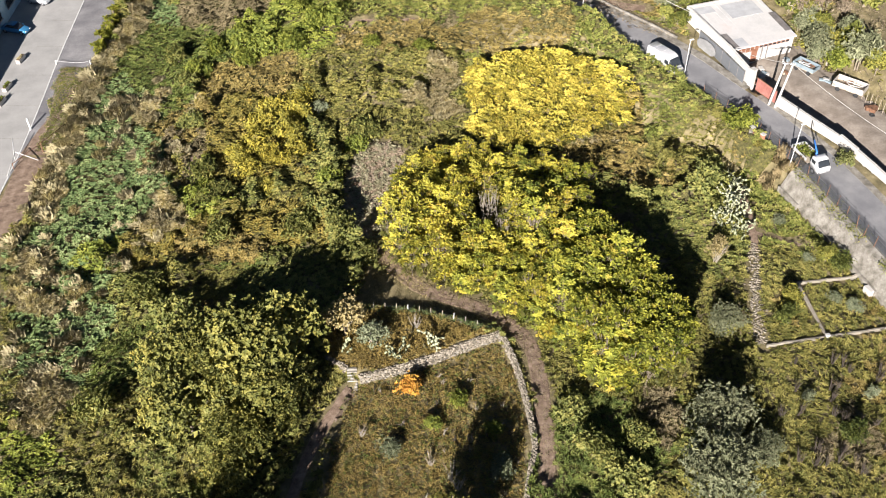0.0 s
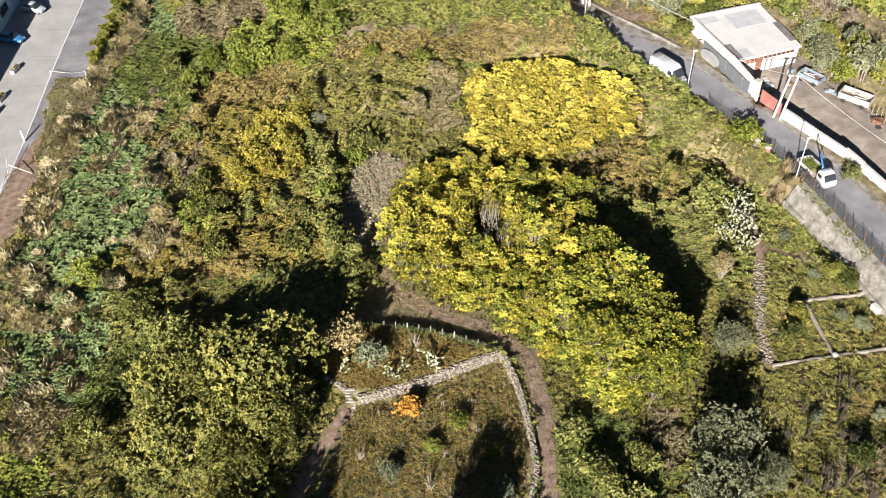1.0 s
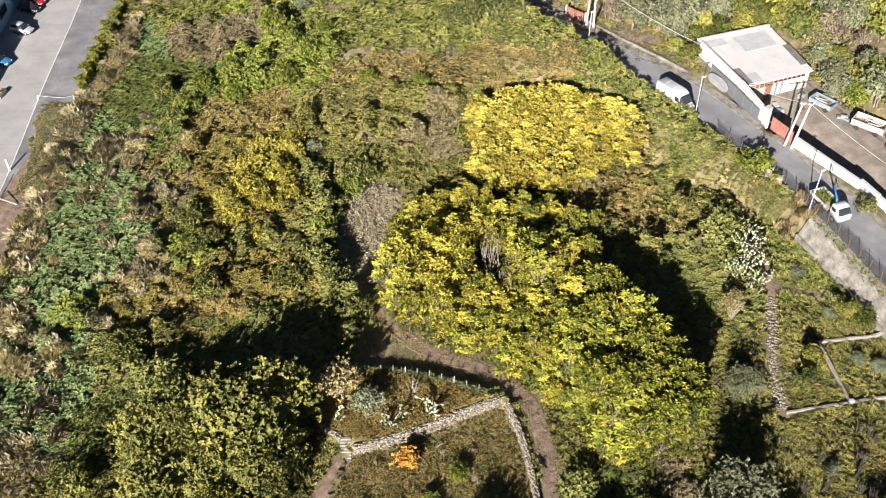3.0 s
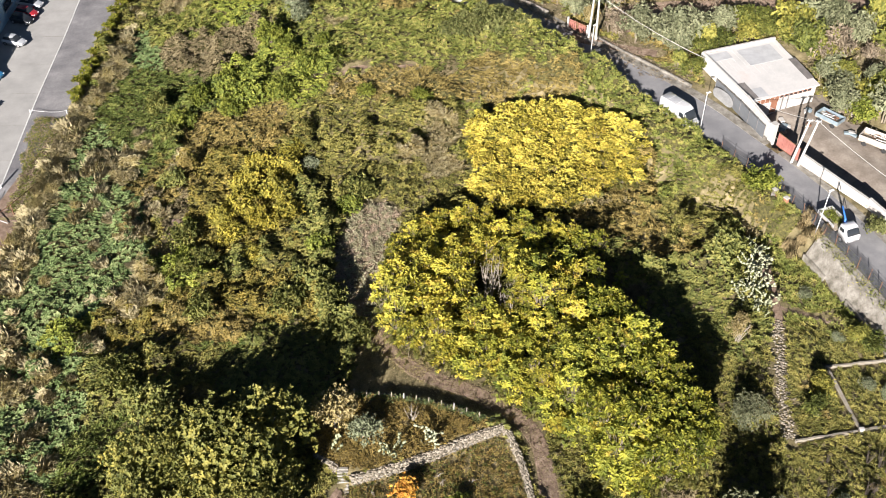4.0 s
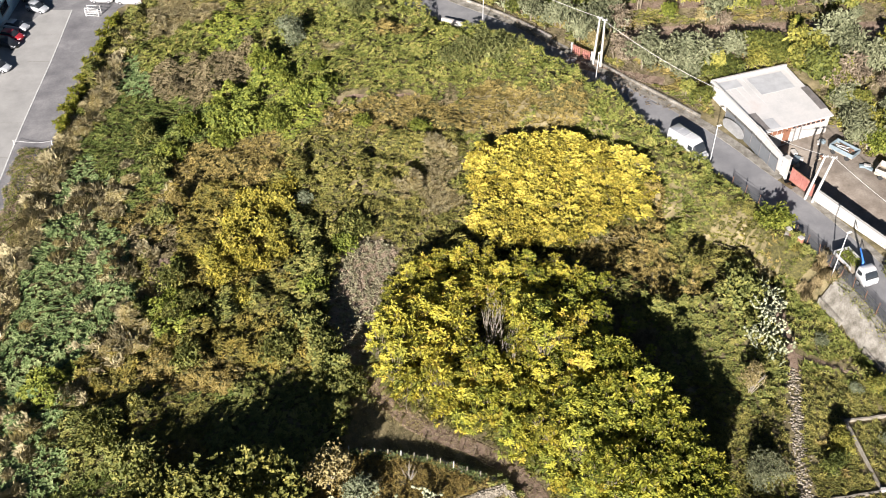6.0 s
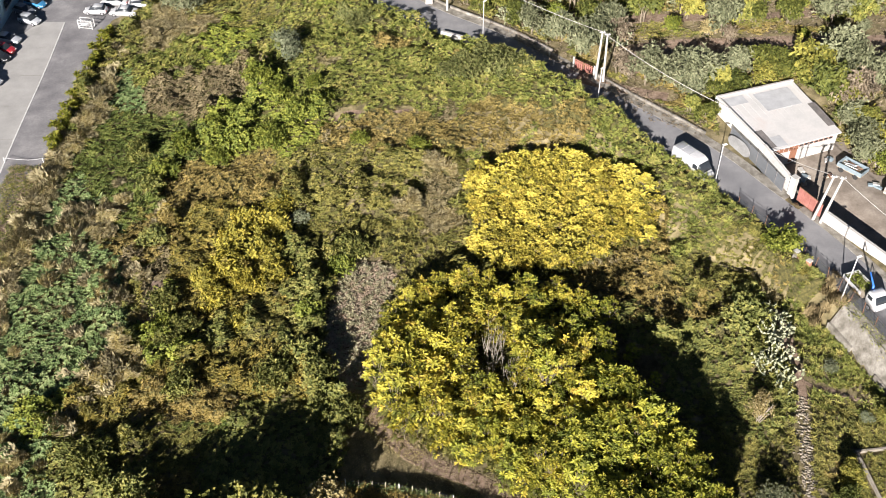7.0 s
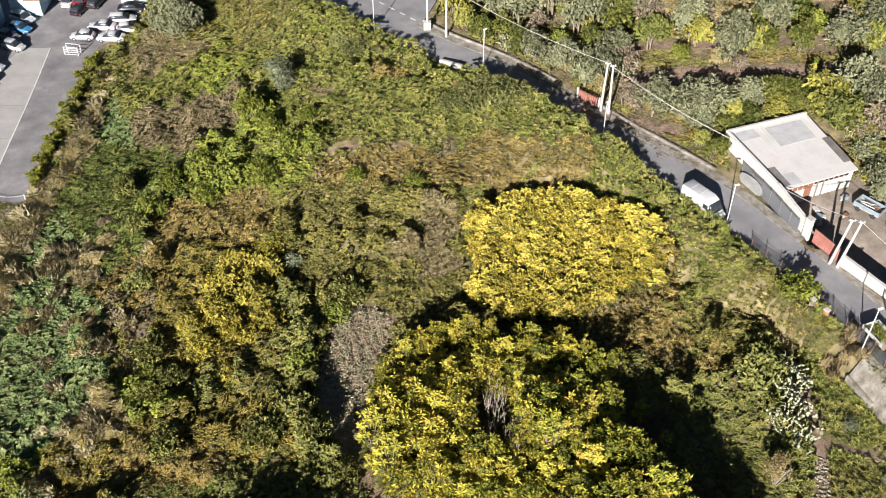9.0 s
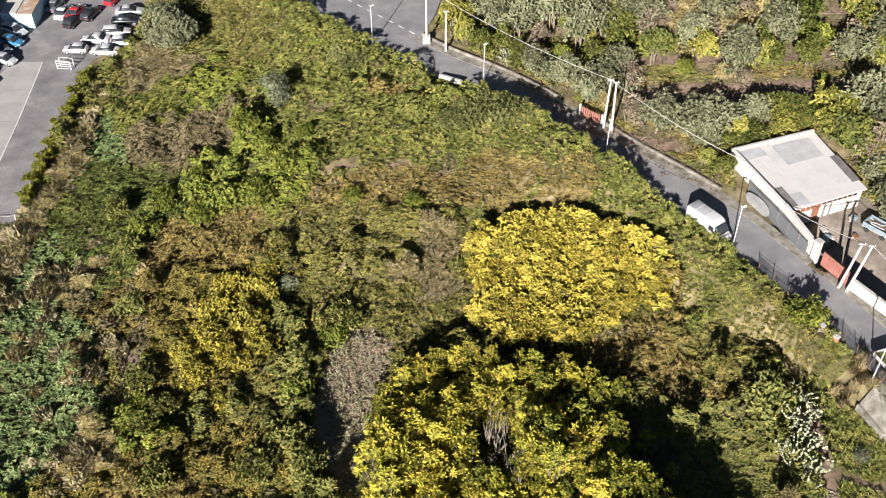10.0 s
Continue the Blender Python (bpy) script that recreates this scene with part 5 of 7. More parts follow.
M_MEADOW = leaf_mat("dry_meadow", [(0.0, (0.17, 0.125, 0.036)), (0.5, (0.36, 0.265, 0.08)), (1.0, (0.5, 0.39, 0.14))], 0.25, 0.15, vary=0.4)
carpet("terrace_grass", UPPER, 5200, M_MEADOW, 0.26, 0.045, 0.9, "short dry olive-brown grass on the garden terrace", 0.0, 8)
carpet("garden_weeds", LOWER, 9000, M_MEADOW, 0.27, 0.04, 0.9, "dry brown weeds covering the lower garden")
carpet("garden_grass", LOWER, 2600, M_MEADOW_GREEN, 0.28, 0.06, 0.7, "olive-green grass and weeds in the lower garden")
carpet("grey_weeds", CLEARING, 620, M_THISTLE, 0.36, 0.12, 0.5, "grey-green thistle rosettes covering a clearing", 0.2, 11)
for k, ln in enumerate(([(-8.6, 101), (-8.0, 94), (-5.5, 89.5), (-1.6, 86.2)], [(-1.6, 86.2), (4.3, 83.2), (9.2, 78.6), (10.4, 71), (10.2, 56)])):
    carpet("track_litter", offset_line(ln, -1.5) + offset_line(ln, 1.5)[::-1], 4200, M_BROWN if k else M_PALE, 0.17, 0.06, 0.3, "dry leaves and twigs scattered over the earth track", 0.05, 3)
carpet("terrace_litter", BEHIND, 3600, M_BROWN, 0.16, 0.06, 0.3, "dry leaves and twigs on bare earth behind the terrace", 0.02, 3)
carpet("clearing_litter", CLEARING, 7500, M_LITTER, 0.24, 0.09, 0.12, "dry pale litter between the thistles", 0.03, 4)
carpet("hill_litter", [(21, 140), (34, 133.5), (37, 142), (48, 146), (54, 135), (62, 118), (80, 120), (86, 200), (0, 200), (0, 170), (10, 158)], 15000, M_DRY, 0.34, 0.06, 0.7, "dry grass and twigs scattered over the hillside", 0.1, 4)
EDGE = [(-55.4, 113), (-51.6, 113), (-52.4, 134), (-57.6, 134), (-57.0, 128)]
carpet("edge_weeds", EDGE, 1500, M_GRASS, 0.3, 0.05, 0.8, "weeds and dry grass at the edge of the car park", 0.0, 6)
carpet("edge_litter", EDGE, 2600, M_LITTER, 0.24, 0.05, 0.4, "dry litter at the edge of the car park", 0.0, 4)

# ---- roadside: markings, verge, fence, gates, poles ----
M_PAINT = surface("worn_road_paint", [(0.3, (0.4, 0.4, 0.38)), (0.6, (0.62, 0.62, 0.6))], 2.0, 12, 0.8, 0.1)
M_GALV = surface("galvanised_steel", [(0.3, (0.5, 0.5, 0.5)), (0.7, (0.66, 0.66, 0.65))], 2.0, 15, 0.45, 0.05, metal=0.3)
M_POLE = surface("concrete_pole", [(0.3, (0.36, 0.345, 0.31)), (0.7, (0.5, 0.48, 0.44))], 1.0, 12, 0.85, 0.2)
M_RUST = surface("rusty_steel", [(0.3, (0.1, 0.05, 0.03)), (0.7, (0.26, 0.13, 0.07))], 2.0, 15, 0.85, 0.2)
M_REDGATE = surface("faded_red_sheet", [(0.3, (0.26, 0.095, 0.075)), (0.7, (0.38, 0.17, 0.14))], 1.0, 8, 0.6, 0.1)
M_BRICKRED = surface("red_brick", [(0.3, (0.28, 0.12, 0.07)), (0.7, (0.42, 0.2, 0.12))], 3.0, 12, 0.85, 0.3)
M_WIRE = plain("pale_cable", (0.5, 0.48, 0.44), 0.6)
M_DARKWIRE = plain("dark_wire", (0.05, 0.05, 0.05), 0.6)
M_LAMP = plain("white_lamp_head", (0.75, 0.75, 0.72), 0.4)
M_ROOF = surface("white_sheet_roof", [(0.3, (0.44, 0.435, 0.42)), (0.55, (0.52, 0.505, 0.485)), (0.75, (0.5, 0.455, 0.425))], 0.35, 4, 0.7, 0.15, fine_mix=0.15)
M_ROOFGREY = surface("grey_sheet_roof", [(0.3, (0.33, 0.335, 0.34)), (0.7, (0.43, 0.435, 0.44))], 0.8, 6, 0.7, 0.1, fine_mix=0.15)
M_DARKSHEET = surface("dark_corrugated_sheet", [(0.3, (0.1, 0.095, 0.09)), (0.7, (0.2, 0.18, 0.17))], 1.0, 8, 0.7, 0.1)
M_TARP = surface("pale_grey_tarpaulin", [(0.3, (0.17, 0.17, 0.168)), (0.7, (0.27, 0.27, 0.262))], 0.8, 5, 0.6, 0.4)
M_GLASS = plain("dark_window_glass", (0.03, 0.035, 0.04), 0.12, 0.0, 0.7)
M_BROWNFRAME = plain("brown_shutter", (0.22, 0.1, 0.06), 0.6)


def net_mat(name, col, cover):
    """Netting: a woven screen that lets part of the light through its holes."""
    m, nt, bsdf = blank(name)
    bsdf.inputs["Base Color"].default_value = (*col, 1)
    bsdf.inputs["Roughness"].default_value = 0.8
    tr, mx = nt.nodes.new("ShaderNodeBsdfTransparent"), nt.nodes.new("ShaderNodeMixShader")
    n = noise_node(nt, 1.2, 3)
    mp = nt.nodes.new("ShaderNodeMapRange")
    mp.inputs["To Min"].default_value, mp.inputs["To Max"].default_value = cover - 0.15, cover + 0.15
    nt.links.new(n, mp.inputs["Value"])
    nt.links.new(mp.outputs[0], mx.inputs[0])
    nt.links.new(tr.outputs[0], mx.inputs[1])
    nt.links.new(bsdf.outputs[0], mx.inputs[2])
    nt.links.new(mx.outputs[0], nt.nodes["Material Output"].inputs[0])
    return m


M_NET = net_mat("dark_netting", (0.05, 0.055, 0.06), 0.5)


def road_z(x, y):
    return float(road_level(y))


def stretch_of(line, y0, y1):
    return [p for p in line if y0 <= p[1] <= y1]


for k in range(9):
    a = (-3.6 - 1.65 * k, 170.4 + 1.6 * k)
    b = (a[0] - 0.8, a[1] + 0.78)
    z = road_z(*a) + 0.012 if k < 1 else 5.416
    tagged(part("dash_line", strip_bm([a, b], -0.09, 0.09, lambda x, y: 5.43, 0.015), M_PAINT), "white painted dash at the junction", "road marking", "junction dashes", kind="structure")
tagged(part("verge", strip_bm(stretch_of(ROAD_S, 119, 167), 2.72, 4.1, road_z, 0.25, 0.05), M_APRON), "pale gravelly concrete verge along the road", "verge", kind="structure")
tagged(part("verge_near", strip_bm(stretch_of(ROAD_S, 60, 118), 2.72, 3.75, road_z, 0.25, 0.04), M_APRON), "dusty concrete verge below the white wall", "verge", kind="structure")
tagged(part("verge_wall", strip_bm(stretch_of(ROAD_S, 131, 147), 4.1, 4.35, road_z, 1.0, 0.4), M_APRON), "low rough concrete wall behind the verge", "wall", kind="structure")
tagged(part("verge_wall", strip_bm(stretch_of(ROAD_S, 150, 167), 4.1, 4.35, road_z, 1.0, 0.4), M_APRON), "low rough concrete wall behind the verge", "wall", kind="structure")
apron_line = stretch_of(ROAD_S, 74, 106.5)
bm = bmesh.new()
rows = []
for (ax, ay), (bx, by), (cx, cy) in zip(offset_line(apron_line, -2.7), offset_line(apron_line, -3.75), offset_line(apron_line, -4.95)):
    za, zc = road_z(ax, ay), 1.75
    rows.append([bm.verts.new(c) for c in ((ax, ay, za + 0.03), (bx, by, za - 0.25), (cx, cy, zc), (cx, cy, zc - 1.2), (ax, ay, za - 1.0))])
for p, q in zip(rows, rows[1:]):
    for k in range(5):
        bm.faces.new((p[k], p[(k + 1) % 5], q[(k + 1) % 5], q[k]))
bmesh.ops.recalc_face_normals(bm, faces=bm.faces)
tagged(part("concrete_bank", bm, M_APRON), "weathered sloping concrete bank below the road fence", "bank", kind="structure")
tagged(part("bank_kerb", strip_bm(stretch_of(ROAD_S, 84, 98), -5.15, -4.9, lambda x, y: 2.05, 1.2), M_APRON), "pale concrete kerb at the foot of the bank", "kerb", kind="structure")
tagged(part("bank_kerb", strip_bm(stretch_of(ROAD_S, 99.5, 106), -5.15, -4.9, lambda x, y: 2.05, 1.2), M_APRON), "pale concrete kerb at the foot of the bank", "kerb", kind="structure")

bank_top = stretch_of(ROAD_S, 76, 106.5)
wx, wy, q = [], [], np.random.RandomState(61)
for (ax, ay), (bx, by) in zip(offset_line(bank_top, -3.15), offset_line(bank_top, -4.0)):
    for _ in range(90):
        t = q.rand() ** 1.3
        if field_noise(ax, ay, 1.7, 3) > 0.35:
            wx.append(ax + (bx - ax) * t + q.normal(0, 0.5))
            wy.append(ay + (by - ay) * t + q.normal(0, 0.5))
wx, wy = np.array(wx), np.array(wy)
n = len(wx)
wp = np.stack([wx, wy, 4.35 + 0.28 * np.clip(to_line(wx, wy, ROAD) + 3.75, 0, 1)], 1)
ang = q.rand(n) * 6.283
tagged(mesh_part("bank_weeds", leaf_geo(wp, np.stack([np.cos(ang), np.sin(ang), q.uniform(0.3, 1.5, n)], 1), np.tile([0.0, 0, 1], (n, 1)), q.uniform(0.15, 0.4, n), 0.06), M_GRASS), "dry weeds growing along the top of the concrete bank", "wild plants", kind="stuff")

# netting fence along the near side of the road
fence_line = [p for p in offset_line(ROAD_S, -2.95) if 82 < p[1] < 121]
fence = thing("road_fence", pose(0, 0, 0), "rusty post fence with dark netting along the road", "fence")
post = None
for k, (x, y) in enumerate(fence_line):
    b = bmesh.new()
    if post is None:
        bmesh.ops.create_cone(b, cap_ends=True, segments=6, radius1=0.045, radius2=0.04, depth=1.9)
        post = part("post", b, M_RUST, fence)
        first = post
    else:
        b.free()
        post = new("post", first.data)
        post.parent = fence
    post.matrix_local = pose(x, y, road_z(x, y) + 0.75, 6 * math.sin(k * 2.3), 5 * math.cos(k * 1.7), 0)
b = bmesh.new()
cols = [[b.verts.new((x, y, road_z(x, y) + h)) for h in (0.02, 0.7, 1.35 + 0.1 * math.sin(k * 1.9))] for k, (x, y) in enumerate(fence_line)]
for p, q in zip(cols, cols[1:]):
    for k in range(2):
        b.faces.new((p[k], q[k], q[k + 1], p[k + 1]))
part("netting", b, M_NET, fence, "dark sagging windbreak netting")
for h in (0.75, 1.5):
    part("wire", (lambda bm0: bm0)(strip_bm(fence_line, -0.012, 0.012, lambda x, y: road_z(x, y) + h, 0.024)), M_DARKWIRE, fence)


def lamp_post(x, y, h, lean, turn):
    z = level(x, y)
    ob = thing("street_lamp", pose(x, y, z, 0, lean, turn), "slim grey street lamp with a short white head", "street lamp", "street lamps")
    mesh_part("pole", tube_geo([(0, 0, -0.3), (0, 0, h * 0.5), (0, 0, h)], [0.08, 0.065, 0.05], 8), M_GALV, ob)
    b = bmesh.new()
    box(b, -0.12, 0.5, -0.13, 0.13, h - 0.02, h + 0.12, 0.04)
    part("lamp_head", b, M_LAMP, ob)
    b = bmesh.new()
    bmesh.ops.create_cone(b, cap_ends=True, segments=8, radius1=0.14, radius2=0.1, depth=0.4, matrix=pose(0, 0, 0.15))
    part("base_collar", b, M_GALV, ob)


for x, y, h, lean, turn in ((33.9, 124.0, 6.2, 0, 20), (43.9, 104.1, 7.2, 2, 25), (21.1, 140.4, 6.0, 1, 40), (6.2, 157.6, 6.0, 0, 40), (-9.7, 167.6, 6.2, 0, 40)):
    lamp_post(x, y, h, lean, turn)


def utility_pole(x, y, h, lean_x, lean_y, label):
    z = level(x, y)
    ob = thing("utility_pole", pose(x, y, z, lean_x, lean_y, 0), label, "utility pole", "utility poles")
    mesh_part("shaft", tube_geo([(0, 0, -0.4), (0, 0, h * 0.5), (0, 0, h)], [0.2, 0.16, 0.12], 8), M_POLE, ob)
    b = bmesh.new()
    for dx in (-0.25, 0.25):
        bmesh.ops.create_cone(b, cap_ends=True, segments=6, radius1=0.05, radius2=0.05, depth=0.18, matrix=pose(dx, 0, h + 0.02))
    box(b, -0.4, 0.4, -0.05, 0.05, h - 0.2, h - 0.1)
    part("insulator_bracket", b, M_GALV, ob)
    m = ob.matrix_world @ Vector((0, 0, h - 0.1))
    return m


tops = [utility_pole(-1.8, 168.0, 9.0, 0, 0, "tall pale concrete utility pole with a white base"), utility_pole(21.6, 146.9, 7.6, 0, 2, "pale concrete utility pole, one of a leaning pair"), utility_pole(45.1, 117.0, 7.4, 4, 6, "thick leaning concrete utility pole beside the red gate")]
utility_pole(22.6, 146.3, 7.6, 0, -1, "pale concrete utility pole, one of a leaning pair")
utility_pole(44.4, 117.6, 7.0, 3, 6, "leaning concrete utility pole beside the red gate")
utility_pole(1.0, 165.6, 6.6, 0, 0, "slim concrete utility pole on the verge")
tops += [Vector((58.0, 93.0, 12.2))]
utility_pole(58.0, 93.0, 7.6, 0, 0, "concrete utility pole on the road verge")
b = bmesh.new()
box(b, -2.35, -1.25, 167.5, 168.5, 5.3, 6.6, 0.05)
tagged(part("pole_base", b, M_WHITE), "white rendered block at the foot of a pole", "block")


def cable(a, b, sag, off, rad, mat):
    n = 14
    pts = [a.lerp(b, k / n) + Vector((off, 0, -sag * 4 * (k / n) * (1 - k / n))) for k in range(n + 1)]
    ob = mesh_part("overhead_cable", tube_geo([tuple(p) for p in pts], [rad] * (n + 1), 4), mat)
    tagged(ob, "sagging overhead cable strung between utility poles", "cable", "overhead cables")


for a, b, sag in ((tops[0], tops[1], 0.9), (tops[1], Vector((37.9, 136.9, 7.2)), 0.7), (Vector((41.3, 128.2, 6.9)), tops[2], 0.3), (tops[2], tops[3], 0.8)):
    cable(a, b, sag, 0.0, 0.036, M_WIRE)
    cable(a, b, sag + 0.2, 0.12, 0.016, M_DARKWIRE)
cable(Vector((-1.8, 168, 13.8)), Vector((-30, 215, 13.5)), 1.0, 0, 0.04, M_WIRE)


def brick_pillar(x, y, z, h, w, mat, name, label):
    ob = thing(name, pose(x, y, z, 0, 0, 32), label, "pillar")
    b = bmesh.new()
    box(b, -w / 2, w / 2, -w / 2, w / 2, -0.5, h, 0.03)
    part("shaft", b, mat, ob)
    b = bmesh.new()
    box(b, -w / 2 - 0.06, w / 2 + 0.06, -w / 2 - 0.06, w / 2 + 0.06, h, h + 0.12, 0.03)
    part("cap", b, M_WHITE, ob)
    return ob


brick_pillar(40.4, 110.5, 4.0, 1.9, 0.5, M_APRON, "gate_pillar", "cream rendered brick gate pillar by the road")
brick_pillar(41.4, 108.9, 4.0, 1.9, 0.5, M_BRICKRED, "gate_pillar", "bare brick gate pillar by the road")
gate = thing("field_gate", pose(40.9, 109.7, 4.0, 0, 0, -58), "closed rusty brown sheet gate between two pillars", "gate")
b = bmesh.new()
box(b, -0.7, 0.7, -0.03, 0.03, 0.1, 1.6)
part("panel", b, M_RUST, gate)
for dx in (-0.72, 0.72):
    b = bmesh.new()
    box(b, dx - 0.04, dx + 0.04, -0.05, 0.05, 0.0, 1.7)
    part("stile", b, M_RUST, gate)

far_gate = thing("garden_gate", pose(20.0, 148.7, road_z(0, 148.7), 0, 0, -43), "closed red-brown garden gate with rail posts", "gate")
for k in range(9):
    b = bmesh.new()
    box(b, -1.4 + 0.34 * k, -1.15 + 0.34 * k, -0.03, 0.03, 0.1, 1.55)
    part("board", b, M_REDGATE if k != 4 else M_RUST, far_gate)
for z in (0.3, 1.3):
    b = bmesh.new()
    box(b, -1.5, 1.9, -0.07, -0.03, z, z + 0.1)
    part("rail", b, M_RUST, far_gate)
for dx in (-1.65, 1.95):
    b = bmesh.new()
    box(b, dx - 0.12, dx + 0.12, -0.12, 0.12, 0, 1.8, 0.02)
    part("gate_post", b, M_WHITE, far_gate)

# flat stone wall end on the field side of the road
b = bmesh.new()
box(b, -1.9, 1.9, -0.25, 0.25, -0.6, 1.0, 0.05)
for v in b.verts:
    v.co.z += 0.12 * v.co.x if v.co.z > 0.5 else 0
ob = part("bridge_parapet", b, M_WHITE)
ob.matrix_world = pose(1.6, 157.4, 5.3, 0, 0, -38)
tagged(ob, "short pale concrete parapet at the road edge", "wall", kind="structure")

# ---- the white workshop, its wall, gate and yard ----
A, B, C, D = (Vector((36.8, 139.6, 0)), Vector((48.0, 143.7, 0)), Vector((51.4, 133.3, 0)), Vector((40.9, 129.2, 0)))
YZ = 3.15


def quad_prism(name, pts, mat, parent, label=""):
    """A solid from four lower and four upper corners."""
    b = bmesh.new()
    v = [b.verts.new(p) for p in pts]
    for f in ((3, 2, 1, 0), (4, 5, 6, 7), (0, 1, 5, 4), (1, 2, 6, 5), (2, 3, 7, 6), (3, 0, 4, 7)):
        b.faces.new([v[k] for k in f])
    bmesh.ops.recalc_face_normals(b, faces=b.faces)
    return part(name, b, mat, parent, label)


def wall_between(name, p, q, z0, zp, zq, thick, mat, parent, label=""):
    d = (q - p).normalized()
    n = Vector((d.y, -d.x, 0)) * thick / 2
    lo = [p + n, q + n, q - n, p - n]
    hi = (zp, zq, zq, zp)
    return quad_prism(name, [(c.x, c.y, z0) for c in lo] + [(c.x, c.y, h) for c, h in zip(lo, hi)], mat, parent, label)


# M_WHITE with a lighter colour, standing for bright sun on the road-side walls
M_SUNLIT_WHITE = surface("sunlit_white_render", [(0.3, (0.43, 0.415, 0.39)), (0.6, (0.55, 0.535, 0.5))], 0.5, 5, 0.8, 0.2, fine_mix=0.15)
shop = thing("workshop", pose(0, 0, 0), "white single-storey workshop with a pale sheet roof", "building")
wall_between("wall", A, B, YZ - 0.3, 7.0, 7.0, 0.3, M_WHITE, shop)
wall_between("wall", B, C, YZ - 0.3, 6.8, 6.1, 0.3, M_WHITE, shop)
front = wall_between("wall", D + (C - D).normalized() * 0.2, C, YZ - 0.3, 6.0, 5.9, 0.3, M_WHITE, shop)
wall_between("wall", A, D, YZ - 0.3, 7.3, 6.9, 0.35, M_SUNLIT_WHITE, shop, "white road-side wall rising over the roof")
roof = quad_prism("roof", [(*(p.xy), z - 0.18) for p, z in ((A, 6.9), (B, 6.85), (C + Vector((0.4, -0.4, 0)), 6.2), (D + Vector((0.3, -0.6, 0)), 6.25))] + [(*(p.xy), z) for p, z in ((A, 6.9), (B, 6.85), (C + Vector((0.4, -0.4, 0)), 6.2), (D + Vector((0.3, -0.6, 0)), 6.25))], M_ROOF, shop, "white corrugated sheets with grey patches")


def on_roof(u, v, up=0.0):
    p = A.lerp(B, u).lerp(D.lerp(C, u), v)
    return Vector((p.x, p.y, 6.9 + (6.25 - 6.9) * v - 0.05 * u + up))


for k in range(12):
    u = (k + 0.5) / 12
    a, b2 = on_roof(u, 0.03), on_roof(u, 1.03)
    d = (on_roof(u + 0.01, 0) - on_roof(u, 0)).normalized() * 0.05
    quad_prism("ridge", [a - d, a + d, b2 + d, b2 - d] + [p + Vector((0, 0, 0.018)) for p in (a - d * 0.5, a + d * 0.5, b2 + d * 0.5, b2 - d * 0.5)], M_ROOF, roof)
for u0, u1, v0, v1, mat in ((0.03, 0.3, 0.05, 0.2, M_ROOFGREY), (0.42, 0.88, 0.08, 0.42, M_ROOFGREY), (0.0, 0.16, 0.7, 1.02, M_DARKSHEET), (0.16, 0.3, 0.85, 1.03, M_ROOFGREY), (0.93, 1.03, 0.45, 0.9, M_DARKSHEET)):
    q = [on_roof(u, v, 0.055) for u, v in ((u0, v0), (u1, v0), (u1, v1), (u0, v1))]
    quad_prism("roof_sheet", [*q] + [p + Vector((0, 0, 0.02)) for p in q], mat, roof, "grey roofing sheet patch" if mat is M_ROOFGREY else "dark corrugated roofing sheet")
wall_between("parapet", A + (B - A).normalized() * 0.2, B, 6.9, 7.25, 7.2, 0.3, M_WHITE, shop)
fd = (C - D).normalized()
fn = Vector((fd.y, -fd.x, 0))
for k in range(13):
    t = 0.9 + k * 0.75
    base = D + fd * t + fn * 0.16
    wide = 0.62
    z0, z1 = (5.0, 5.85) if k < 6 else (5.3, 5.7)
    win = thing("window", pose(0, 0, 0), "", "")
    for key in ("label", "category"):
        if key in win:
            del win[key]
    win.parent = shop
    p, q = base, base + fd * wide
    wall_between("window_frame", p, q, z0, z1, z1, 0.1, M_BROWNFRAME, win)
    wall_between("pane", p + fd * 0.07 + fn * 0.03, q - fd * 0.07 + fn * 0.03, z0 + 0.08, z1 - 0.08, z1 - 0.08, 0.08, M_GLASS if k > 5 else M_BROWNFRAME, win)
for t in (5.9, 6.8):
    p = D + fd * t + fn * 0.3
    mesh_part("drain_pipe", tube_geo([(p.x, p.y, YZ), (p.x, p.y, 5.7)], [0.08, 0.08], 6), M_DARKSHEET, shop)
p = D + fd * 4.2 + fn * 0.17
wall_between("door", p, p + fd * 1.0, YZ, YZ + 2.1, YZ + 2.1, 0.08, M_BROWNFRAME, shop)

E2 = Vector((42.6, 122.9, 0))
road_wall = thing("front_wall", pose(0, 0, 0), "tall white rendered wall sloping down towards the gate", "wall")
wall_between("wall_face", D, E2, 2.6, 6.9, 6.8, 0.26, M_SUNLIT_WHITE, road_wall)
wall_between("coping", D, E2, 6.75, 7.0, 6.9, 0.36, M_SUNLIT_WHITE, road_wall)
brick_pillar(42.9, 122.3, 4.5, 2.7, 0.75, M_WHITE, "gate_pillar", "tall white rendered pillar at the red gate")
net = thing("mesh_fence", pose(0, 0, 0), "grey netting fence on posts in front of the wall", "fence")
fline = [(37.7, 133.6), (38.5, 131.6), (39.3, 129.7), (39.9, 128.2), (40.6, 126.1), (41.3, 124.2), (41.9, 122.7)]
b = bmesh.new()
cols = [[b.verts.new((x, y, 4.55 + h)) for h in (0, 2.0)] for x, y in fline]
for p, q in zip(cols, cols[1:]):
    b.faces.new((p[0], q[0], q[1], p[1]))
part("netting", b, net_mat("grey_netting", (0.13, 0.14, 0.15), 0.82), net)
for x, y in fline:
    mesh_part("post", tube_geo([(x, y, 4.4), (x, y, 6.6)], [0.04, 0.04], 6), M_DARKSHEET, net)
b = bmesh.new()
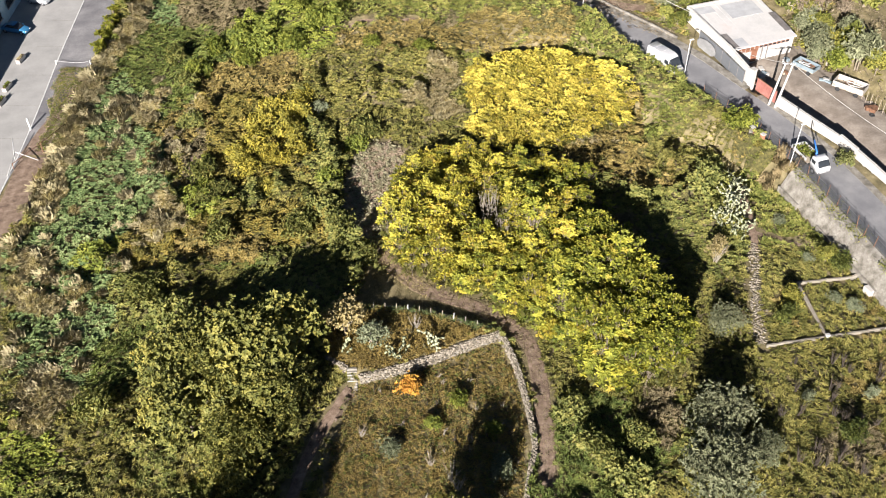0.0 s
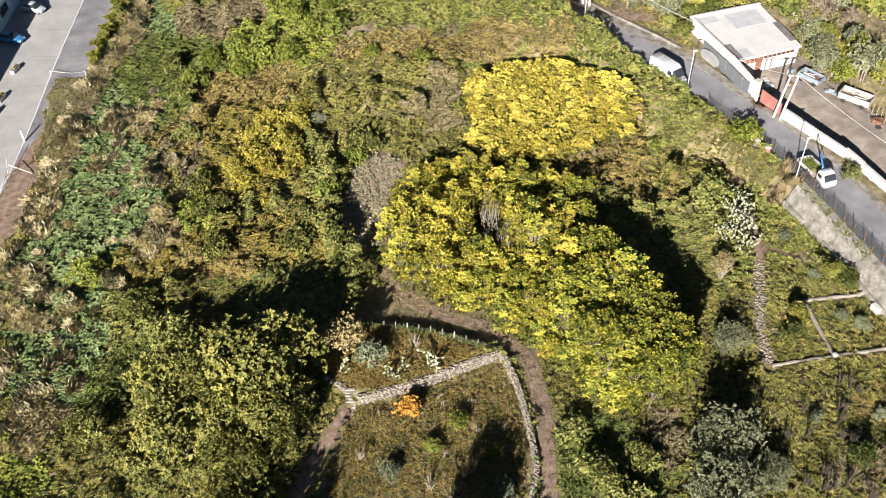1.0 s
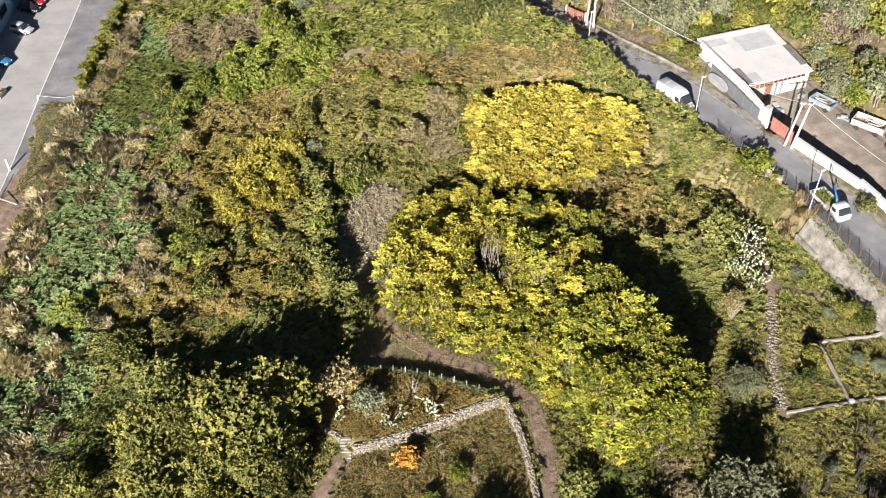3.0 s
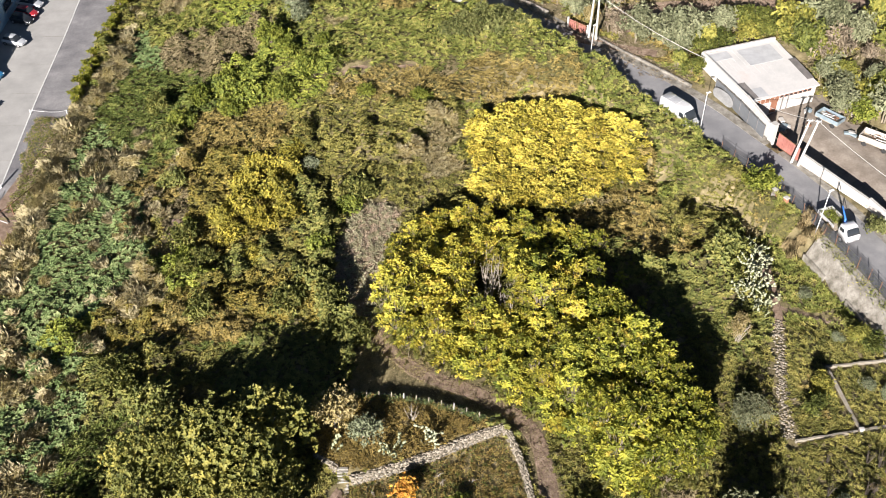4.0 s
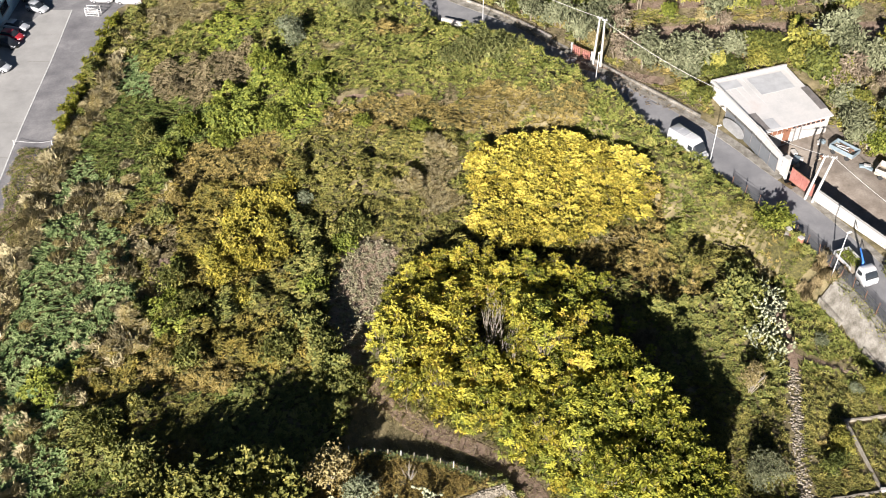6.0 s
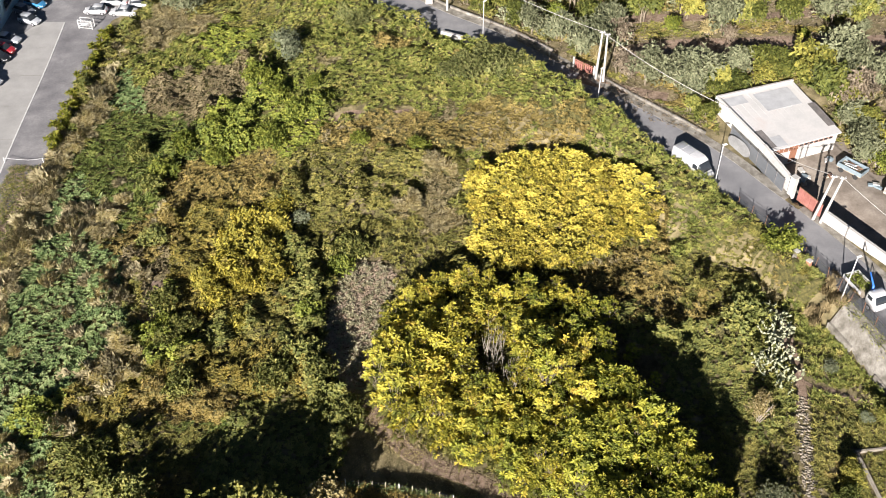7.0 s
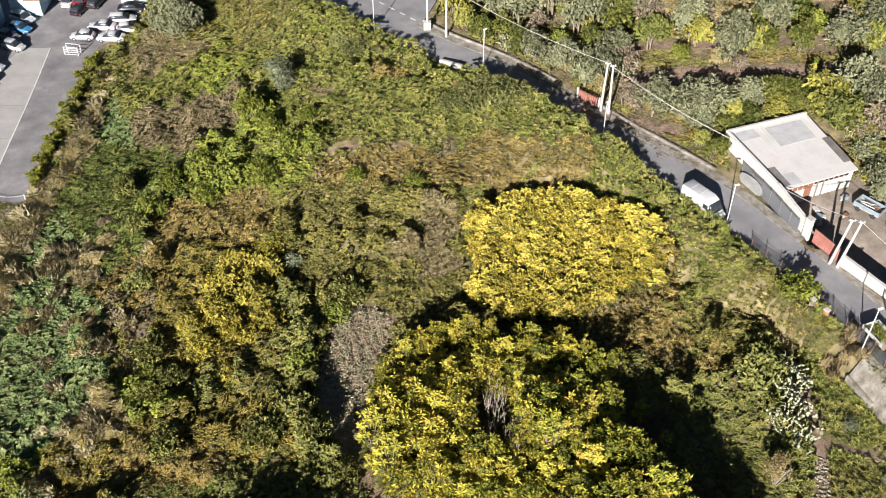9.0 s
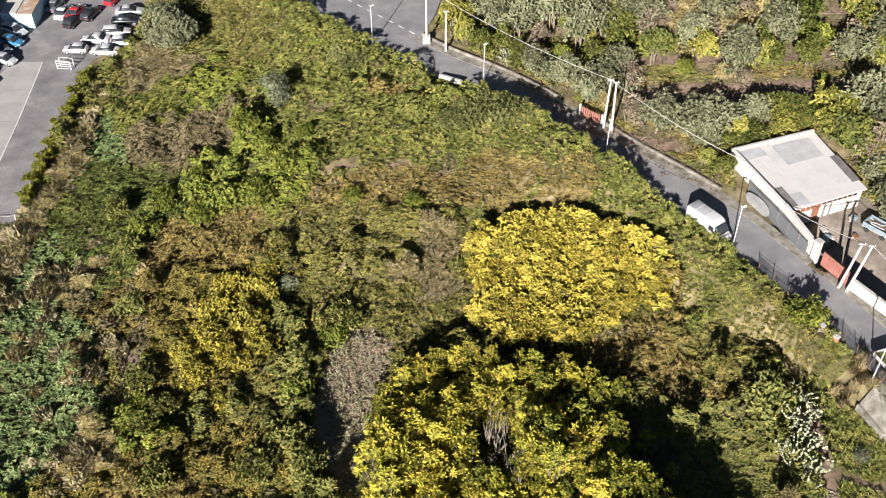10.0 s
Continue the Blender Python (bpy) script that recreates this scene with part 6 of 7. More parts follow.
bmesh.ops.create_circle(b, cap_ends=True, segments=24, radius=1.0)
for v in b.verts:
    v.co = Vector((v.co.x * 2.2, 0.1 * math.sin(v.co.x * 3), v.co.y * 0.9))
g2 = bmesh.ops.extrude_face_region(b, geom=b.faces[:])
bmesh.ops.translate(b, verts=[v for v in g2["geom"] if isinstance(v, bmesh.types.BMVert)], vec=(0, 0.06, 0))
bmesh.ops.recalc_face_normals(b, faces=b.faces)
ob = part("tarpaulin", b, M_TARP)
ob.matrix_world = pose(38.2, 130.9, 5.45, -12, 0, -66)
tagged(ob, "pale oval tarpaulin hung on the netting fence", "tarpaulin")

red_gate = thing("sliding_gate", pose(43.4, 121.4, 4.45, 0, 0, -61), "closed faded red sheet-metal sliding gate", "gate")
for k in range(4):
    b = bmesh.new()
    box(b, 0.02 + k * 0.98, 0.96 + k * 0.98, -0.03, 0.03, 0.1, 1.95, 0.01)
    part("panel", b, M_REDGATE, red_gate)
for z in (0.05, 1.95):
    b = bmesh.new()
    box(b, 0, 3.95, -0.05, 0.05, z, z + 0.08)
    part("rail", b, M_RUST, red_gate)
yard_wall = thing("yard_wall", pose(0, 0, 0), "low white rendered yard wall in stepped sections", "wall")
line = [Vector((45.6, 117.3, 0)), Vector((47.6, 114.4, 0)), Vector((49.5, 111.6, 0)), Vector((51.4, 108.8, 0)), Vector((52.8, 105.9, 0)), Vector((54.2, 102.8, 0)), Vector((55.5, 99.6, 0)), Vector((57.8, 93.5, 0)), Vector((61, 84, 0))]
for k, (p, q) in enumerate(zip(line, line[1:])):
    h = (6.1, 5.95, 5.85, 6.0, 5.75, 5.6, 5.6, 5.6)[k]
    wall_between("section", p, q, 0.8, h, h - 0.12, 0.4, M_WHITE, yard_wall)
yx, yy2 = np.meshgrid(np.arange(43, 83, 0.8), np.arange(86, 137, 0.8), indexing="ij")
ym = inside(yx, yy2, YARD)
yi = np.arange(yx.size).reshape(yx.shape)
yq = np.stack([yi[:-1, :-1], yi[1:, :-1], yi[1:, 1:], yi[:-1, 1:]], -1).reshape(-1, 4)
yq = yq[ym.ravel()[yq].any(1)]
yd = to_line(yx, yy2, ROAD)
yz = yard_level(yd) + 0.05 + 0.08 * (field_noise(yx, yy2, 2.5, 3) - 0.5)
yard = mesh_part("yard", (np.stack([yx, yy2, yz], -1).reshape(-1, 3), yq), M_DIRT)
tagged(yard, "dusty bare earth yard below road level", "yard", kind="structure")


def yard_z(x, y):
    return float(yard_level(to_line(x, y, ROAD))) + 0.06


# yard clutter
M_BLUE = surface("pale_blue_paint", [(0.3, (0.15, 0.2, 0.23)), (0.7, (0.25, 0.3, 0.32))], 1.0, 8, 0.6, 0.1)
M_CREAM = surface("cream_paint", [(0.3, (0.3, 0.27, 0.23)), (0.7, (0.46, 0.43, 0.38))], 1.0, 8, 0.6, 0.1)
M_WOOD = surface("grey_wood", [(0.3, (0.28, 0.23, 0.17)), (0.7, (0.42, 0.36, 0.28))], 2.0, 15, 0.85, 0.3)
M_TYRE = plain("black_rubber", (0.025, 0.025, 0.025), 0.85)


def open_bed(name, x, y, turn, l, w, h, mat, label):
    ob = thing(name, pose(x, y, yard_z(x, y), 0, 0, turn), label, "trailer")
    b = bmesh.new()
    box(b, -l / 2, l / 2, -w / 2, w / 2, 0.55, 0.65)
    part("floor", b, M_WOOD, ob)
    for y0 in (-w / 2, w / 2 - 0.06):
        b = bmesh.new()
        box(b, -l / 2, l / 2, y0, y0 + 0.06, 0.65, 0.65 + h)
        part("side_board", b, mat, ob)
    for x0 in (-l / 2, l / 2 - 0.06):
        b = bmesh.new()
        box(b, x0, x0 + 0.06, -w / 2 + 0.06, w / 2 - 0.06, 0.65, 0.65 + h)
        part("end_board", b, mat, ob)
    for sx in (-l * 0.3, l * 0.3):
        for sy in (-w / 2 + 0.1, w / 2 - 0.1):
            b = bmesh.new()
            bmesh.ops.create_cone(b, cap_ends=True, segments=12, radius1=0.34, radius2=0.34, depth=0.22, matrix=pose(sx, sy, 0.34, 90, 0, 0))
            part("wheel", b, M_TYRE, ob)
    for k in range(7):
        q = np.random.RandomState(int(x * 10) + k)
        mesh_part("scrap_pipe", tube_geo([(q.uniform(-l * 0.4, 0), q.uniform(-w * 0.35, w * 0.35), 0.8 + 0.06 * k), (q.uniform(0, l * 0.4), q.uniform(-w * 0.35, w * 0.35), 0.85 + 0.06 * k)], [0.06, 0.06], 5), M_RUST if k % 2 else M_GALV, ob)
    return ob


open_bed("trailer", 52.4, 128.2, -48, 3.4, 1.9, 0.6, M_BLUE, "pale blue open trailer loaded with scrap")
open_bed("truck_bed", 57.2, 122.9, -38, 4.4, 2.2, 0.8, M_CREAM, "cream open truck bed loaded with scrap metal")
for x, y in ((55.9, 131.4), (56.6, 130.6), (55.2, 130.8), (58.6, 116.8), (45.8, 127.4)):
    b = bmesh.new()
    n = 14
    ring = []
    for k in range(n):
        a = 2 * math.pi * k / n
        ring.append([b.verts.new((math.cos(a) * (0.3 + 0.12 * math.cos(c)), math.sin(a) * (0.3 + 0.12 * math.cos(c)), 0.12 + 0.12 * math.sin(c))) for c in (0, 1.57, 3.14, 4.71)])
    for p, q in zip(ring, ring[1:] + ring[:1]):
        for k in range(4):
            b.faces.new((p[k], p[(k + 1) % 4], q[(k + 1) % 4], q[k]))
    ob = part("old_tyre", b, M_TYRE)
    ob.location = (x, y, yard_z(x, y) if inside(x, y, YARD) else level(x, y) + 0.8)
    tagged(ob, "worn black rubber tyre lying on the ground", "tyre", "old tyres")
pq = np.random.RandomState(77)
for k in range(16):
    x, y = [(45.5, 127.0), (46.6, 128.4), (58.4, 118.4), (54.4, 125.6), (49.6, 127.4), (50.8, 131.0)][k % 6]
    x, y = x + pq.normal(0, 0.5), y + pq.normal(0, 0.5)
    b = bmesh.new()
    s = pq.uniform(0.3, 0.7)
    box(b, -s, s, -s * 0.6, s * 0.6, 0, s * pq.uniform(0.5, 1.2), 0.04)
    ob = part("scrap_crate", b, [M_WOOD, M_WHITE, M_RUST, M_BLUE][k % 4])
    ob.matrix_world = pose(x, y, yard_z(x, y), 0, 0, pq.uniform(0, 180))
    tagged(ob, "battered %s box among scrap in the yard" % ["wooden", "white", "rusty", "pale blue"][k % 4], "crate", "yard scrap")
def loft(sections):
    """A body through cross-sections along x: (x, half width low, half width high, z low, z high)."""
    b = bmesh.new()
    rows = []
    for x, wl, wh, zl, zh in sections:
        zm = zl + (zh - zl) * 0.55
        rows.append([b.verts.new((x, y, z)) for y, z in ((-wl * 0.94, zl), (-wl, zm), (-wh, zh - 0.03), (-wh * 0.82, zh), (wh * 0.82, zh), (wh, zh - 0.03), (wl, zm), (wl * 0.94, zl))])
    for p, q in zip(rows, rows[1:]):
        for k in range(8):
            b.faces.new((p[k], p[(k + 1) % 8], q[(k + 1) % 8], q[k]))
    b.faces.new(rows[0][::-1])
    b.faces.new(rows[-1])
    bmesh.ops.recalc_face_normals(b, faces=b.faces)
    bmesh.ops.bevel(b, geom=[e for e in b.edges if len(e.link_faces) == 2 and e.calc_face_angle() > 0.5], offset=0.05, segments=2, affect="EDGES", clamp_overlap=True)
    for f in b.faces:
        f.smooth = True
    return b


def pallet_stack(x, y, turn, n):
    """Pallets piled up: slatted decks on bearers."""
    ob = thing("pallet_stack", pose(x, y, yard_z(x, y), 0, 0, turn), "stack of weathered wooden pallets in the yard", "pallets")
    for k in range(n):
        b = bmesh.new()
        for i in range(6):
            box(b, -0.6 + 0.21 * i, -0.45 + 0.21 * i, -0.5, 0.5, 0.1 + 0.15 * k, 0.13 + 0.15 * k)
        for v in (-0.45, 0.0, 0.45):
            box(b, -0.6, 0.6, v - 0.05, v + 0.05, 0.15 * k, 0.1 + 0.15 * k)
        part("pallet", b, M_WOOD, ob)


for x, y, turn, n in ((55.0, 131.0, 20, 6), (54.0, 130.0, 55, 5), (56.4, 129.6, -30, 4)):
    pallet_stack(x, y, turn, n)
tractor = thing("tractor", pose(58.6, 129.2, yard_z(58.6, 129.2), 0, 0, -40), "old dark tractor with large rear tyres", "tractor")
part("bonnet", loft([(0.2, 0.36, 0.34, 0.6, 1.35), (1.4, 0.34, 0.3, 0.6, 1.25), (1.6, 0.3, 0.26, 0.65, 1.1)]), M_DARKSHEET, tractor)
part("chassis", loft([(-1.0, 0.4, 0.38, 0.55, 0.95), (0.3, 0.42, 0.4, 0.5, 0.95)]), M_RUST, tractor)
part("seat", loft([(-0.75, 0.25, 0.22, 0.95, 1.5), (-0.6, 0.27, 0.25, 0.95, 1.2), (-0.25, 0.25, 0.22, 0.95, 1.1)]), M_TYRE, tractor)
for sx, sy, rad, wide in ((-0.6, 0.75, 0.68, 0.36), (-0.6, -0.75, 0.68, 0.36), (1.2, 0.6, 0.36, 0.2), (1.2, -0.6, 0.36, 0.2)):
    b = bmesh.new()
    bmesh.ops.create_cone(b, cap_ends=True, segments=18, radius1=rad, radius2=rad, depth=wide, matrix=pose(sx, sy, rad, 90, 0, 0))
    w2 = part("wheel", b, M_TYRE, tractor)
    b = bmesh.new()
    bmesh.ops.create_cone(b, cap_ends=True, segments=12, radius1=rad * 0.5, radius2=rad * 0.5, depth=wide + 0.04, matrix=pose(sx, sy, rad, 90, 0, 0))
    part("rim", b, M_RUST, w2)
mesh_part("exhaust", tube_geo([(1.0, 0.15, 1.2), (1.0, 0.15, 1.9)], [0.04, 0.04], 6), M_RUST, tractor)
for k in range(12):
    mesh_part_ob = mesh_part("cane_pole", tube_geo([(0, 0, 0), (0.25, 0.5, 1.6)], [0.05, 0.03], 5), M_WOOD)
    mesh_part_ob.location = (60.4 - 0.32 * k, 116.4 + 0.78 * k, 3.1)
    tagged(mesh_part_ob, "weathered wooden pole leaning at the yard edge", "pole", "leaning poles")

# ---- car park ----
M_LBLUE = surface("light_blue_sheet", [(0.3, (0.34, 0.52, 0.6)), (0.7, (0.48, 0.66, 0.72))], 0.6, 6, 0.55, 0.1)
M_RUSTROOF = surface("rust_stained_roof", [(0.35, (0.5, 0.52, 0.5)), (0.5, (0.4, 0.28, 0.2)), (0.7, (0.3, 0.17, 0.1))], 0.5, 5, 0.75, 0.1)
M_CHROME = plain("silver_alloy", (0.5, 0.5, 0.52), 0.35, 0.6)
M_HEADLAMP = plain("clear_headlamp", (0.7, 0.7, 0.68), 0.15)
M_TAIL = plain("red_tail_lamp", (0.4, 0.03, 0.03), 0.3)


def car_paint(name, col):
    return plain(name, col, 0.28, 0.15, 0.5, 0.6)


PAINTS = {"white": car_paint("white_car_paint", (0.6, 0.6, 0.595)), "silver": car_paint("silver_car_paint", (0.5, 0.52, 0.54)), "black": car_paint("black_car_paint", (0.02, 0.022, 0.025)), "red": car_paint("red_car_paint", (0.42, 0.03, 0.04)), "blue": car_paint("blue_car_paint", (0.05, 0.22, 0.42)), "grey": car_paint("grey_car_paint", (0.16, 0.17, 0.19))}


def wheels(ob, l, w, rad):
    for sx in (-l * 0.31, l * 0.31):
        for sy in (-1, 1):
            b = bmesh.new()
            bmesh.ops.create_cone(b, cap_ends=True, segments=14, radius1=rad, radius2=rad, depth=0.2, matrix=pose(sx, sy * (w / 2 - 0.1), rad, 90, 0, 0))
            t = part("wheel", b, M_TYRE, ob)
            b = bmesh.new()
            bmesh.ops.create_cone(b, cap_ends=True, segments=10, radius1=rad * 0.62, radius2=rad * 0.5, depth=0.03, matrix=pose(sx, sy * (w / 2 + 0.012), rad, -90 * sy, 0, 0))
            part("rim", b, M_CHROME, t)


def make_car(colour, style):
    l, w, h = {"hatch": (3.8, 1.68, 1.48), "sedan": (4.5, 1.78, 1.45), "estate": (4.5, 1.8, 1.52)}[style]
    ob = thing("car", pose(0, 0, 0), "parked %s %s with dark windows" % (colour, {"hatch": "hatchback", "sedan": "saloon", "estate": "estate car"}[style]), "car", "parked cars")
    a, hw = l / 2, w / 2
    tail = 0.98 if style != "sedan" else 0.9
    body = loft([(-a, hw * 0.7, hw * 0.66, 0.42, 0.78), (-a + 0.08, hw * 0.88, hw * 0.82, 0.3, 0.88), (-a + 0.35, hw * 0.97, hw * 0.92, 0.22, tail), (-a * 0.4, hw, hw * 0.95, 0.2, 0.99), (a * 0.3, hw, hw * 0.94, 0.2, 0.95), (a * 0.62, hw * 0.98, hw * 0.9, 0.2, 0.86), (a * 0.85, hw * 0.92, hw * 0.82, 0.24, 0.74), (a - 0.08, hw * 0.8, hw * 0.72, 0.3, 0.62), (a, hw * 0.62, hw * 0.56, 0.38, 0.54)])
    part("body", body, PAINTS[colour], ob)
    r0, r1 = {"hatch": (-a + 0.28, -a + 0.62), "sedan": (-a + 0.7, -a + 1.35), "estate": (-a + 0.2, -a + 0.45)}[style]
    part("glasshouse", loft([(r0, hw * 0.88, hw * 0.84, 0.88, 0.93), (r1, hw * 0.86, hw * 0.72, 0.9, h - 0.04), (a * 0.12, hw * 0.86, hw * 0.72, 0.9, h - 0.04), (a * 0.52, hw * 0.88, hw * 0.84, 0.86, 0.92)]), M_GLASS, ob, "dark tinted windows")
    part("roof", loft([(r1 - 0.03, hw * 0.72, hw * 0.68, h - 0.06, h - 0.01), (-a * 0.1, hw * 0.74, hw * 0.7, h - 0.05, h + 0.02), (a * 0.13, hw * 0.72, hw * 0.68, h - 0.06, h - 0.01)]), PAINTS[colour], ob)
    for sy in (-1, 1):
        b = bmesh.new()
        box(b, a - 0.16, a - 0.02, sy * hw * 0.62 - 0.16, sy * hw * 0.62 + 0.16, 0.52, 0.66, 0.03)
        part("headlight", b, M_HEADLAMP, ob)
        b = bmesh.new()
        box(b, -a - 0.01, -a + 0.08, sy * hw * 0.66 - 0.12, sy * hw * 0.66 + 0.12, 0.66, 0.82, 0.02)
        part("tail_light", b, M_TAIL, ob)
        b = bmesh.new()
        box(b, a * 0.36, a * 0.42, sy * hw * 1.02 - 0.09, sy * hw * 1.02 + 0.09, 0.92, 1.04, 0.03)
        part("mirror", b, PAINTS[colour], ob)
    wheels(ob, l, w, 0.31)
    return ob


CARS = {}
for colour, style, x, y, turn in (("white", "hatch", -56.0, 174.4, 178), ("white", "sedan", -53.6, 177.3, 175), ("white", "sedan", -51.4, 173.9, 176), ("white", "estate", -50.9, 179.5, 8), ("white", "hatch", -49.3, 176.6, 10), ("black", "sedan", -50.2, 183.1, 5), ("silver", "sedan", -50.3, 186.0, 5), ("silver", "estate", -67.1, 180.0, -28), ("blue", "hatch", -66.5, 176.7, -20), ("grey", "hatch", -67.6, 174.4, -24), ("silver", "hatch", -65.9, 171.4, -22), ("silver", "sedan", -67.7, 165.6, -14), ("red", "hatch", -67.3, 162.6, -16), ("black", "hatch", -67.4, 160.4, -18), ("silver", "hatch", -66.6, 153.8, -18), ("white", "sedan", -60.9, 185.6, 82), ("red", "sedan", -58.8, 185.7, 78), ("black", "estate", -56.4, 185.2, 76), ("black", "hatch", -58.6, 182.6, 72), ("grey", "sedan", -62.9, 188.0, 80), ("red", "hatch", -53.8, 189.8, 70), ("blue", "sedan", -67.6, 144.6, -15)):
    key = (colour, style)
    m = pose(x, y, 0.0, 0, 0, turn)
    if key not in CARS:
        CARS[key] = make_car(colour, style)
        CARS[key].matrix_basis = m
    else:
        copy_thing(CARS[key], m)


def container(x, y, turn, l, w, h, mat, roofmat, label):
    ob = thing("shipping_container", pose(x, y, 0, 0, 0, turn), label, "container")
    b = bmesh.new()
    box(b, -l / 2, l / 2, -w / 2, w / 2, 0.1, h)
    part("body", b, mat, ob)
    for sy in (-1, 1):
        b = bmesh.new()
        for k in range(int(l / 0.3)):
            x0 = -l / 2 + 0.2 + 0.3 * k
            box(b, x0, x0 + 0.15, sy * w / 2 - 0.03, sy * w / 2 + 0.03, 0.2, h - 0.1)
        part("corrugation", b, mat, ob)
    b = bmesh.new()
    box(b, -l / 2 - 0.02, l / 2 + 0.02, -w / 2 - 0.02, w / 2 + 0.02, h, h + 0.06, 0.02)
    part("roof", b, roofmat, ob)
    for sy in (-0.5, 0.5):
        b = bmesh.new()
        box(b, -l / 2 - 0.06, -l / 2, sy * w / 2 - w / 4 + 0.05, sy * w / 2 + w / 4 - 0.05, 0.2, h - 0.1, 0.01)
        d = part("door", b, mat, ob)
        mesh_part("lock_bar", tube_geo([(-l / 2 - 0.09, sy * w / 2, 0.25), (-l / 2 - 0.09, sy * w / 2, h - 0.15)], [0.03, 0.03], 5), M_GALV, d)
    return ob


container(-65.5, 187.4, 90, 12.0, 2.45, 2.6, M_LBLUE, M_RUSTROOF, "light blue shipping container with a rusty roof")
container(-68.15, 187.7, 90, 12.0, 2.45, 2.6, M_LBLUE, M_WHITE, "light blue shipping container with a white roof")
depot = thing("depot", pose(0, 0, 0), "long light blue sheet-clad depot with a white roof", "building")
b = bmesh.new()
box(b, -86, -69.9, 118, 180, 0, 4.6)
part("wall", b, M_LBLUE, depot)
b = bmesh.new()
box(b, -86.3, -69.4, 117.7, 180.3, 4.6, 4.85, 0.05)
part("roof", b, M_WHITE, depot)
# block out of view, added only for the shadow it throws on the driveway
b = bmesh.new()
box(b, -90, -69.8, 98, 132, 0, 6.0)
part("unseen_tall_block", b, M_LBLUE, depot)
for k in range(2, 9):
    b = bmesh.new()
    box(b, -69.7, -69.64, 124.5 + 6 * k, 127.5 + 6 * k, 1.8, 3.1)
    w2 = part("window", b, M_GLASS, depot)
    b = bmesh.new()
    box(b, -69.66, -69.52, 124.3 + 6 * k, 127.7 + 6 * k, 1.66, 1.78)
    part("sill", b, M_WHITE, w2)

rack = thing("metal_rack", pose(-56.4, 169.9, 0, 0, 0, -8), "white tubular steel rack standing on asphalt", "rack")
for x0 in (-1.1, 1.1):
    for y0 in (-0.5, 0.5):
        mesh_part("leg", tube_geo([(x0, y0, 0), (x0, y0, 1.5)], [0.05, 0.05], 5), M_LAMP, rack)
for z in (0.2, 0.6, 1.0, 1.45):
    for y0 in (-0.5, 0.5):
        mesh_part("rail", tube_geo([(-1.1, y0, z), (1.1, y0, z)], [0.045, 0.045], 5), M_LAMP, rack)
for z in (0.2, 1.45):
    for k in range(5):
        mesh_part("slat", tube_geo([(-1.1 + 0.55 * k, -0.5, z), (-1.1 + 0.55 * k, 0.5, z)], [0.04, 0.04], 4), M_LAMP, rack)

kerb_pts = [(-57.5, 92), (-57.5, 110), (-57.9, 122), (-58.8, 137), (-59.2, 147), (-59.6, 158), (-60.4, 171.6)]
tagged(part("kerb", strip_bm(smooth_line(kerb_pts), -0.09, 0.09, lambda x, y: 0.03, 0.2), M_PAINT), "thin pale concrete kerb along the driveway", "kerb", kind="structure")
for k in range(9):
    y = 100 + 8 * k
    x = -57.75 - 0.0 * k
    ob = part("joint", strip_bm([(-63, y), (-57.9 - max(0, (y - 118)) * 0.05, y)], -0.02, 0.02, lambda x, y: 0.0085, 0.002), M_APRON)
    tagged(ob, "expansion joint across the concrete driveway", "joint", kind="structure")

for k, (x, y) in enumerate(((-64.3, 136.0), (-64.0, 128.4), (-63.7, 124.6))):
    ob = thing("planter", pose(x, y, 0, 0, 0, 82), "white concrete planter trough with a small plant", "planter", "planters")
    b = bmesh.new()
    box(b, -1.0, 1.0, -0.35, 0.35, 0, 0.6, 0.05)
    part("trough", b, M_WHITE, ob)
    b = bmesh.new()
    box(b, -0.92, 0.92, -0.28, 0.28, 0.6, 0.62)
    part("soil", b, M_BARE, ob)
    q = np.random.RandomState(k)
    ang = q.rand(40) * 6.283
    p = np.stack([q.uniform(-0.8, 0.8, 40), q.uniform(-0.2, 0.2, 40), np.full(40, 0.6)], 1)
    mesh_part("plant", leaf_geo(p, np.stack([np.cos(ang), np.sin(ang), q.uniform(0.5, 2, 40)], 1), np.tile([0.0, 0, 1.0], (40, 1)), 0.4, 0.14), M_STRAW if k == 0 else M_LUSH, ob)

# rope barrier, posts and the rail by the soil patch
rope = thing("rope_barrier", pose(0, 0, 0), "sagging white pipe barrier between two short posts", "barrier")
for x in (-58.6, -53.4):
    mesh_part("post", tube_geo([(x, 134.8, 0), (x, 134.8, 0.8)], [0.06, 0.05], 6), M_LAMP, rope)
mesh_part("pipe", tube_geo([(-58.6 + 1.04 * k, 134.8 + 0.12 * math.sin(k), 0.75 - 0.4 * math.sin(math.pi * k / 5)) for k in range(6)], [0.022] * 6, 5), M_GALV, rope)
rail = thing("pipe_rail", pose(0, 0, 0), "crooked rusty pipe rail beside the driveway", "rail")
mesh_part("rail_pipe", tube_geo([(-57.2, 109.2, 0.9), (-54.4, 113.6, 1.25), (-52.6, 118.2, 0.9)], [0.05, 0.05, 0.05], 5), M_RUST, rail)
mesh_part("post", tube_geo([(-54.3, 112.8, 0), (-54.3, 112.8, 1.7)], [0.07, 0.06], 5), M_RUST, rail)
mesh_part("post", tube_geo([(-57.2, 109.2, 0), (-57.2, 109.2, 1.0)], [0.06, 0.06], 5), M_RUST, rail)
frame_ob = thing("timber_frame", pose(0, 0, 0), "pale timber poles nailed into a crossed frame", "frame")
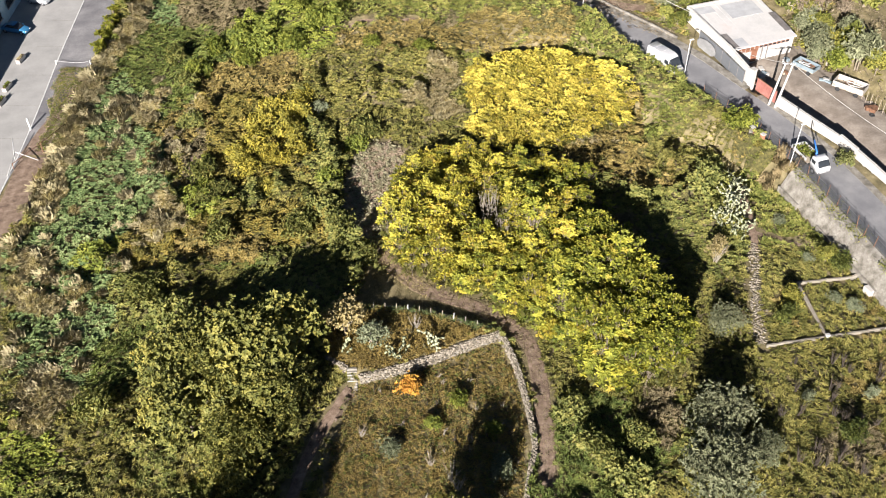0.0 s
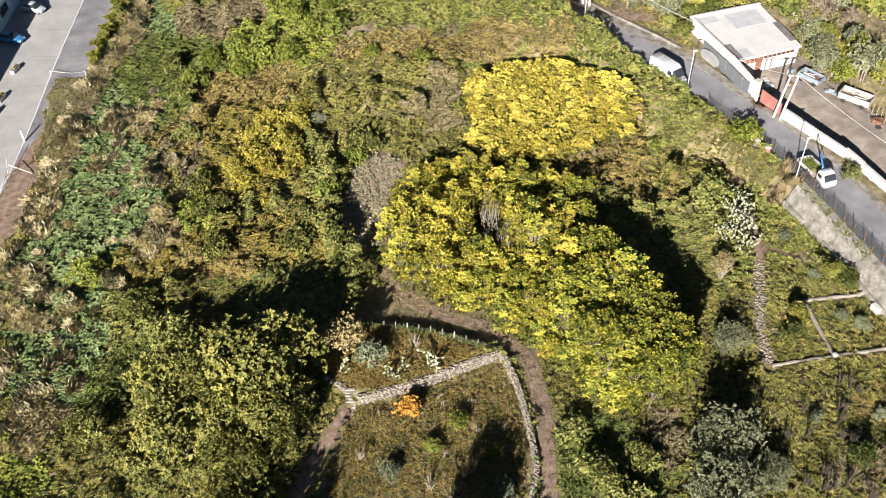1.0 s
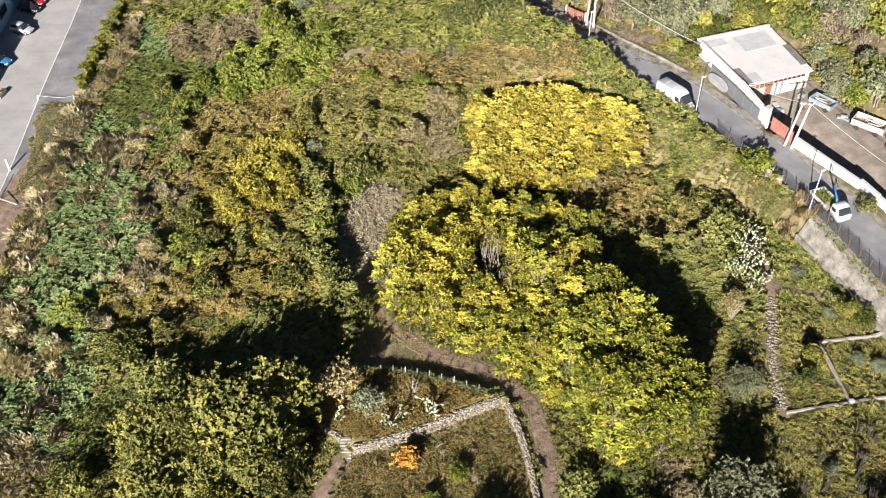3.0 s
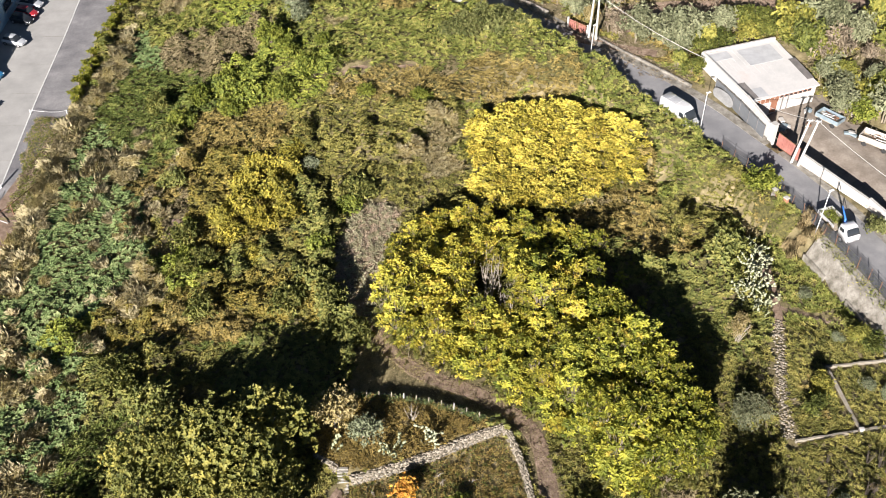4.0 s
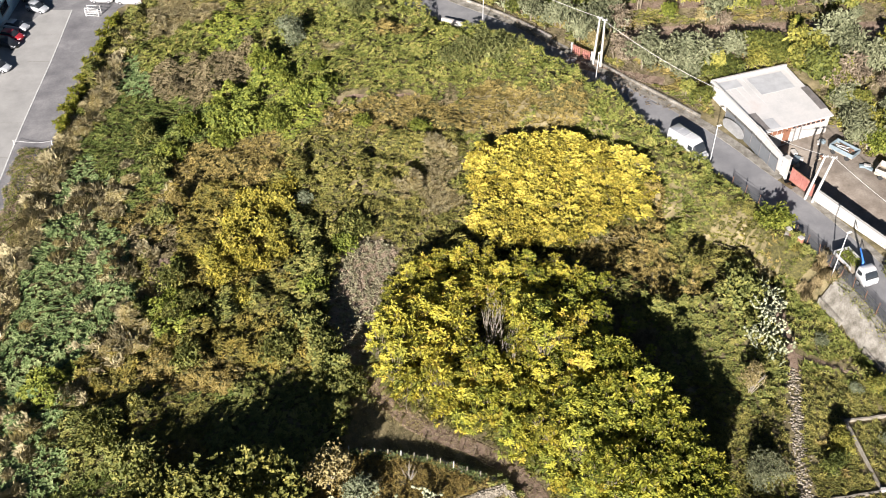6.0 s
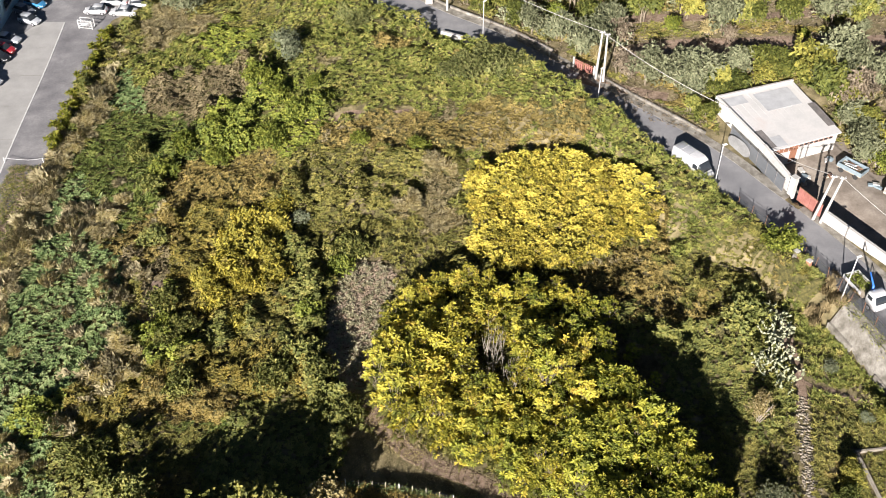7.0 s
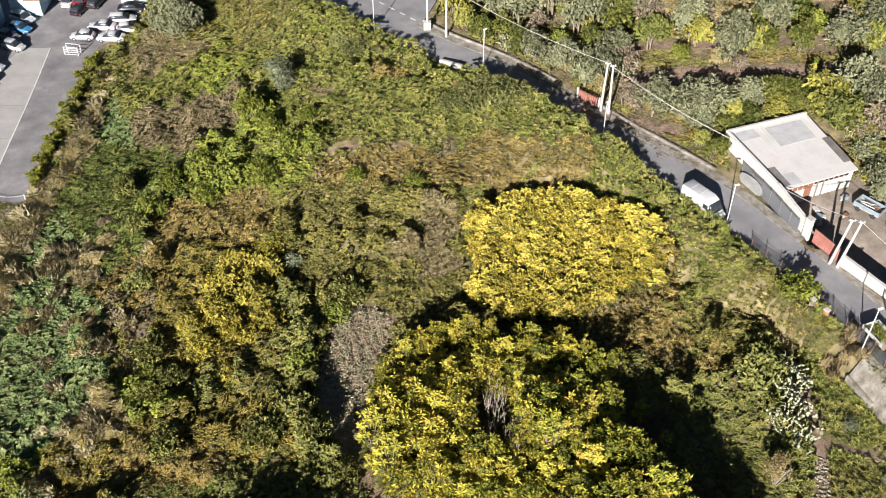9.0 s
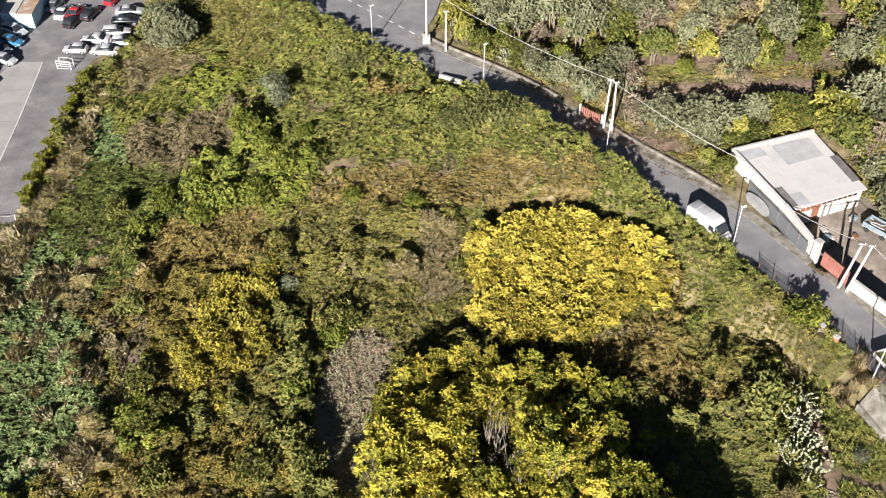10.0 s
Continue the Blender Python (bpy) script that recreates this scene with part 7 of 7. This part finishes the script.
for a, c in (((-57.6, 107.5, 0), (-57.4, 111.4, 1.2)), ((-57.4, 111.4, 1.2), (-54.4, 110.9, 0.2)), ((-57.4, 110.6, 0.6), (-58.2, 113.4, 1.9))):
    mesh_part("pole", tube_geo([a, c], [0.06, 0.05], 5), M_LAMP, frame_ob)
ob = mesh_part("white_post", tube_geo([(-57.6, 118.2, 0), (-57.8, 118.4, 1.7)], [0.13, 0.12], 8), M_LAMP)
tagged(ob, "leaning white marker post beside the driveway", "post")
tagged(part("soil_patch", slab_bm([(-57.2, 111.6), (-52.2, 111.8), (-52.0, 104), (-52.6, 99.3), (-54.6, 95), (-56.6, 96), (-56.9, 104)], -0.3, 0.05), M_BARE), "bare reddish-brown soil patch with dry stalks", "soil", kind="structure")
tagged(part("soil_patch", slab_bm([(-57.4, 112.2), (-52.6, 112.4), (-53.0, 121), (-53.2, 133.8), (-54.4, 133.8), (-54.8, 126), (-56.4, 118.5)], -0.3, 0.03), M_BARE), "dusty earth strip with dry grass", "soil", kind="structure")


def spiky_mesh(seed):
    """A yucca-like plant: stiff pointed leaves radiating from a short stem."""
    q = np.random.RandomState(seed)
    geo = []
    for k in range(5):
        c = np.array([q.normal(0, 0.35), q.normal(0, 0.35), q.uniform(0.7, 1.7)])
        n = 34
        ang, el = q.rand(n) * 6.283, q.uniform(-0.5, 1.6, n)
        way = np.stack([np.cos(ang), np.sin(ang), el], 1)
        geo.append(leaf_geo(np.tile(c, (n, 1)), way, np.tile([0.0, 0, 1], (n, 1)) + q.normal(0, 0.2, (n, 3)), q.uniform(0.4, 0.7, n), 0.085, 0.3))
    stem = join_geo([tube_geo([(0, 0, -0.2), (0.1, 0, 1.4)], [0.14, 0.1], 6), tube_geo([(0, 0, 0.2), (-0.3, 0.2, 1.2)], [0.1, 0.08], 6)])
    return fast_mesh("yucca_stem", *stem), fast_mesh("yucca_leaves", *join_geo(geo))


M_YUCCA = leaf_mat("yucca_leaves", [(0.0, (0.12, 0.15, 0.02)), (0.5, (0.3, 0.31, 0.045)), (1.0, (0.5, 0.43, 0.08))], 0.15)
YUCCA = [spiky_mesh(k) for k in range(3)]
for k in range(36):
    y = 137.4 + 0.86 * k
    x = -52.9 + 0.3 * math.sin(k * 1.3) + 0.016 * k
    s = 0.85 + 0.25 * abs(math.sin(k * 2.1))
    plant("yucca", YUCCA[k % 3], (M_BARK, M_YUCCA), pose(x, y, level(x, y), 0, 0, k * 77) @ Matrix.Diagonal((s, s, s, 1)), "spiky yellow-green yucca in the hedge by the asphalt", "yucca", "yucca hedge")

# ---- vehicles on the road ----
van = thing("van", pose(31.6, 126.9, road_z(0, 127), 0, 0, -54), "large white high-roofed delivery van on the road", "van")
part("body", loft([(-2.9, 0.95, 0.88, 0.4, 2.45), (-2.8, 1.0, 0.93, 0.35, 2.55), (0.9, 1.0, 0.93, 0.35, 2.55), (1.55, 1.0, 0.86, 0.35, 2.3)]), PAINTS["white"], van)
part("bonnet", loft([(1.5, 1.0, 0.95, 0.35, 1.35), (2.3, 0.98, 0.9, 0.35, 1.2), (2.85, 0.88, 0.8, 0.4, 0.95)]), PAINTS["white"], van)
part("windscreen", loft([(1.4, 0.9, 0.84, 1.3, 2.25), (1.6, 0.9, 0.84, 1.3, 2.2), (2.25, 0.93, 0.9, 1.2, 1.28)]), M_GLASS, van)
for sy in (-1, 1):
    b = bmesh.new()
    box(b, 0.7, 1.45, sy * 0.995 - 0.01, sy * 0.995 + 0.01, 1.35, 2.0)
    part("side_window", b, M_GLASS, van)
    b = bmesh.new()
    box(b, 2.72, 2.88, sy * 0.6 - 0.18, sy * 0.6 + 0.18, 0.75, 0.95, 0.03)
    part("headlight", b, M_HEADLAMP, van)
    b = bmesh.new()
    box(b, 1.55, 1.65, sy * 1.12 - 0.1, sy * 1.12 + 0.1, 1.35, 1.65, 0.03)
    part("mirror", b, M_TYRE, van)
for x in (-1.8, -0.4):
    b = bmesh.new()
    box(b, x, x + 0.06, -0.75, 0.75, 2.56, 2.6)
    part("roof_bar", b, M_ROOFGREY, van)
wheels(van, 5.8, 2.0, 0.36)

truck = thing("crane_truck", pose(46.6, 104.5, road_z(0, 104.6), 0, 0, -69), "white flatbed truck with a blue folded loading crane", "truck")
part("cab", loft([(0.9, 0.95, 0.9, 0.5, 2.1), (1.0, 1.0, 0.88, 0.45, 2.25), (1.9, 1.0, 0.86, 0.45, 2.2), (2.5, 1.0, 0.95, 0.45, 1.35), (2.7, 0.92, 0.88, 0.5, 1.2)]), PAINTS["white"], truck)
part("windscreen", loft([(1.85, 0.8, 0.76, 1.45, 2.12), (2.1, 0.86, 0.8, 1.4, 1.98), (2.52, 0.9, 0.88, 1.3, 1.38)]), M_GLASS, truck)
for sy in (-1, 1):
    b = bmesh.new()
    box(b, 1.15, 1.85, sy * 0.97 - 0.02, sy * 0.97 + 0.02, 1.35, 1.95)
    part("side_window", b, M_GLASS, truck)
    b = bmesh.new()
    box(b, 2.6, 2.73, sy * 0.62 - 0.15, sy * 0.62 + 0.15, 0.7, 0.9, 0.03)
    part("headlight", b, M_HEADLAMP, truck)
    b = bmesh.new()
    box(b, -2.8, 0.2, sy * 1.0 - 0.03, sy * 1.0 + 0.03, 0.95, 1.35)
    part("side_board", b, M_GALV, truck)
b = bmesh.new()
box(b, -2.8, 0.6, -1.0, 1.0, 0.8, 0.95)
part("flatbed", b, M_WOOD, truck)
b = bmesh.new()
box(b, -2.86, -2.8, -1.0, 1.0, 0.8, 1.4)
part("tailboard", b, M_GALV, truck)
q = np.random.RandomState(3)
n = 260
pts = np.stack([q.uniform(-2.6, 0.0, n), q.uniform(-0.85, 0.85, n), q.uniform(0.95, 1.5, n)], 1)
mesh_part("cut_greenery", leaf_geo(pts, q.normal(0, 1, (n, 3)), np.tile([0.0, 0, 1.0], (n, 1)), 0.35, 0.14), M_LUSH, truck, "load of cut green branches")
M_CRANE = plain("blue_crane_paint", (0.04, 0.16, 0.5), 0.4)
mesh_part("crane_mast", tube_geo([(0.6, 0, 0.8), (0.6, 0, 2.4)], [0.16, 0.13], 6), M_CRANE, truck)
mesh_part("crane_boom", tube_geo([(0.6, 0, 2.3), (-0.6, 0.2, 3.3)], [0.13, 0.1], 6), M_CRANE, truck)
mesh_part("crane_jib", tube_geo([(-0.6, 0.2, 3.3), (-0.9, 0.3, 4.3), (0.1, 0.1, 3.6)], [0.08, 0.07, 0.05], 5), M_TYRE, truck)
wheels(truck, 5.4, 2.0, 0.38)

# ---- gardens: walls, steps, stakes, paths ----


def stone_wall(name, line, z0, top, thick, n, label, seed):
    """A rubble wall: an uneven core with hundreds of lumpy stones set proud of it."""
    q = np.random.RandomState(seed)
    ob = thing(name, pose(0, 0, 0), label, "wall")
    path = smooth_line(line, 0.8)
    part("core", strip_bm(path, -thick * 0.42, thick * 0.42, lambda x, y: top(x, y) - 0.08, z0), M_APRON, ob)
    seg = np.array(path)
    d = np.hypot(*np.diff(seg, axis=0).T)
    cum = np.concatenate([[0], np.cumsum(d)])
    geo = []
    cube = np.array([(x, y, z) for x in (-1, 1) for y in (-1, 1) for z in (-1, 1)], float)
    faces = np.array([(0, 1, 3), (0, 3, 2), (4, 6, 7), (4, 7, 5), (0, 4, 5), (0, 5, 1), (2, 3, 7), (2, 7, 6), (0, 2, 6), (0, 6, 4), (1, 5, 7), (1, 7, 3)])
    for k in range(n):
        s = q.rand() * cum[-1]
        i = min(np.searchsorted(cum, s) - 1, len(d) - 1) if s > 0 else 0
        t = (s - cum[i]) / d[i]
        c = seg[i] * (1 - t) + seg[i + 1] * t
        way = (seg[i + 1] - seg[i]) / d[i]
        nor = np.array([way[1], -way[0]])
        zt = top(c[0], c[1])
        if q.rand() < 0.45:
            off, z = q.uniform(-thick / 2, thick / 2), zt
        else:
            off, z = thick / 2 * (1 if q.rand() < 0.8 else -1), q.uniform(zt - min(thick * 3.2, 2.0), zt)
        sz = np.array([q.uniform(0.07, 0.2), q.uniform(0.05, 0.11), q.uniform(0.04, 0.08)])
        v = cube * sz * q.uniform(0.7, 1.15, (8, 3))
        a = math.atan2(way[1], way[0]) + q.normal(0, 0.2)
        v = np.stack([v[:, 0] * math.cos(a) - v[:, 1] * math.sin(a), v[:, 0] * math.sin(a) + v[:, 1] * math.cos(a), v[:, 2]], 1)
        geo.append((v + [c[0] + nor[0] * off, c[1] + nor[1] * off, z], faces))
    tagged(mesh_part("stones", join_geo(geo), M_RUBBLE, ob), kind="stuff")
    return ob


def rubble_mat():
    m, nt, bsdf = blank("pale_rubble")
    g = nt.nodes.new("ShaderNodeNewGeometry")
    col = ramp_node(nt, g.outputs["Random Per Island"], [(0.0, (0.1, 0.085, 0.06)), (0.5, (0.21, 0.18, 0.135)), (1.0, (0.34, 0.3, 0.235))])
    n = noise_node(nt, 9, 5)
    col = mix_node(nt, 0.5, col, mix_node(nt, 1.0, col, ramp_node(nt, n, [(0.3, (0.6, 0.6, 0.6)), (0.7, (1.3, 1.3, 1.3))]), "MULTIPLY"))
    nt.links.new(col, bsdf.inputs["Base Color"])
    bsdf.inputs["Roughness"].default_value = 0.9
    return m


M_RUBBLE = rubble_mat()
stone_wall("terrace_wall", [(-8.9, 72.4), (-5.2, 73.7), (-1.5, 75.2), (1.6, 76.8), (4.2, 78.0), (6.0, 78.7)], 2.3, lambda x, y: 0.85, 0.4, 1300, "pale dry-stone terrace wall between two garden levels", 1)
stone_wall("garden_wall", [(5.6, 79.2), (6.5, 78.6), (7.5, 76.0), (8.3, 72.7), (9.0, 67.9), (9.3, 63.8), (8.5, 60.1), (7.8, 55)], 2.4, lambda x, y: 0.75 - 0.25 * float(ease(79 - y, 0, 8)), 0.42, 1800, "rough rubble-stone garden wall with a worn top", 2)
stone_wall("terrace_wall", [(-12.6, 75.0), (-11.2, 74.1), (-10.3, 73.5)], 2.2, lambda x, y: 1.0, 0.45, 240, "short pale stone wall beside the garden steps", 3)
stone_wall("terrace_edge", [(5.4, 79.5), (4.2, 79.7), (1.3, 81.05), (-1.5, 81.95), (-5.4, 82.65), (-9.3, 82.95)], 1.2, lambda x, y: 0.8, 0.4, 420, "low overgrown stone edge behind the garden terrace", 4)
carpet("edge_grass", offset_line([(5.4, 79.4), (4.2, 79.6), (1.3, 81.0), (-1.5, 81.9), (-5.4, 82.5), (-9.3, 82.8)], -0.6) + offset_line([(5.4, 79.4), (4.2, 79.6), (1.3, 81.0), (-1.5, 81.9), (-5.4, 82.5), (-9.3, 82.8)], 0.5)[::-1], 1500, M_HERB, 0.26, 0.06, 0.9, "pale green grass along the terrace edge", 0.1, 6)
steps = thing("garden_steps", pose(-9.6, 70.9, -0.75, 0, 0, 4), "small flight of pale stone steps in the terrace wall", "steps")
for k in range(10):
    b = bmesh.new()
    box(b, -0.55, 0.55, 0.27 * k, 0.27 * k + 0.3, -0.2, 0.16 * (k + 1), 0.03)
    part("step", b, M_APRON, steps)

for k in range(11):
    x = -9.2 + 1.3 * k
    y = float(np.interp(x, (-9.3, -5.4, -1.5, 1.3, 4.2), (82.6, 82.3, 81.6, 80.7, 79.4)))
    ob = mesh_part("fence_stake", tube_geo([(0, 0, -0.2), (0.04, 0.03, 1.1)], [0.05, 0.04], 5), M_LAMP if k % 4 == 0 else M_TWIG)
    ob.location = (x, y, level(x, y))
    tagged(ob, "weathered wooden fence stake along the terrace edge", "stake", "terrace stakes")

for line, half, label in (([(-8.6, 101), (-8.0, 94), (-5.5, 89.5), (-1.6, 86.2), (4.3, 83.2), (9.2, 78.6), (10.4, 71), (10.2, 56)], 1.25, "bare reddish earth track beside the trees"), ([(38.3, 107), (38.1, 95), (37.2, 92)], 0.7, "bare earth footpath in the garden"), ([(38.5, 95.4), (44.8, 92.2)], 0.4, "narrow bare earth footpath between beds"), ([(-9.8, 71.4), (-12.8, 65), (-14.6, 58), (-16, 50)], 0.8, "bare earth track down beside the lower garden"), ([(-33.4, 111.8), (-33.2, 105)], 0.9, "patch of bare pinkish earth in the thicket"), ([(-14.5, 137.8), (-12.6, 139), (-10.6, 138.6)], 0.5, "pale dusty patch of track on the slope"), ([(-7.2, 138.5), (-4.2, 138.8)], 0.35, "pale dusty patch of track on the slope")):
    path = smooth_line(line, 0.8)
    b = bmesh.new()
    rows = []
    for k, ((ax, ay), (bx, by)) in enumerate(zip(offset_line(path, -half), offset_line(path, half))):
        row = []
        for i in range(7):
            t = i / 6
            x, y = ax + (bx - ax) * t, ay + (by - ay) * t
            edge = 0.35 * (field_noise(k * 0.8, i * 3, 1.5, 1) - 0.5)
            x, y = x + edge, y + edge
            row.append(b.verts.new((x, y, level(x, y) + (0.02 + 0.05 * float(field_noise(x, y, 0.6, 2)) if 0 < i < 6 else -0.12))))
        rows.append(row)
    for p, q in zip(rows, rows[1:]):
        for i in range(6):
            b.faces.new((p[i], p[i + 1], q[i + 1], q[i]))
    tagged(part("path", b, M_BARE), label, "path", kind="structure")

# stony footpath
M_EDGE = surface("pale_edging", [(0.3, (0.19, 0.165, 0.13)), (0.7, (0.31, 0.28, 0.225))], 1.5, 9, 0.9, 0.4)
q = np.random.RandomState(8)
geo = []
cube = np.array([(x, y, z) for x in (-1, 1) for y in (-1, 1) for z in (-1, 1)], float)
faces = np.array([(0, 1, 3), (0, 3, 2), (4, 6, 7), (4, 7, 5), (0, 4, 5), (0, 5, 1), (2, 3, 7), (2, 7, 6), (0, 2, 6), (0, 6, 4), (1, 5, 7), (1, 7, 3)])
for k in range(520):
    t = q.rand()
    x, y = 37.5 + (34.9 - 37.5) * t + q.normal(0, 0.5), 93.5 + (77 - 93.5) * t
    sz = np.array([q.uniform(0.05, 0.16), q.uniform(0.05, 0.14), q.uniform(0.03, 0.08)])
    geo.append((cube * sz * q.uniform(0.6, 1.2, (8, 3)) + [x, y, level(x, y) + 0.04], faces))
tagged(mesh_part("path_stones", join_geo(geo), M_RUBBLE), "pale loose stones of a garden path", "stones", kind="stuff")

for a, c, label in (((41.1, 86.2), (48.8, 87.2), "pale concrete bed edging across the garden"), ((41.2, 86.0), (42.3, 77.9), "pale concrete bed edging down the garden"), ((35.4, 76.5), (42.2, 77.7), "low stone edging at the foot of the beds"), ((42.5, 77.8), (50.5, 79.2), "low stone edging at the foot of the beds")):
    line = [(a[0] + (c[0] - a[0]) * t / 6, a[1] + (c[1] - a[1]) * t / 6) for t in range(7)]
    tagged(part("bed_edging", strip_bm(line, -0.1, 0.1, lambda x, y: level(x, y) + 0.38 + 0.06 * math.sin(x * 3 + y), 0.7), M_EDGE), label, "edging", "bed edgings")
b = bmesh.new()
box(b, -0.25, 0.25, -0.2, 0.2, 0, 0.7, 0.04)
ob = part("corner_block", b, M_WHITE)
ob.location = (42.3, 77.7, level(42.3, 77.7))
tagged(ob, "white concrete block at the corner of the beds", "block")
b = bmesh.new()
box(b, -0.6, 0.6, -0.4, 0.4, 0, 0.9, 0.05)
ob = part("water_tank", b, M_WHITE)
ob.matrix_world = pose(48.9, 84.6, 1.1, 0, 0, -66)
tagged(ob, "white concrete water tank below the bank", "tank")
for x, y, s in ((45.4, 89.8, 0.62), (43.4, 90.2, 0.4), (46.6, 88.8, 0.58), (39.6, 82.5, 0.65), (38.4, 80, 0.6), (44.5, 83.5, 0.5), (46.5, 82, 0.55), (38, 69, 0.5), (41, 64, 0.6), (46.5, 60.5, 1.0), (44.5, 69.5, 0.5), (41.5, 97, 0.5)):
    shrub("hill_green" if s > 0.55 else "grey", x, y, s, "small green garden bush in a bed", group="garden bushes")
